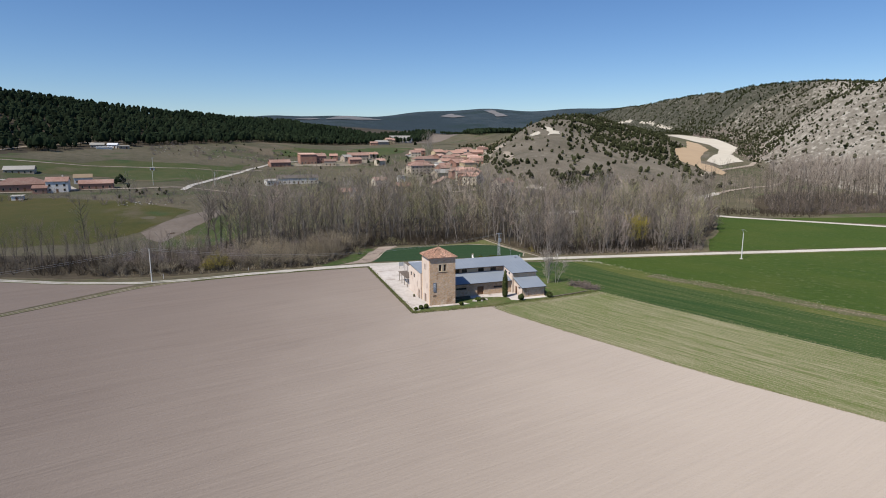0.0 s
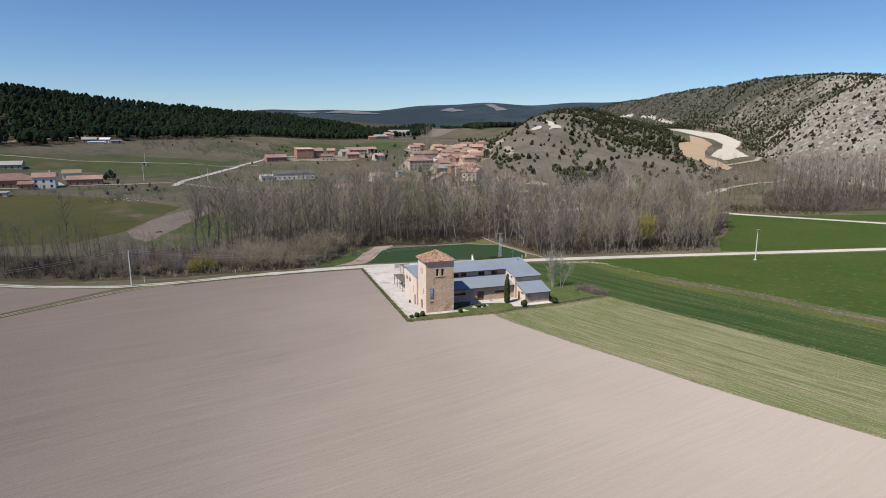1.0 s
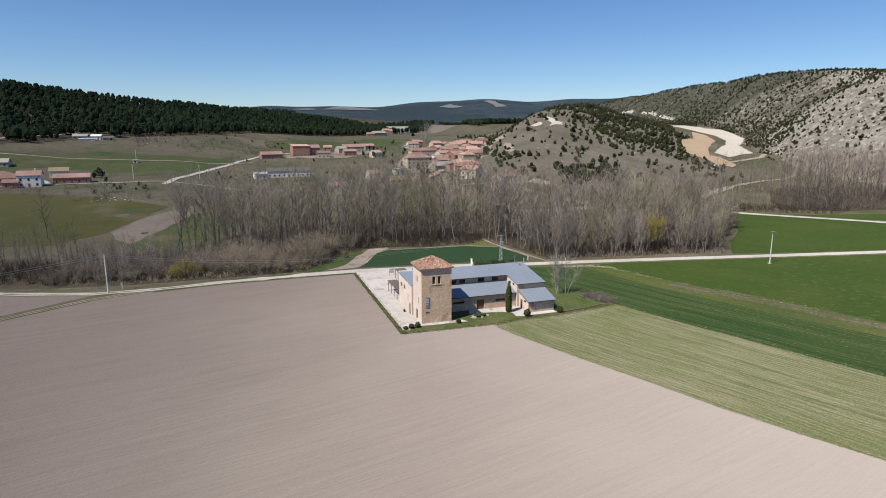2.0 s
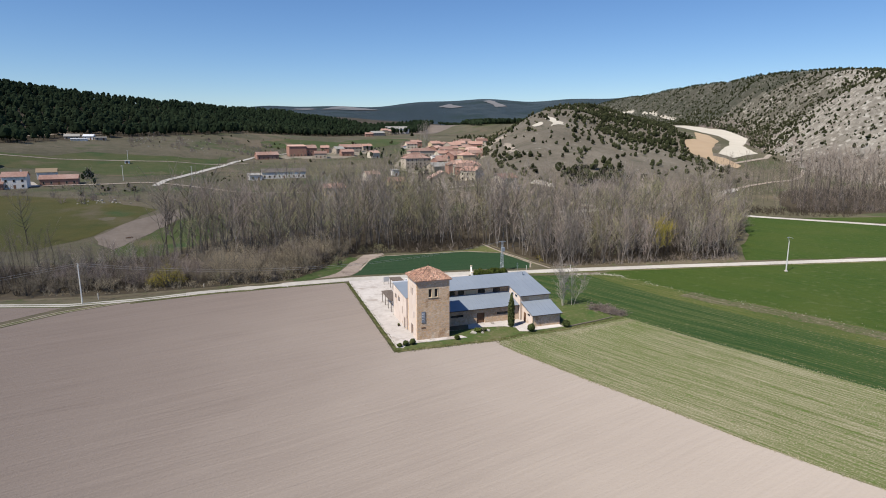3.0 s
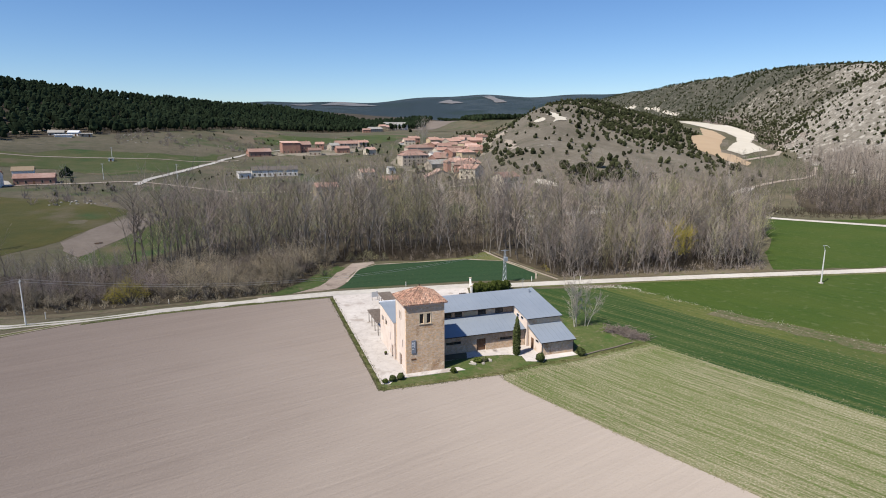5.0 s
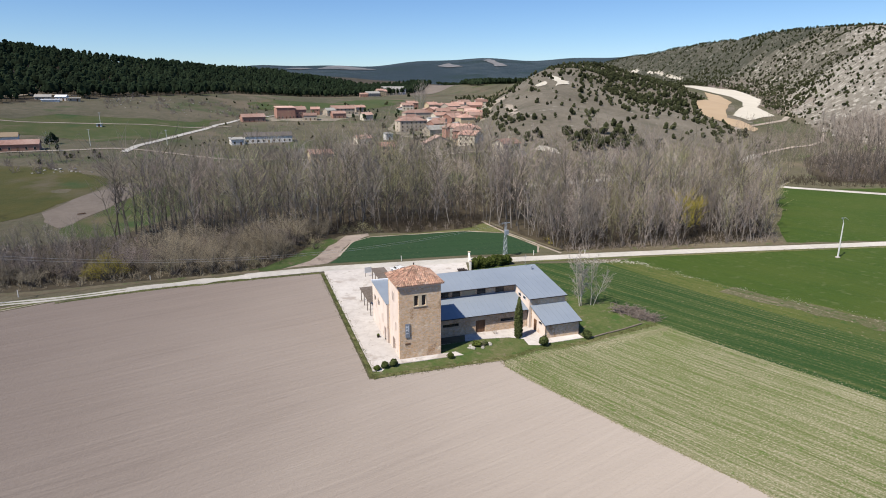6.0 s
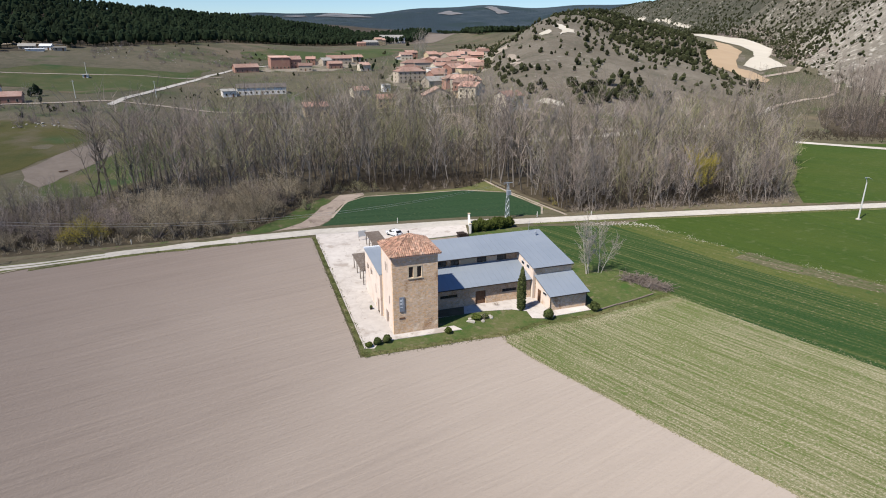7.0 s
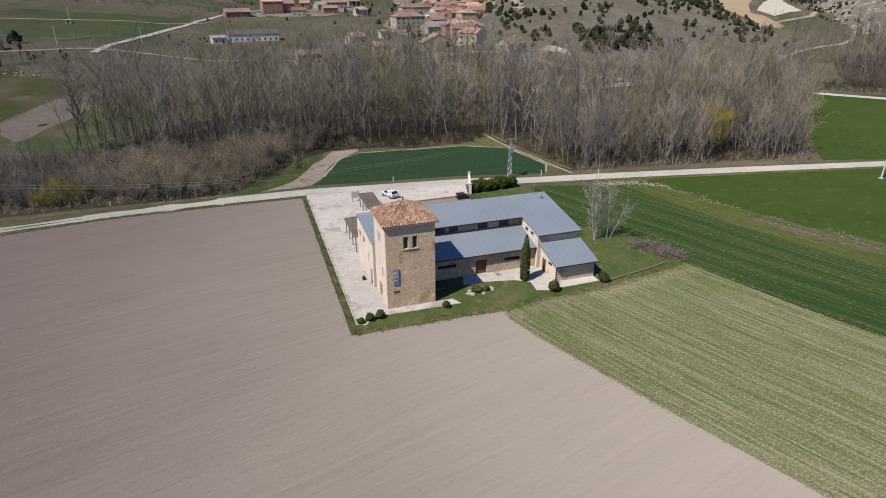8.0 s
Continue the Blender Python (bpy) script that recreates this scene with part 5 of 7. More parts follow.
def dome(seed, h, w, stems=24, twigs=44):
    """Rounded bare willow: stems fanning from the ground to a lumpy dome with a thick skin of fine twigs."""
    g = np.random.default_rng(seed)
    trunk, crown = Sticks(), Sticks()
    for i in range(stems):
        az, tilt = g.uniform(0, 6.28), math.acos(g.uniform(0.0, 1.0))
        out = np.array([math.cos(az), math.sin(az), 0])
        k = g.uniform(0.78, 0.98) * (1 + 0.2 * math.sin(3 * az + seed) * math.sin(tilt))
        end = out * math.sin(tilt) * w * k + np.array([0, 0, 0.25 * h + math.cos(tilt) * 0.72 * h * k])
        base = out * g.uniform(0, 0.5) - (0, 0, 0.2)
        mid = base + (end - base) * 0.5 + np.array([0, 0, 0.1 * h]) + g.normal(0, 0.25, 3)
        trunk.add(base, mid, 0.06, 0.035, 3)
        trunk.add(mid, end, 0.035, 0.012, 3)
        way = unit(end - (0, 0, 0.3 * h))
        for j in range(twigs):
            q = mid + (end - mid) * g.uniform(-0.2, 1.0) + g.normal(0, 0.3, 3)
            td = unit(way * 0.35 + g.normal(0, 0.8, 3) + (0, 0, 0.2))
            crown.add(q, q + td * g.uniform(0.3, 0.85) * (0.4 + 0.1 * h), g.uniform(0.013, 0.024), 0.0, 3)
    return trunk, crown


slim_sticks = [poplar(40 + i, 20.0, 0.09, 12, 9, 0.25, 0.2, stout=1.3) for i in range(5)]
thin_sticks = [poplar(45 + i, 20.0, 0.08, 13, 9, 0.22, 0.14, 0.0065, rise=1.1, stout=0.9) for i in range(5)]


def inside(poly, x, y):
    odd = np.zeros(np.shape(x), bool)
    n = len(poly)
    for i in range(n):
        (x0, y0), (x1, y1) = poly[i], poly[(i + 1) % n]
        with np.errstate(divide="ignore", invalid="ignore"):
            odd ^= ((y0 > y) != (y1 > y)) & (x < (x1 - x0) * (y - y0) / (y1 - y0 + 1e-12) + x0)
    return odd


def spread_points(poly, gap, seed, tries=30000):
    """Random places in a polygon, none nearer than gap to another."""
    g = np.random.default_rng(seed)
    xs, ys = [p[0] for p in poly], [p[1] for p in poly]
    x, y = g.uniform(min(xs), max(xs), tries), g.uniform(min(ys), max(ys), tries)
    keep = inside(poly, x, y)
    cells, out = {}, []
    for a, b in zip(x[keep], y[keep]):
        i, j = int(a // gap), int(b // gap)
        if all((a - c) ** 2 + (b - d) ** 2 >= gap * gap for m in (-1, 0, 1) for n in (-1, 0, 1) for c, d in cells.get((i + m, j + n), ())):
            cells.setdefault((i, j), []).append((a, b))
            out.append((a, b))
    return out


def joined(name, templates, places, mat, label, category):
    """Many copies of raw templates in one mesh; places: x, y, z, scale, turn, which."""
    vs, fs, at = [], [], 0
    arr = [(np.array(t.v), t.f) for t in templates]
    big = []
    for x, y, z, s, r, w in places:
        v, f = arr[w]
        c, q = math.cos(r), math.sin(r)
        vs.append(np.stack([(v[:, 0] * c - v[:, 1] * q) * s + x, (v[:, 0] * q + v[:, 1] * c) * s + y, v[:, 2] * s + z], 1))
        big += [tuple(i + at for i in p) for p in f]
        at += len(v)
    me = raw_mesh(name, np.concatenate(vs).tolist(), big, mat)
    return tagged(new(name, me), label, category, kind="stuff")


def tree_things(name, kinds, places, label, category, group):
    """Trees as things of their own, sharing the meshes of the kinds; kinds: (trunk mesh, crown mesh)."""
    first = {}
    for x, y, z, s, r, w in places:
        m = pose(x, y, z, 0, 0, math.degrees(r)) @ Matrix.Diagonal((s, s, s, 1))
        if w not in first:
            ob = new(name)
            tagged(ob, label, category, group)
            new("trunk", kinds[w][0]).parent = ob
            new("crown", kinds[w][1]).parent = ob
            first[w] = ob
            ob.matrix_basis = m
        else:
            ob = copy_thing(first[w], Matrix.Identity(4))
            ob.matrix_basis = m


tall_sticks = [poplar(20 + i, 22.0, 0.10, 20, 12, 0.23, 0.24, stout=1.25) for i in range(7)]
green_sticks = [poplar(50 + i, 20.0, 0.10, 22, 18, 0.26) for i in range(3)]
TALL = [(t.mesh("trunk", PALEBARK if i % 2 else BARK), c.mesh("crown", (TWIG, MAUVE, GREYTWIG)[i % 3])) for i, (t, c) in enumerate(tall_sticks)] + [(t.mesh("trunk", BARK), c.mesh("crown", BUDS)) for t, c in green_sticks]
pole_sticks = [poplar(150 + i, 15.5, 0.08, 24, 12, 0.2, 0.12, 0.0042, 2 + i % 2, 1.1) for i in range(5)]
POLES = [(t.mesh("trunk", PALEBARK if i % 2 else BARK), c.mesh("crown", (GREYTWIG, TWIG, MAUVE, GREYTWIG, BUDS)[i])) for i, (t, c) in enumerate(pole_sticks)]
WOOD_FRONT = [(-8, 84), (2, 87), (12, 90), (30, 87), (47, 88), (53, 80), (56, 64), (84, 57), (114, 53), (132, 66), (156, 82),
              (140, 94), (110, 86), (80, 88), (64, 102), (30, 110), (-10, 112), (-30, 116), (-52, 106), (-56, 92), (-40, 85), (-24, 83)]
WOOD_BACK = [(-52, 106), (-30, 116), (-10, 112), (30, 110), (64, 102), (80, 88), (110, 86), (140, 94), (160, 86), (190, 122), (150, 150), (100, 140), (60, 142), (20, 146), (-20, 138), (-44, 124)]
POLE_EDGE = [(57, 49), (85, 44.8), (116, 40.6), (133, 59), (158, 79), (150, 84), (130, 70), (112, 57), (84, 61), (56, 68)]
POLE_WEST = [(-84, 66), (-66, 62.5), (-50, 64), (-48, 82), (-60, 92), (-82, 84)]


def height_at(x, y):
    return (0.97 - 0.08 * float(step(120, 160, x))) * (1 + 0.13 * float(rough(x, y, 34, 1.5)))


def clumped(x, y):
    """True where the wood stands thick; thin gaps run between the clumps."""
    return rough(x, y, 26, 0.6) + 0.5 * rough(x, y, 11, 2.2) > -0.55


front = [p for p in spread_points(WOOD_FRONT, 3.1, 3) if clumped(*p)]
rng.shuffle(front)
front = front[:470]
places = []
for x, y in front:
    w = int(rng.integers(7)) if rng.uniform() > 0.3 else 7 + int(rng.integers(3))
    places.append((x, y, float(lie(x, y)), height_at(x, y) * rng.uniform(0.72, 1.12), rng.uniform(0, 6.28), w))
near = sorted(places, key=lambda p: p[1] + 0.25 * abs(p[0] - 20))
tree_things("poplar_tree", TALL, near[:270], "bare grey riverside poplar in the winter wood", "tree", "riverside trees")
back = [(x, y) for x, y in spread_points(WOOD_BACK, 3.9, 5) if clumped(x, y) and not (x > 72 and 92 < y and (int(x * 7) % 5 < 3 or abs(y - 141) < 8))]
rest = [(*p[:5], p[5] % 5) for p in near[270:]]
for x, y in back:
    rest.append((x, y, float(lie(x, y)), (1.16 - 0.55 * float(step(60, 95, x) * step(92, 110, y) * step(185, 150, x))) * height_at(x, y) * rng.uniform(0.7, 1.15), rng.uniform(0, 6.28), int(rng.integers(5))))
STRIP_EDGE = [(56.5, 48.2), (85, 43.6), (116, 38.6), (136, 59), (132, 60), (115, 46), (85, 49.5), (57, 54)]
road_scrub = [shrub(96 + i, 2.6, 1.7, 12, 9, 1.2) for i in range(3)]
WOOD_FOOT = [(4, 87), (13, 87.4), (26, 82.6), (46, 83), (51, 92), (40, 97), (4, 98), (-8, 92)]
ROAD_FOOT = [(57, 52), (85, 47.6), (116, 44.4), (130, 57), (116, 56), (85, 60), (58, 66)]
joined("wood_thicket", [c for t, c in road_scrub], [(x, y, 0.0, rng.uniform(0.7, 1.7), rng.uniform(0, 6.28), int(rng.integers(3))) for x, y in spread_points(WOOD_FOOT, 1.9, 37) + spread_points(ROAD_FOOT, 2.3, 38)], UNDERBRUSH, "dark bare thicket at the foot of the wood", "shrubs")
joined("roadside_scrub", [c for t, c in road_scrub], [(x, y, 0.0, rng.uniform(0.4, 1.1), rng.uniform(0, 6.28), int(rng.integers(3))) for x, y in spread_points(STRIP_EDGE, 1.8, 33) + spread_points([(-4, 84), (14, 87), (26, 82.5), (47, 82), (47, 90), (26, 92), (2, 92)], 4.0, 34)], TWIG,
       "low bare scrub along the edge of the wood", "shrubs")
joined("riverside_wood_trunks", [t for t, c in slim_sticks], rest, BARK, "grey trunks of the bare riverside wood", "trees")
joined("riverside_wood_crowns", [c for t, c in slim_sticks], [p for p in rest if p[5] < 4], TWIG, "grey-brown bare crowns of the riverside wood", "trees")
joined("riverside_wood_budding", [c for t, c in slim_sticks], [p for p in rest if p[5] == 4], BUDS, "greenish budding crowns in the riverside wood", "trees")

joined("wood_understory", [c for t, c in thin_sticks], [(x, y, float(lie(x, y)), rng.uniform(0.22, 0.45), rng.uniform(0, 6.28), int(rng.integers(5))) for x, y in spread_points(WOOD_FRONT, 7.0, 39)], TWIG, "thin bare understory of the riverside wood", "shrubs")

pole_places = [(x, y, float(lie(x, y)), rng.uniform(0.72, 1.1), rng.uniform(0, 6.28), int(rng.integers(5))) for x, y in spread_points(POLE_EDGE, 2.5, 31)[:200] if not (92 < x < 102 and y < 54)]
pole_places += [(x, y, 0.0, rng.uniform(0.35, 0.6), rng.uniform(0, 6.28), int(rng.integers(4))) for x, y in spread_points(POLE_WEST, 4.0, 32)[:60]]
tree_things("poplar_sapling", POLES, pole_places, "slim grey many-stemmed bare sapling by the road", "tree", "riverside saplings")

# shrubs along the wood's edge and under the trees
olive_sticks = [dome(66, 4.0, 3.4, 20, 40)]
tree_things("olive_shrub", [(t.mesh("trunk", BARK), c.mesh("crown", BUDS)) for t, c in olive_sticks], [(6.5, 86.4, 0.0, 0.8, 0.3, 0), (11.5, 86.2, 0.0, 0.95, 2.3, 0), (15.5, 85.6, 0.0, 0.7, 4.0, 0), (-4, 72.5, 0.0, 0.8, 1.0, 0), (-20, 61, 0.0, 0.7, 2.0, 0), (-38, 62, 0.0, 0.9, 5.0, 0)], "olive budding shrub at the edge of the wood", "shrub", "olive shrubs")
bush_sticks = [dome(70 + i, 6.4, 4.2, 26, 46) for i in range(4)]
BUSH = [(t.mesh("trunk", BARK), c.mesh("crown", MAUVE if i == 3 else WILLOW)) for i, (t, c) in enumerate(bush_sticks)]
EDGE = [(-84, 63), (-66, 60), (-44, 62.5), (-36, 59), (-28, 58), (-22, 58.5), (-17, 63), (-11, 74), (-6, 80), (0, 86), (-8, 92), (-28, 86), (-46, 86), (-60, 80), (-84, 78)]
edge = [(x, y, 0.0, rng.uniform(0.8, 1.45) * (1.0 if x > -46 else 0.8), rng.uniform(0, 6.28), int(rng.integers(4))) for x, y in spread_points(EDGE, 3.45, 8)
        if not (-58 < x < -46 and y < 66)]
edge += [(160, 82.5, 0.0, 1.3, 0.6, 3), (168, 91.5, 0.0, 1.5, 1.6, 0), (178, 104, 0.0, 1.2, 2.6, 3), (124, 50, 0.0, 0.8, 2.6, 0), (-9, 79, 0.0, 1.75, 0.3, 0), (-16, 76, 0.0, 1.6, 2.0, 1)]
edge = edge[-157:]
tree_things("willow_shrub", BUSH, edge, "rounded bare tan willow shrub by the stream", "shrub", "stream shrubs")
FARWOODS = [(234, 116), (246, 108), (275, 104), (360, 84), (390, 130), (350, 185), (300, 178), (272, 160), (250, 138)]
LEFTWOOD = [(-330, 160), (-160, 100), (-113, 75), (-88, 64), (-64, 62), (-50, 66), (-56, 82), (-78, 86), (-130, 104), (-330, 178)]
BIGTREES = [(-55.5, 105, 0.0, 1.02, 2.2, 0), (-52, 101, 0.0, 0.95, 0.4, 1), (-57.5, 108, 0.0, 0.86, 4.0, 1), (-48, 109, 0.0, 1.0, 5.2, 0)]
UNDER = [(-330, 158), (-160, 100), (-113, 75), (-88, 63), (-64, 60), (-40, 62), (-10, 70), (4, 87), (26, 88), (47, 87), (57, 52), (85, 48), (116, 44), (136, 61), (160, 84), (190, 122), (150, 146), (60, 140), (-20, 134), (-58, 100), (-80, 92), (-130, 106), (-330, 180)]
under_sticks = [shrub(90 + i, 3.4, 2.6, 10, 6, 1.8) for i in range(4)]
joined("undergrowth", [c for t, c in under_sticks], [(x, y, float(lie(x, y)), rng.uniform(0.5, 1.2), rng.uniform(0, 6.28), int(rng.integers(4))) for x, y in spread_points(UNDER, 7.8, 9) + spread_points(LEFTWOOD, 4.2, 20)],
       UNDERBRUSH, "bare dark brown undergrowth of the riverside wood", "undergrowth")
FOOT = [(-84, 60.5), (-66, 57), (-44, 57.5), (-34, 56.2), (-20, 56.8), (-12, 65), (-6, 75.5), (1, 84), (-6, 82), (-16, 68), (-26, 60), (-44, 61.5), (-66, 62)]
joined("bank_scrub", [c for t, c in road_scrub], [(x, y, 0.0, rng.uniform(0.35, 1.0), rng.uniform(0, 6.28), int(rng.integers(3))) for x, y in spread_points(FOOT, 1.9, 36)], WILLOW, "low tan brush at the foot of the willows", "shrubs")
WEST_EDGE = [(-104, 70), (-66, 60.5), (-47, 62), (-46, 88), (-66, 96), (-104, 86)]
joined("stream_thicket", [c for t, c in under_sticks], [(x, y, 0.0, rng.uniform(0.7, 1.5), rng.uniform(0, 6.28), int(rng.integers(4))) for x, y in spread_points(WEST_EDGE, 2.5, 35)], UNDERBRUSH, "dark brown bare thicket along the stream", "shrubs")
left_places = [(x, y, float(lie(x, y)), rng.uniform(0.24, 0.52) * (1.0 if x > -82 else 1.4), rng.uniform(0, 6.28), int(rng.integers(5))) for x, y in spread_points(LEFTWOOD, 3.5, 12)]
joined("stream_wood_trunks", [t for t, c in thin_sticks], left_places, BARK, "thin grey trunks along the stream", "trees")
joined("stream_wood_crowns", [c for t, c in thin_sticks], left_places, MAUVE, "low bare crowns along the stream", "trees")
big_sticks = [poplar(230 + i, 22.0, 0.13, 22, 15, 0.30, 0.28, 0.011, 1, 0.7, 1.5) for i in range(2)]
tree_things("riverside_tree", [(t.mesh("trunk", BARK), c.mesh("crown", TWIG)) for t, c in big_sticks], BIGTREES, "large dark leaning bare tree at the meadow edge", "tree", "meadow edge trees")
tree_things("bare_tree", [(big_sticks[0][0].mesh("trunk", BARK), big_sticks[0][1].mesh("crown", GREYTWIG))], [(-104, 136.4, float(lie(-104, 136.4)), 0.68, 1.0, 0)], "lone bare tree standing in the pasture", "tree", "")
tree_things("village_poplar", [(pole_sticks[1][0].mesh("trunk", PALETWIG), pole_sticks[1][1].mesh("crown", PALETWIG))], [(x, y, float(lie(x, y)), s, 0.0, 0) for x, y, s in ((170, 556, 1.75), (174, 560, 1.6), (165, 560, 1.45), (168, 552, 1.5))], "tall pale bare poplar behind the village roofs", "tree", "village poplars")
gold_sticks = [poplar(61, 10, 0.05, 36, 30, 0.3, 0.3), dome(62, 4.2, 2.6, 34, 26)]
GOLDS = [(t.mesh("trunk", BARK), c.mesh("crown", GOLD)) for t, c in gold_sticks]
tree_things("yellow_willow", GOLDS, [(95, 49.8, 0.0, 0.95, 0.5, 0), (98.5, 50.4, 0.0, 0.9, 2.0, 0), (96.5, 53, 0.0, 1.05, 4.0, 0), (-54.5, 61.6, 0.0, 1.05, 0, 1), (-51.0, 61.0, 0.0, 1.7, 1.0, 1), (-48.5, 63.0, 0.0, 0.9, 2.0, 1), (56.5, 56, 0.0, 0.35, 1.0, 1), (57.5, 60, 0.0, 0.4, 0.2, 1)], "yellow budding willow among grey trees", "tree", "yellow willows")
# poplar wood beyond the second road
far_places = [(x, y, float(lie(x, y)), rng.uniform(0.95, 1.4), rng.uniform(0, 6.28), int(rng.integers(5))) for x, y in spread_points(FARWOODS, 5.0, 14)]
joined("poplar_wood_thicket", [c for t, c in under_sticks], [(x, y, float(lie(x, y)), rng.uniform(0.8, 1.6), rng.uniform(0, 6.28), int(rng.integers(4))) for x, y in spread_points(FARWOODS, 4.6, 42)], MAUVE, "mauve-grey bare thicket under the poplar wood", "shrubs")
joined("bank_thicket", [c for t, c in road_scrub], [(x, y, float(lie(x, y)), rng.uniform(0.7, 1.8), rng.uniform(0, 6.28), int(rng.integers(3))) for x, y in spread_points([(196, 122), (212, 110), (236, 96), (258, 103), (240, 114), (222, 128), (206, 140)], 3.0, 40)], UNDERBRUSH, "dark bare thicket on the bank above the road", "shrubs")
far_places += [(x, y, float(lie(x, y)), rng.uniform(0.5, 0.95), rng.uniform(0, 6.28), int(rng.integers(5))) for x, y in spread_points([(198, 128), (212, 112), (236, 112), (252, 140), (300, 182), (330, 215), (270, 205), (225, 180)], 8.0, 16)]
joined("poplar_wood_trunks", [t for t, c in thin_sticks], far_places, BARK, "grey trunks of the far poplar wood", "trees")
joined("poplar_wood_crowns", [c for t, c in thin_sticks], far_places, TWIG, "bare pale brown crowns of the far poplar wood", "trees")
SIDE = [(150, 150), (195, 128), (215, 165), (180, 190), (130, 190), (60, 200), (20, 190), (60, 160), (100, 155)]
side_places = [(x, y, float(lie(x, y)), rng.uniform(0.35, 0.7), rng.uniform(0, 6.28), int(rng.integers(7))) for x, y in spread_points(SIDE, 8.0, 15)]
joined("meadow_trees", [c for t, c in thin_sticks], [(*p[:5], p[5] % 5) for p in side_places], TWIG, "scattered bare trees before the village", "trees")


# ---- evergreens ----
ICO_V, ICO_F = [], []
bm = bmesh.new()
bmesh.ops.create_icosphere(bm, subdivisions=2, radius=1)
bm.verts.index_update()
ICO_V = [tuple(v.co) for v in bm.verts]
ICO_F = [tuple(v.index for v in f.verts) for f in bm.faces]
bm.free()
bm = bmesh.new()
bmesh.ops.create_icosphere(bm, subdivisions=1, radius=1)
bm.verts.index_update()
SML_V = [tuple(v.co) for v in bm.verts]
SML_F = [tuple(v.index for v in f.verts) for f in bm.faces]
bm.free()


class Clumps(Sticks):
    def blob(self, c, rx, rz, g, ico, jag=0.28):
        k = len(self.v)
        v, f = ico
        for p in v:
            s = 1 + g.uniform(-jag, jag)
            self.v.append((c[0] + p[0] * rx * s, c[1] + p[1] * rx * s, c[2] + p[2] * rz * s))
        self.f += [tuple(k + i for i in t) for t in f]


def pine(seed, h):
    """Pine of the close forest: bare lower stem, a rounded uneven crown with a smaller top."""
    g = np.random.default_rng(seed)
    c = Clumps()
    c.add((0, 0, -0.5), (0, 0, h * 0.5), 0.16, 0.1, 3)
    c.blob((g.normal(0, 0.3), g.normal(0, 0.3), h * 0.52), h * g.uniform(0.2, 0.25), h * 0.3, g, (SML_V, SML_F), 0.4)
    c.blob((g.normal(0, 0.5), g.normal(0, 0.5), h * g.uniform(0.7, 0.78)), h * g.uniform(0.12, 0.18), h * 0.2, g, (SML_V, SML_F), 0.4)
    return c


def juniper(seed, h, n=2):
    g = np.random.default_rng(seed)
    c = Clumps()
    for k in range(n):
        u = k / n
        c.blob((g.normal(0, 0.16 * h), g.normal(0, 0.16 * h), h * (0.25 + 0.5 * u)), h * 0.34 * (1 - 0.5 * u), h * 0.3, g, (SML_V, SML_F), 0.3)
    return c


def stone_shape(seed):
    g = np.random.default_rng(seed)
    c = Clumps()
    c.blob((0, 0, 0.16), 0.5, 0.3, g, (SML_V, SML_F), 0.22)
    return c


STONE_KIT = [stone_shape(200 + i) for i in range(5)]
PINES = [pine(100 + i, 9.0) for i in range(7)]
JUNIPERS = [juniper(120 + i, 3.2) for i in range(7)]


def planted(n, x0, x1, y0, y1, seed, rule, lo, hi, kinds=7):
    g = np.random.default_rng(seed)
    x, y = g.uniform(x0, x1, n), g.uniform(y0, y1, n)
    keep = rule(x, y, g.uniform(0, 1, n))
    x, y = x[keep], y[keep]
    z = lie(x, y)
    return [(a, b, c, s, r, int(w)) for a, b, c, s, r, w in zip(x, y, z, g.uniform(lo, hi, len(x)), g.uniform(0, 6.28, len(x)), g.integers(0, kinds, len(x)))]


def in_pines(x, y, u):
    s = -(x + 140) * 0.78 + (y - 490) * 0.62 + 14 * rough(x, y, 120, 3.0)
    a = (x + 140) * 0.62 + (y - 490) * 0.78
    return (s > 0) & (s < 360) & (a > -260) & (a < 760 + 30 * rough(x, y, 150)) & (x > -520) & (np.hypot(x + 157, (y - 486) * 0.8) > 20)


joined("pine_forest", PINES, planted(22500, -520, 420, 430, 1500, 21, in_pines, 0.75, 1.55), PINE, "dark green pine forest covering the ridge", "forest")
joined("pine_wood", PINES, planted(1200, 430, 800, 1050, 1500, 22, lambda x, y, u: x > 430 + 0.12 * (y - 1050), 0.8, 1.3)
       + planted(2600, 120, 440, 900, 1430, 59, lambda x, y, u: inside([(140, 900), (225, 1115), (300, 1290), (420, 1420), (415, 1300), (345, 1120), (262, 970), (190, 905)], x, y), 1.0, 1.6)
       + planted(700, 380, 540, 925, 1150, 60, lambda x, y, u: inside([(385, 930), (430, 930), (530, 1000), (530, 1150), (430, 1150), (398, 1020)], x, y), 0.9, 1.5), PINE, "dark green pine wood beyond the village", "forest")


def tilled(x, y):
    return inside(PALE_LINE, x, y) | inside(TAN_LINE, x, y)


def on_hill(x, y, u):
    dx, dy = x - 290, y - 480
    al, pe = dx * 0.5 + dy * 0.86, dx * 0.86 - dy * 0.5
    dense = 0.24 + 1.0 * step(10, 70, pe) * step(-220, -80, al) + 0.12 * rough(x, y, 90) + 0.5 * step(0, 120, al) * step(-30, 20, pe)
    return (np.abs(pe) < 140) & (np.abs(al) < 330) & (u < dense) & (y > 195) & ~tilled(x, y)


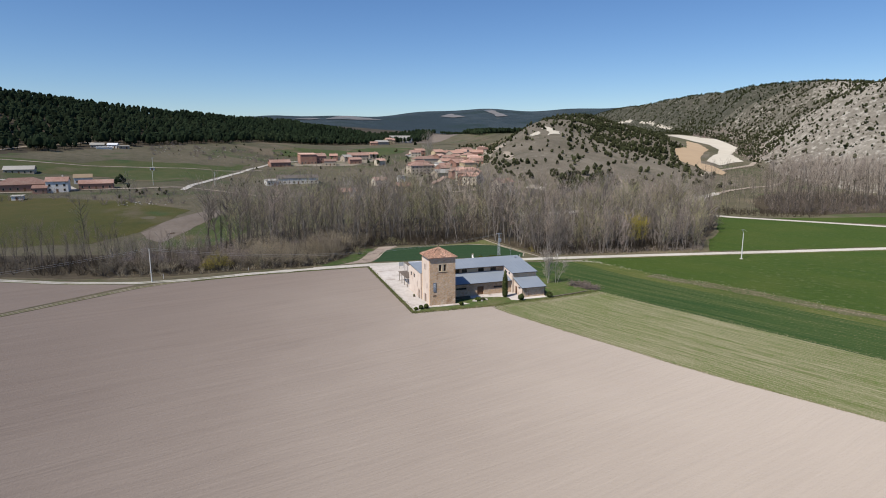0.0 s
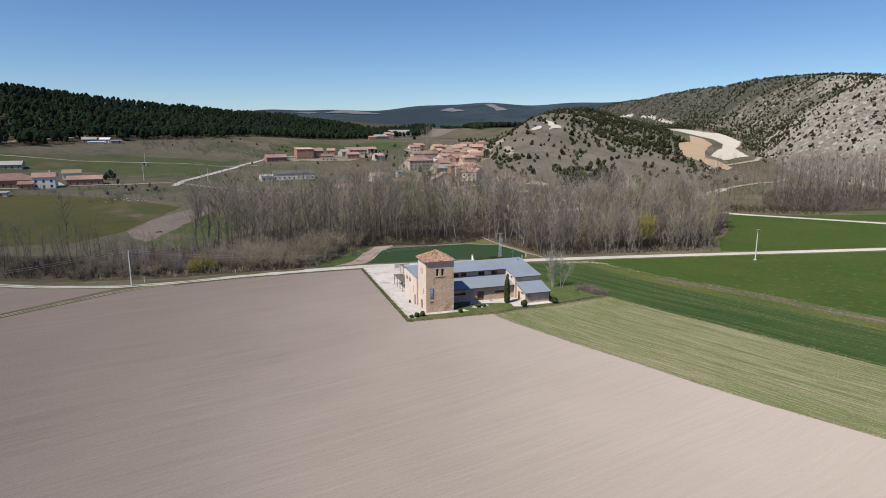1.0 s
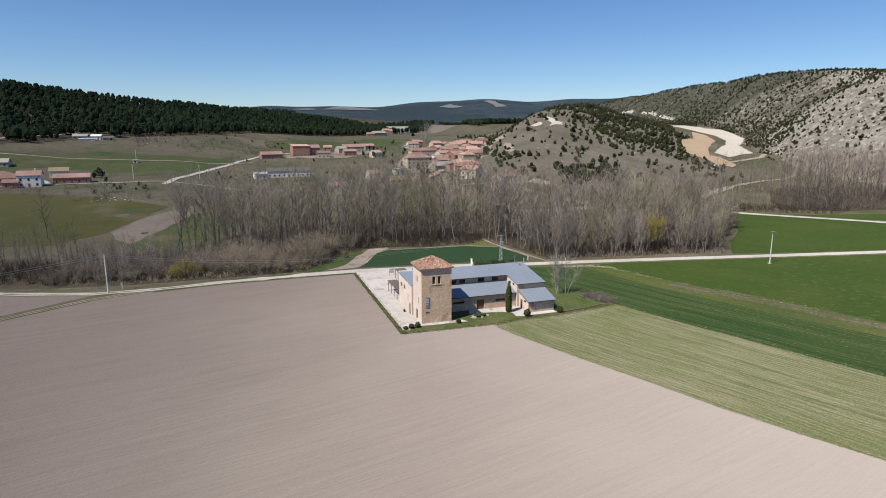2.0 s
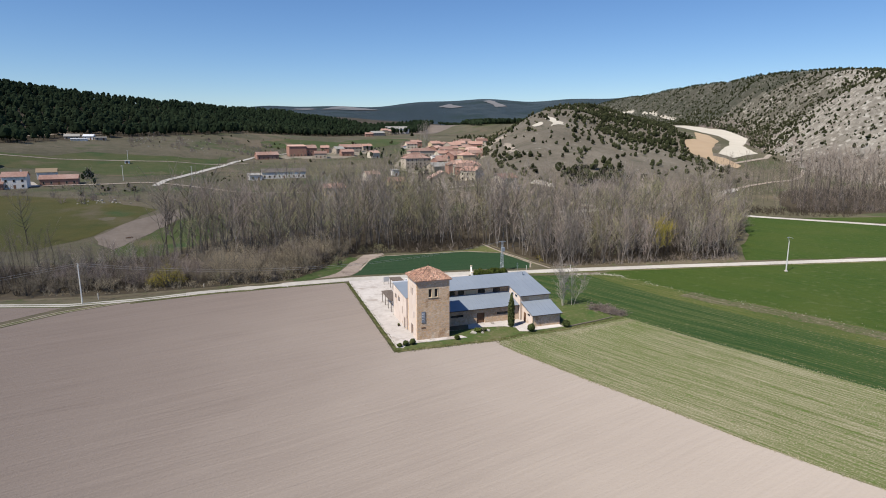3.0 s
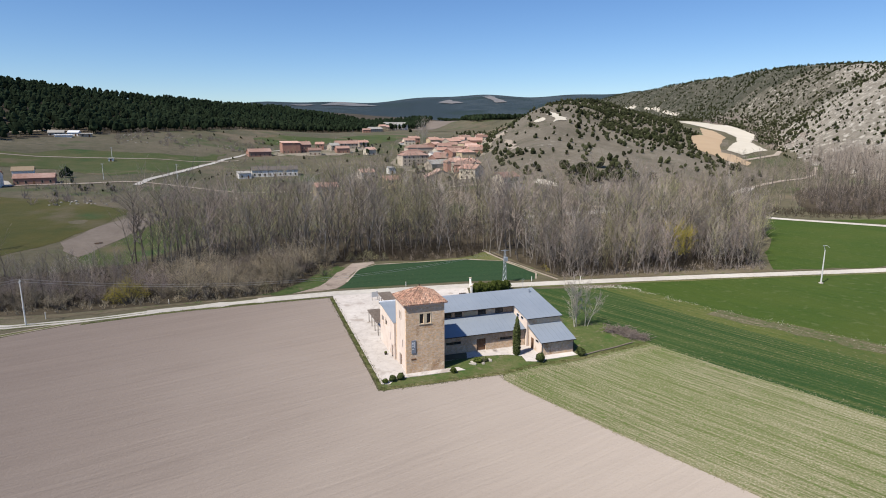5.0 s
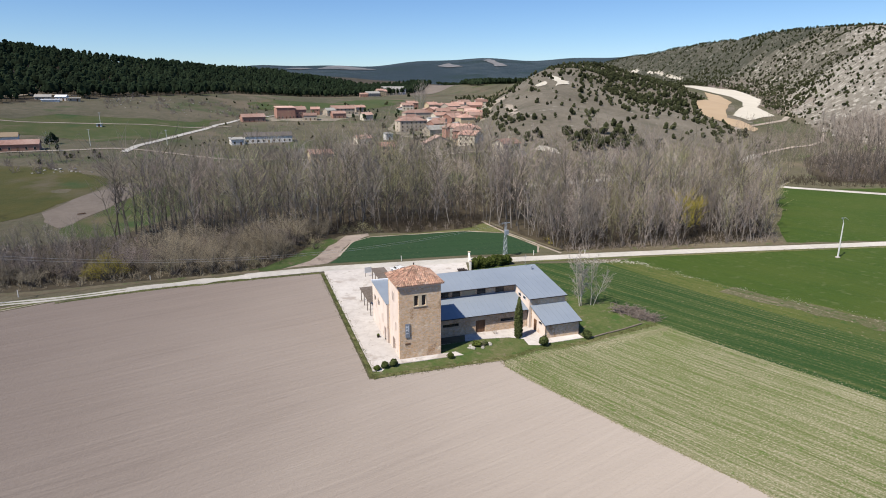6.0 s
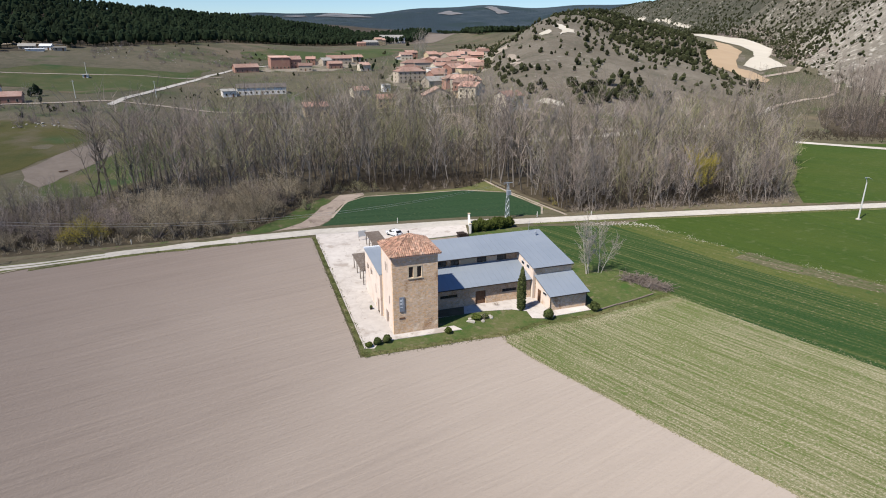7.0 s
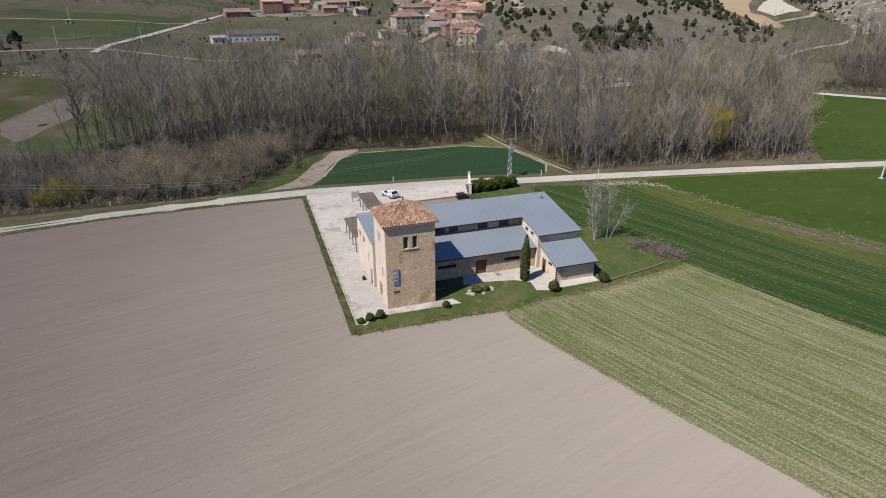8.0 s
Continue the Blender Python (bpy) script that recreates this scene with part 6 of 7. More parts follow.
joined("hill_junipers", JUNIPERS, planted(5200, 90, 520, 190, 800, 23, on_hill, 0.45, 1.85) + planted(3000, 220, 520, 330, 800, 55, lambda x, y, u: on_hill(x, y, u * 2.6) & ((x - 290) * 0.86 - (y - 480) * 0.5 > 0), 1.0, 2.1), JUNIPER, "dark junipers dotted over the bare hill", "shrubs")
BIG = ((156, 337), (139, 287), (143, 275), (141, 252), (148, 246), (129, 204), (137, 269), (164, 372), (136, 252), (121, 204))
joined("hill_foot_junipers", JUNIPERS, [(x, y, float(lie(x, y)) - 0.2, 1.9 + 0.4 * math.sin(x), x, i % 7) for i, (x, y) in enumerate(BIG)] + planted(34, 138, 188, 180, 208, 25, lambda x, y, u: u > 0, 1.4, 2.7), JUNIPER, "large dark junipers at the foot of the hill", "shrubs")


def on_scarp(x, y, u):
    s = scarp(x, y)
    rocky = step(520, 330, y) * 0.3
    band = 0.5 * rough(x + 0.5 * y, y, 150, 5.0) + 0.35 * rough(x, y, 55, 1.0)
    return (s > -12) & (s < 190) & (u < 0.95 - rocky + band + 0.4 * step(620, 950, y)) & ~tilled(x, y)


joined("scarp_junipers", JUNIPERS, planted(21000, 400, 1250, 200, 1750, 24, on_scarp, 0.45, 1.6) + planted(3000, 400, 720, 200, 560, 34, on_scarp, 0.35, 0.95) + planted(5200, 420, 900, 360, 1000, 35, lambda x, y, u: (scarp(x, y) > -14) & (scarp(x, y) < 48 + 16 * rough(x, y, 110)) & (y > 375) & ~tilled(x, y), 0.7, 1.7), JUNIPER, "junipers and oaks on the limestone scarp", "shrubs")
joined("village_pines", PINES, planted(14, 60, 130, 430, 520, 26, lambda x, y, u: u > 0, 0.4, 0.8)
       + planted(8, 140, 190, 330, 420, 27, lambda x, y, u: u > 0, 0.35, 0.6) + [(-117, 296, float(lie(-117, 296)) - 1.5, 1.0, 0, 2), (-115, 297, float(lie(-115, 297)) - 2.0, 0.9, 1, 4), (-119, 297, float(lie(-119, 297)) - 2.0, 0.85, 2, 5), (-108, 268, float(lie(-108, 268)), 0.5, 0, 3)],
       PINE, "dark pines standing among meadows and houses", "trees")


def in_meadows(x, y, u):
    return (u < 0.35 + 0.5 * rough(x, y, 60, 4.0))


joined("meadow_scrub", [c for t, c in under_sticks], [(*p[:5], p[5] % 4) for p in planted(150, -112, -50, 205, 262, 41, in_meadows, 0.5, 1.3) + planted(160, -140, 60, 500, 620, 42, in_meadows, 0.4, 1.0)
       + planted(150, 40, 180, 150, 260, 43, in_meadows, 0.5, 1.3) + planted(320, -40, 120, 345, 520, 44, in_meadows, 0.6, 1.7)], TWIG, "bare scrub scattered over the meadows", "shrubs")
joined("meadow_bushes", JUNIPERS, planted(60, -140, 60, 470, 640, 45, in_meadows, 0.3, 0.9) + planted(60, -30, 200, 330, 560, 46, in_meadows, 0.4, 1.1) + planted(40, 90, 170, 190, 300, 47, in_meadows, 0.4, 0.9), JUNIPER, "dark green bushes scattered over the meadows", "shrubs")

joined("meadow_rocks", STONE_KIT, [(*p[:5], p[5] % 5) for p in planted(240, -125, -10, 455, 535, 51, lambda x, y, u: u < 0.35 + 0.5 * rough(x, y, 40, 2.0), 0.3, 1.5) + planted(60, -105, -80, 205, 218, 52, in_meadows, 0.4, 1.5)], ROCK, "pale rocks scattered over the upper meadow", "rocks")
joined("meadow_brush", [c for t, c in road_scrub], [(*p[:5], p[5] % 3) for p in planted(210, -120, 0, 450, 540, 53, lambda x, y, u: u < 0.4 + 0.5 * rough(x, y, 45, 1.0), 0.8, 2.4) + planted(60, -112, -78, 205, 245, 54, in_meadows, 0.8, 2.0)], MAUVE, "thorn brush scattered over the upper meadow", "shrubs")
joined("scarp_thicket", [c for t, c in under_sticks], [(*p[:5], p[5] % 4) for p in planted(1500, 400, 720, 330, 720, 48, lambda x, y, u: (scarp(x, y) > -34) & (scarp(x, y) < 26 + 14 * rough(x, y, 90)) & (x > 0.72 * y + 168) & ~tilled(x, y), 0.8, 1.7)], MAUVE,
       "mauve-grey bare thicket at the foot of the scarp", "shrubs")

joined("village_trees", [c for t, c in thin_sticks], [(*p[:5], p[5] % 5) for p in planted(130, 0, 200, 290, 480, 49, lambda x, y, u: u < 0.42 + 0.4 * rough(x, y, 70, 1.0), 0.22, 0.48) + planted(60, -40, 60, 300, 335, 50, lambda x, y, u: u < 0.8, 0.25, 0.5)], BUDS,
       "budding garden trees between the village houses", "trees")
joined("meadow_budding_trees", [c for t, c in slim_sticks], [(*p[:5], p[5] % 5) for p in planted(170, -30, 105, 150, 250, 56, lambda x, y, u: u < 0.45 + 0.5 * rough(x, y, 50, 3.0), 0.45, 0.85)], BUDS, "greenish budding trees between wood and village", "trees")
tree_things("farm_tree", [POLES[0]], [(-101.5, 233, float(lie(-101.5, 233)), 0.85, 1.0, 0), (-99, 236, float(lie(-99, 236)), 0.6, 3.0, 0)], "bare grey tree beside the barns", "tree", "farm trees")
EVERGREENS = ((7, 524), (39, 508), (46, 497), (159, 842), (144, 611), (251, 1084), (232, 832), (144, 465), (164, 390), (160, 358), (148, 323), (220, 1049), (91, 578), (27, 498))
joined("garden_evergreens", JUNIPERS, [(x, y, float(lie(x, y)) - 0.3, 1.9 + 0.7 * math.sin(x * 3 + y), x, i % 7) for i, (x, y) in enumerate(EVERGREENS)], JUNIPER, "large dark evergreens in the village gardens", "trees")
joined("garden_trees", [c for t, c in thin_sticks], [(*p[:5], p[5] % 5) for p in planted(110, 5, 150, 345, 530, 61, lambda x, y, u: u < 0.5 + 0.4 * rough(x, y, 50, 6.0), 0.2, 0.45)], GREYTWIG, "bare grey garden trees in the village", "trees")
joined("farm_scrub", [c for t, c in under_sticks], [(*p[:5], p[5] % 4) for p in planted(70, -185, -78, 222, 262, 62, lambda x, y, u: u < 0.75 + 0.4 * rough(x, y, 40, 1.0), 0.7, 1.5)], MAUVE, "bare mauve scrub round the barns", "shrubs")
joined("farm_bushes", JUNIPERS, planted(12, -112, -80, 222, 262, 57, lambda x, y, u: u < 0.8, 0.4, 1.1) + planted(30, -60, 10, 300, 350, 58, lambda x, y, u: u < 0.8, 0.3, 0.8), JUNIPER, "dark bushes round the barns and sheds", "shrubs")


# ---- village ----
def rural_house(x, y, w, d, h, turn, wall_mat, label, roof="gable", roof_mat=VTILE, floors=2, chimney=True, category="house", group="village houses", sink=0.0):
    """A house at its middle: walls, tiled roof with eaves, windows with panes, a door and a chimney."""
    c, s = math.cos(radians(turn)), math.sin(radians(turn))
    zz = min(float(lie(x + c * a - s * b, y + s * a + c * b)) for a in (-w / 2, w / 2) for b in (-d / 2, d / 2)) - sink
    ob = thing("house" if category == "house" else category.replace(" ", "_"), x, y, zz, label, category, group, turn)
    rise = d * 0.24
    e = 0.45
    bm = bmesh.new()
    if roof == "gable":
        prism_x(bm, -w / 2, w / 2, [(-d / 2, -1.5), (d / 2, -1.5), (d / 2, h), (0, h + rise), (-d / 2, h)])
    else:
        box(bm, -w / 2, -d / 2, -1.5, w / 2, d / 2, h)
    part("wall", bm, wall_mat, ob)
    bm = bmesh.new()
    if roof == "gable":
        k = rise / (d / 2)
        for sgn in (-1, 1):
            lo = (sgn * (d / 2 + e), h - e * k + 0.16)
            hi = (0.0, h + rise + 0.16)
            pts = [(-w / 2 - e, lo[0], lo[1]), (w / 2 + e, lo[0], lo[1]), (w / 2 + e, hi[0], hi[1]), (-w / 2 - e, hi[0], hi[1])]
            slab(bm, pts if sgn < 0 else pts[::-1], 0.14)
    elif roof == "hip":
        r = max(w / 2 - d / 2, 0.2)
        a = [bm.verts.new(p) for p in ((-w / 2 - e, -d / 2 - e, h), (w / 2 + e, -d / 2 - e, h), (w / 2 + e, d / 2 + e, h), (-w / 2 - e, d / 2 + e, h))]
        b = [bm.verts.new(p) for p in ((-r, 0, h + rise), (r, 0, h + rise))]
        for f in ((a[0], a[1], b[1], b[0]), (a[1], a[2], b[1]), (a[2], a[3], b[0], b[1]), (a[3], a[0], b[0]), (a[3], a[2], a[1], a[0])):
            bm.faces.new(f)
    else:
        slab(bm, [(-w / 2 - e, -d / 2 - e, h + 0.1), (w / 2 + e, -d / 2 - e, h + 0.1), (w / 2 + e, d / 2 + e, h + 0.12 * d), (-w / 2 - e, d / 2 + e, h + 0.12 * d)], 0.15)
    part("roof", bm, roof_mat, ob)
    n = max(1, int(w / 3.2))
    for f in range(floors):
        for i in range(n):
            u = -w / 2 + w * (i + 0.5) / n
            z = 0.95 + f * 2.75
            if z + 1.3 > h:
                continue
            if f == 0 and i == n // 2:
                bm = bmesh.new()
                box(bm, u - 0.55, -d / 2 - 0.06, 0, u + 0.55, -d / 2 - 0.003, 2.1)
                part("door", bm, WOOD, ob)
                continue
            bm = bmesh.new()
            box(bm, u - 0.6, -d / 2 - 0.07, z - 0.08, u + 0.6, -d / 2 - 0.003, z + 1.3)
            wd = part("window", bm, DRESSED, ob)
            bm = bmesh.new()
            box(bm, u - 0.45, -d / 2 - 0.09, z, u + 0.45, -d / 2 - 0.072, z + 1.18)
            part("pane", bm, GLASS, wd)
    for f in range(floors):
        z = 0.95 + f * 2.75
        if z + 1.3 < h and d > 5:
            bm = bmesh.new()
            box(bm, -w / 2 - 0.07, -0.6, z - 0.08, -w / 2 - 0.003, 0.6, z + 1.3)
            wd = part("window", bm, DRESSED, ob)
            bm = bmesh.new()
            box(bm, -w / 2 - 0.09, -0.45, z, -w / 2 - 0.072, 0.45, z + 1.18)
            part("pane", bm, GLASS, wd)
    k = int(abs(x * 7 + y * 13))
    if floors > 1 and k % 3:
        # lean-to against one gable
        side = 1 if k % 2 else -1
        aw, ad, ah = 2.6 + k % 4 * 0.7, d * (0.55 + 0.1 * (k % 4)), h * 0.5
        lo, hi = sorted((side * (w / 2 + 0.004), side * (w / 2 + aw)))
        bm = bmesh.new()
        box(bm, lo, -ad / 2, -1.5, hi, ad / 2, ah)
        an = part("annex", bm, VWALLS[k % 5], ob)
        bm = bmesh.new()
        zi, zo = ah + 1.1, ah + 0.08
        slab(bm, [(lo - (0.3 if side < 0 else 0), -ad / 2 - 0.3, zo if side < 0 else zi), (hi + (0.3 if side > 0 else 0), -ad / 2 - 0.3, zi if side < 0 else zo),
                  (hi + (0.3 if side > 0 else 0), ad / 2 + 0.3, zi if side < 0 else zo), (lo - (0.3 if side < 0 else 0), ad / 2 + 0.3, zo if side < 0 else zi)], 0.14)
        part("annex_roof", bm, VTILE if k % 7 else GREYROOF, an)
    if chimney:
        bm = bmesh.new()
        box(bm, w * 0.2, 0.3, h, w * 0.2 + 0.7, 1.0, h + rise + 1.1, 0.04)
        part("chimney", bm, wall_mat, ob)
    return ob


OCHRE, VSTONE, VWHITE, VBRICK, VCREAM = VWALLS
rural_house(20, 477, 16, 12, 9.5, 8, VBRICK, "red brick hall with a shallow roof at the village edge", "shed", VTILE, 1, False)
rural_house(33, 481, 10, 11, 7.5, 8, VBRICK, "tall red brick house with a tiled roof")
rural_house(-8, 457, 19, 10, 4.2, 12, VBRICK, "low brick barn with a brown tiled roof", floors=1)
rural_house(76, 508, 22, 11, 5.5, 5, VSTONE, "long stone house with a pinkish tiled roof")
rural_house(50, 503, 8, 8, 5.5, -10, VBRICK, "small brick house under a tiled roof")
rural_house(62, 496, 9, 9, 5, 20, VSTONE, "small grey stone house", roof_mat=GREYROOF)
rural_house(-2, 337, 30, 9, 4.6, 2, VWHITE, "long whitewashed farm shed with a grey roof", roof_mat=DARKROOF, floors=1, chimney=False)
rural_house(-22, 330, 8, 8, 3.6, 10, VWHITE, "small white concrete shed", "shed", GREYROOF, 1, False)
rural_house(245, 985, 42, 20, 9, 5, VWHITE, "large white industrial barn above the village", roof_mat=GREYROOF, floors=1, chimney=False)
rural_house(205, 900, 16, 12, 7, 5, OCHRE, "ochre farm building above the village")
rural_house(178, 846, 22, 12, 5, 15, VSTONE, "grey stone farm range with a grey roof", roof_mat=GREYROOF)
rural_house(192, 855, 10, 10, 9, 5, OCHRE, "tall ochre house with a tiled roof")
rural_house(160, 820, 12, 8, 4, -5, VBRICK, "low brick shed with a tiled roof", floors=1)
rural_house(150, 544, 12, 10, 5, 0, VCREAM, "cream house with a red tiled roof")
rural_house(166, 508, 11, 10, 8.5, 10, OCHRE, "tall ochre village house")
rural_house(178, 484, 16, 11, 8, 25, VSTONE, "stone village house with a broad tiled roof")
rural_house(190, 498, 12, 10, 8, -15, VCREAM, "cream village house behind the church lane")
rural_house(203, 517, 13, 10, 8, 10, VSTONE, "stone village house on the rise")
rural_house(170, 423, 11, 10, 8, 15, OCHRE, "square ochre house with a hipped roof", "hip")
rural_house(186, 438, 11, 10, 7, -20, VBRICK, "brick village house with a red roof")
rural_house(242, 566, 7, 6, 4.5, 0, VWHITE, "small white house on the hillside", floors=1)
rural_house(130, 436, 25, 11, 8, 4, VSTONE, "long three-storey stone house with a tiled roof", "hip", floors=2)
rural_house(106, 371, 22, 12, 8.5, 6, VSTONE, "large stone house with rows of windows and a hipped roof", "hip", floors=3)
rural_house(117, 408, 16, 10, 7, 4, VSTONE, "stone house with a pink tiled roof", "hip")
rural_house(128.7, 384, 9, 8, 7, 10, VWHITE, "white rendered house in the village", "shed", GREYROOF, 1, False)
rural_house(140, 371, 15, 12, 7.5, 28, VBRICK, "red roofed village house with a gable")
rural_house(150, 395, 13, 10, 7.5, -25, VCREAM, "cream village house with a red roof")
rural_house(132, 322, 11, 10, 8.5, 4, OCHRE, "tall ochre house with a flat-pitched roof", "hip")
rural_house(109, 263, 14, 9, 7.5, -55, VCREAM, "long cream house with a bright red roof")
rural_house(104, 247, 12, 9, 7.0, -55, VBRICK, "red roofed house stepping down the lane")
rural_house(101, 231, 11, 9, 6.5, -55, VCREAM, "cream house with a red roof above the wood")
rural_house(110, 287, 11, 11, 6.5, 85, VBRICK, "brick gabled house with a red roof")
rural_house(147, 338, 14, 9, 6.5, -52, VBRICK, "brick house stepping down the lane")
rural_house(114, 325, 22, 11, 5, 12, VSTONE, "broad stone barn with a pale gabled roof", roof_mat=GREYROOF, floors=1)
rural_house(98, 177, 10.5, 8, 8.5, 20, VCREAM, "pale rendered house with a red roof behind the trees", floors=3)
rural_house(87, 246, 12, 17, 4.5, 82, VSTONE, "broad gabled stone barn among the trees", floors=1, chimney=False)
rural_house(56, 310, 10, 8, 4.5, 10, VCREAM, "small cream house with a brown roof", floors=1)
rural_house(77, 326, 5, 5, 4.5, 10, VWHITE, "tiny white hut behind the riverside wood", "shed", GREYROOF, 1, False)
rural_house(20, 245, 12, 8, 5, 5, OCHRE, "ochre farmhouse behind the riverside trees", floors=1)
rural_house(155, 470, 12, 9, 7, 40, VBRICK, "red brick house in the village")
rural_house(212, 490, 12, 9, 7, -10, VCREAM, "cream house at the foot of the hill")
rural_house(120, 350, 12, 9, 6.5, 20, VBRICK, "red roofed house on the lower lane")
rural_house(126, 362, 10, 8, 7, -35, VCREAM, "cream gabled house on the lower lane")
rural_house(152, 352, 12, 9, 6.5, -48, VSTONE, "stone house stepping up the lane")
rural_house(158, 376, 11, 9, 7, -30, VBRICK, "brick house on the upper lane")
rural_house(142, 410, 12, 9, 7, 12, VCREAM, "cream house with a pinkish roof")
rural_house(155, 440, 12, 10, 7.5, -12, VSTONE, "stone house in the middle of the village")
rural_house(167, 452, 12, 9, 7, 30, OCHRE, "ochre house in the middle of the village")
rural_house(193, 462, 12, 9, 7, -25, VBRICK, "brick house below the hill")
rural_house(178, 520, 13, 9, 6.5, 8, VSTONE, "stone house at the back of the village")
rural_house(160, 560, 12, 9, 6, 0, VBRICK, "brick house at the back of the village")
rural_house(95, 520, 10, 8, 5, 10, VSTONE, "stone cottage on the meadow edge", floors=1)
rural_house(40, 458, 11, 8, 4.5, -8, VSTONE, "stone outbuilding with a tiled roof", floors=1)
rural_house(66, 470, 12, 8, 4.5, 6, VBRICK, "brick outbuilding with a tiled roof", floors=1)
rural_house(88, 452, 9, 8, 5, 15, VCREAM, "cream cottage on the meadow edge", floors=1)
rural_house(60, 255, 10, 8, 5.5, -5, OCHRE, "ochre house behind the riverside wood", floors=2)
rural_house(110, 255, 9, 8, 6, 15, VSTONE, "stone house behind the riverside wood", floors=2)
rural_house(-165, 276, 27, 15, 4.0, 12, VBRICK, "wide low barn with a red hipped roof", "hip", floors=1, chimney=False, category="barn", group="farm buildings")
rural_house(-144, 266, 11, 9, 6.5, 5, VWHITE, "two-storey farmhouse with white balconies", floors=2, group="farm buildings")
rural_house(-152, 262, 7, 6, 3.2, 5, VBRICK, "low tiled outbuilding beside the farmhouse", floors=1, chimney=False, category="barn", group="farm buildings")
rural_house(-126, 275, 18, 8, 3.6, 6, VBRICK, "long low barn with a brown tiled roof", floors=1, chimney=False, category="barn", group="farm buildings")
rural_house(-139, 303, 10, 8, 4.2, 10, VWHITE, "pale shed with a tan roof", roof_mat=TANFIELD, floors=1, chimney=False, category="barn", group="farm buildings")
rural_house(-182, 333, 17, 9, 3.2, 5, VSTONE, "low grey livestock shed", roof_mat=GREYROOF, floors=1, chimney=False, category="barn", group="farm buildings")
rural_house(-156, 237, 5, 4, 2.6, 0, VWHITE, "tiny white hut in the pasture", "shed", GREYROOF, 1, False, category="hut", group="farm buildings", sink=0.3)
rural_house(-164, 481, 11, 7, 3.0, 5, VSTONE, "grey stone sheepfold below the pines", roof_mat=GREYROOF, floors=1, chimney=False, category="barn", group="farm buildings")
rural_house(-152, 484, 8, 6, 3.2, -8, VWHITE, "pale shed below the pines", roof_mat=FLASH, floors=1, chimney=False, category="barn", group="farm buildings")
rural_house(-143, 481, 9, 5, 2.6, 14, VSTONE, "low grey lean-to below the pines", "shed", GREYROOF, 1, False, category="barn", group="farm buildings")
rural_house(-157, 471, 12, 4, 2.0, 3, VWHITE, "long low pale pen beside the sheepfold", "shed", FLASH, 1, False, category="barn", group="farm buildings")
rural_house(-107, 372, 3, 3, 2.4, 0, VWHITE, "white pump hut in the pasture", "shed", GREYROOF, 1, False, category="hut", group="farm buildings", sink=0.2)


# ---- round the house ----
def leafy(name, x, y, h, r, mat, label, category, shape="ball", n=700, group=""):
    """A clipped evergreen: stem and a crown of many small leaf clumps."""
    g = np.random.default_rng(int(abs(x * 31 + y * 17)) + n)
    ob = thing(name, x, y, 0.04, label, category, group)
    bm = bmesh.new()
    tube(bm, (0, 0, -0.1), (0, 0, h * 0.5), 0.07, 0.05, 6)
    part("stem", bm, BARK, ob)
    c = Clumps()
    lump = g.uniform(0, 6.28, 6)
    for i in range(n):
        d = unit(g.normal(0, 1, 3))
        if shape == "ball":
            k = 0.9 + 0.16 * math.sin(4 * d[0] + lump[0]) * math.sin(4 * d[2] + lump[1]) + 0.1 * math.sin(6 * d[1] + lump[2])
            p = d * (r * g.uniform(0.74, 1.0) * k, r * g.uniform(0.74, 1.0) * k, h / 2 * g.uniform(0.75, 1.0) * k) + (0, 0, h / 2)
            s = r * 0.16
        else:
            u = g.uniform(0, 1) ** 0.8
            w = r * (0.55 + 0.5 * math.sin(math.pi * min(1.0, 0.25 + u * 0.8))) * (1 - 0.85 * max(0.0, u - 0.72) / 0.28)
            az = g.uniform(0, 6.28)
            p = np.array([math.cos(az) * w * g.uniform(0.75, 1), math.sin(az) * w * g.uniform(0.75, 1), 0.1 + u * h * 0.97])
            s = 0.17
        k = len(c.v)
        a, b = unit(g.normal(0, 1, 3)), unit(g.normal(0, 1, 3) + (0, 0, 0.8))
        q = unit(d + g.normal(0, 0.5, 3))
        for v in (p + a * s, p - a * s * 0.5 + b * s, p - b * s * 0.8, p + q * s):
            c.v.append(tuple(v))
        c.f += [(k, k + 1, k + 2), (k, k + 3, k + 1), (k + 1, k + 3, k + 2), (k + 2, k + 3, k)]
    if shape == "ball":
        c.blob((0, 0, h / 2), r * 0.8, h * 0.42, g, (ICO_V, ICO_F), 0.1)
    else:
        for u in np.linspace(0.08, 0.85, 7):
            c.blob((0, 0, u * h), r * (0.82 if u < 0.7 else 0.5), h * 0.12, g, (ICO_V, ICO_F), 0.12)
    new("crown", c.mesh("crown", mat)).parent = ob
    return ob


leafy("cypress", 21.1, 1.9, 7.3, 0.68, CYPRESS, "tall narrow dark green cypress by the apron", "tree", "column", 1500)
leafy("round_bush", 23.6, -2.5, 1.7, 0.85, CYPRESS, "clipped round evergreen bush beside the annex", "shrub", group="clipped bushes")
leafy("round_bush", 31.9, -2.3, 1.6, 0.8, CYPRESS, "clipped round evergreen bush at the annex corner", "shrub", group="clipped bushes")
leafy("round_bush", -2.9, -2.1, 1.05, 0.65, CYPRESS, "low clipped bush before the tower", "shrub", group="clipped bushes")
leafy("round_bush", -1.5, -1.9, 1.2, 0.65, CYPRESS, "low clipped bush before the tower", "shrub", group="clipped bushes")
leafy("round_bush", 7.6, -2.1, 1.0, 0.55, HEDGE, "small loose green shrub at the paving corner", "shrub", group="clipped bushes")
leafy("round_bush", -4.2, -2.4, 0.7, 0.55, HEDGE, "small grey-green plant at the yard corner", "shrub", group="clipped bushes")
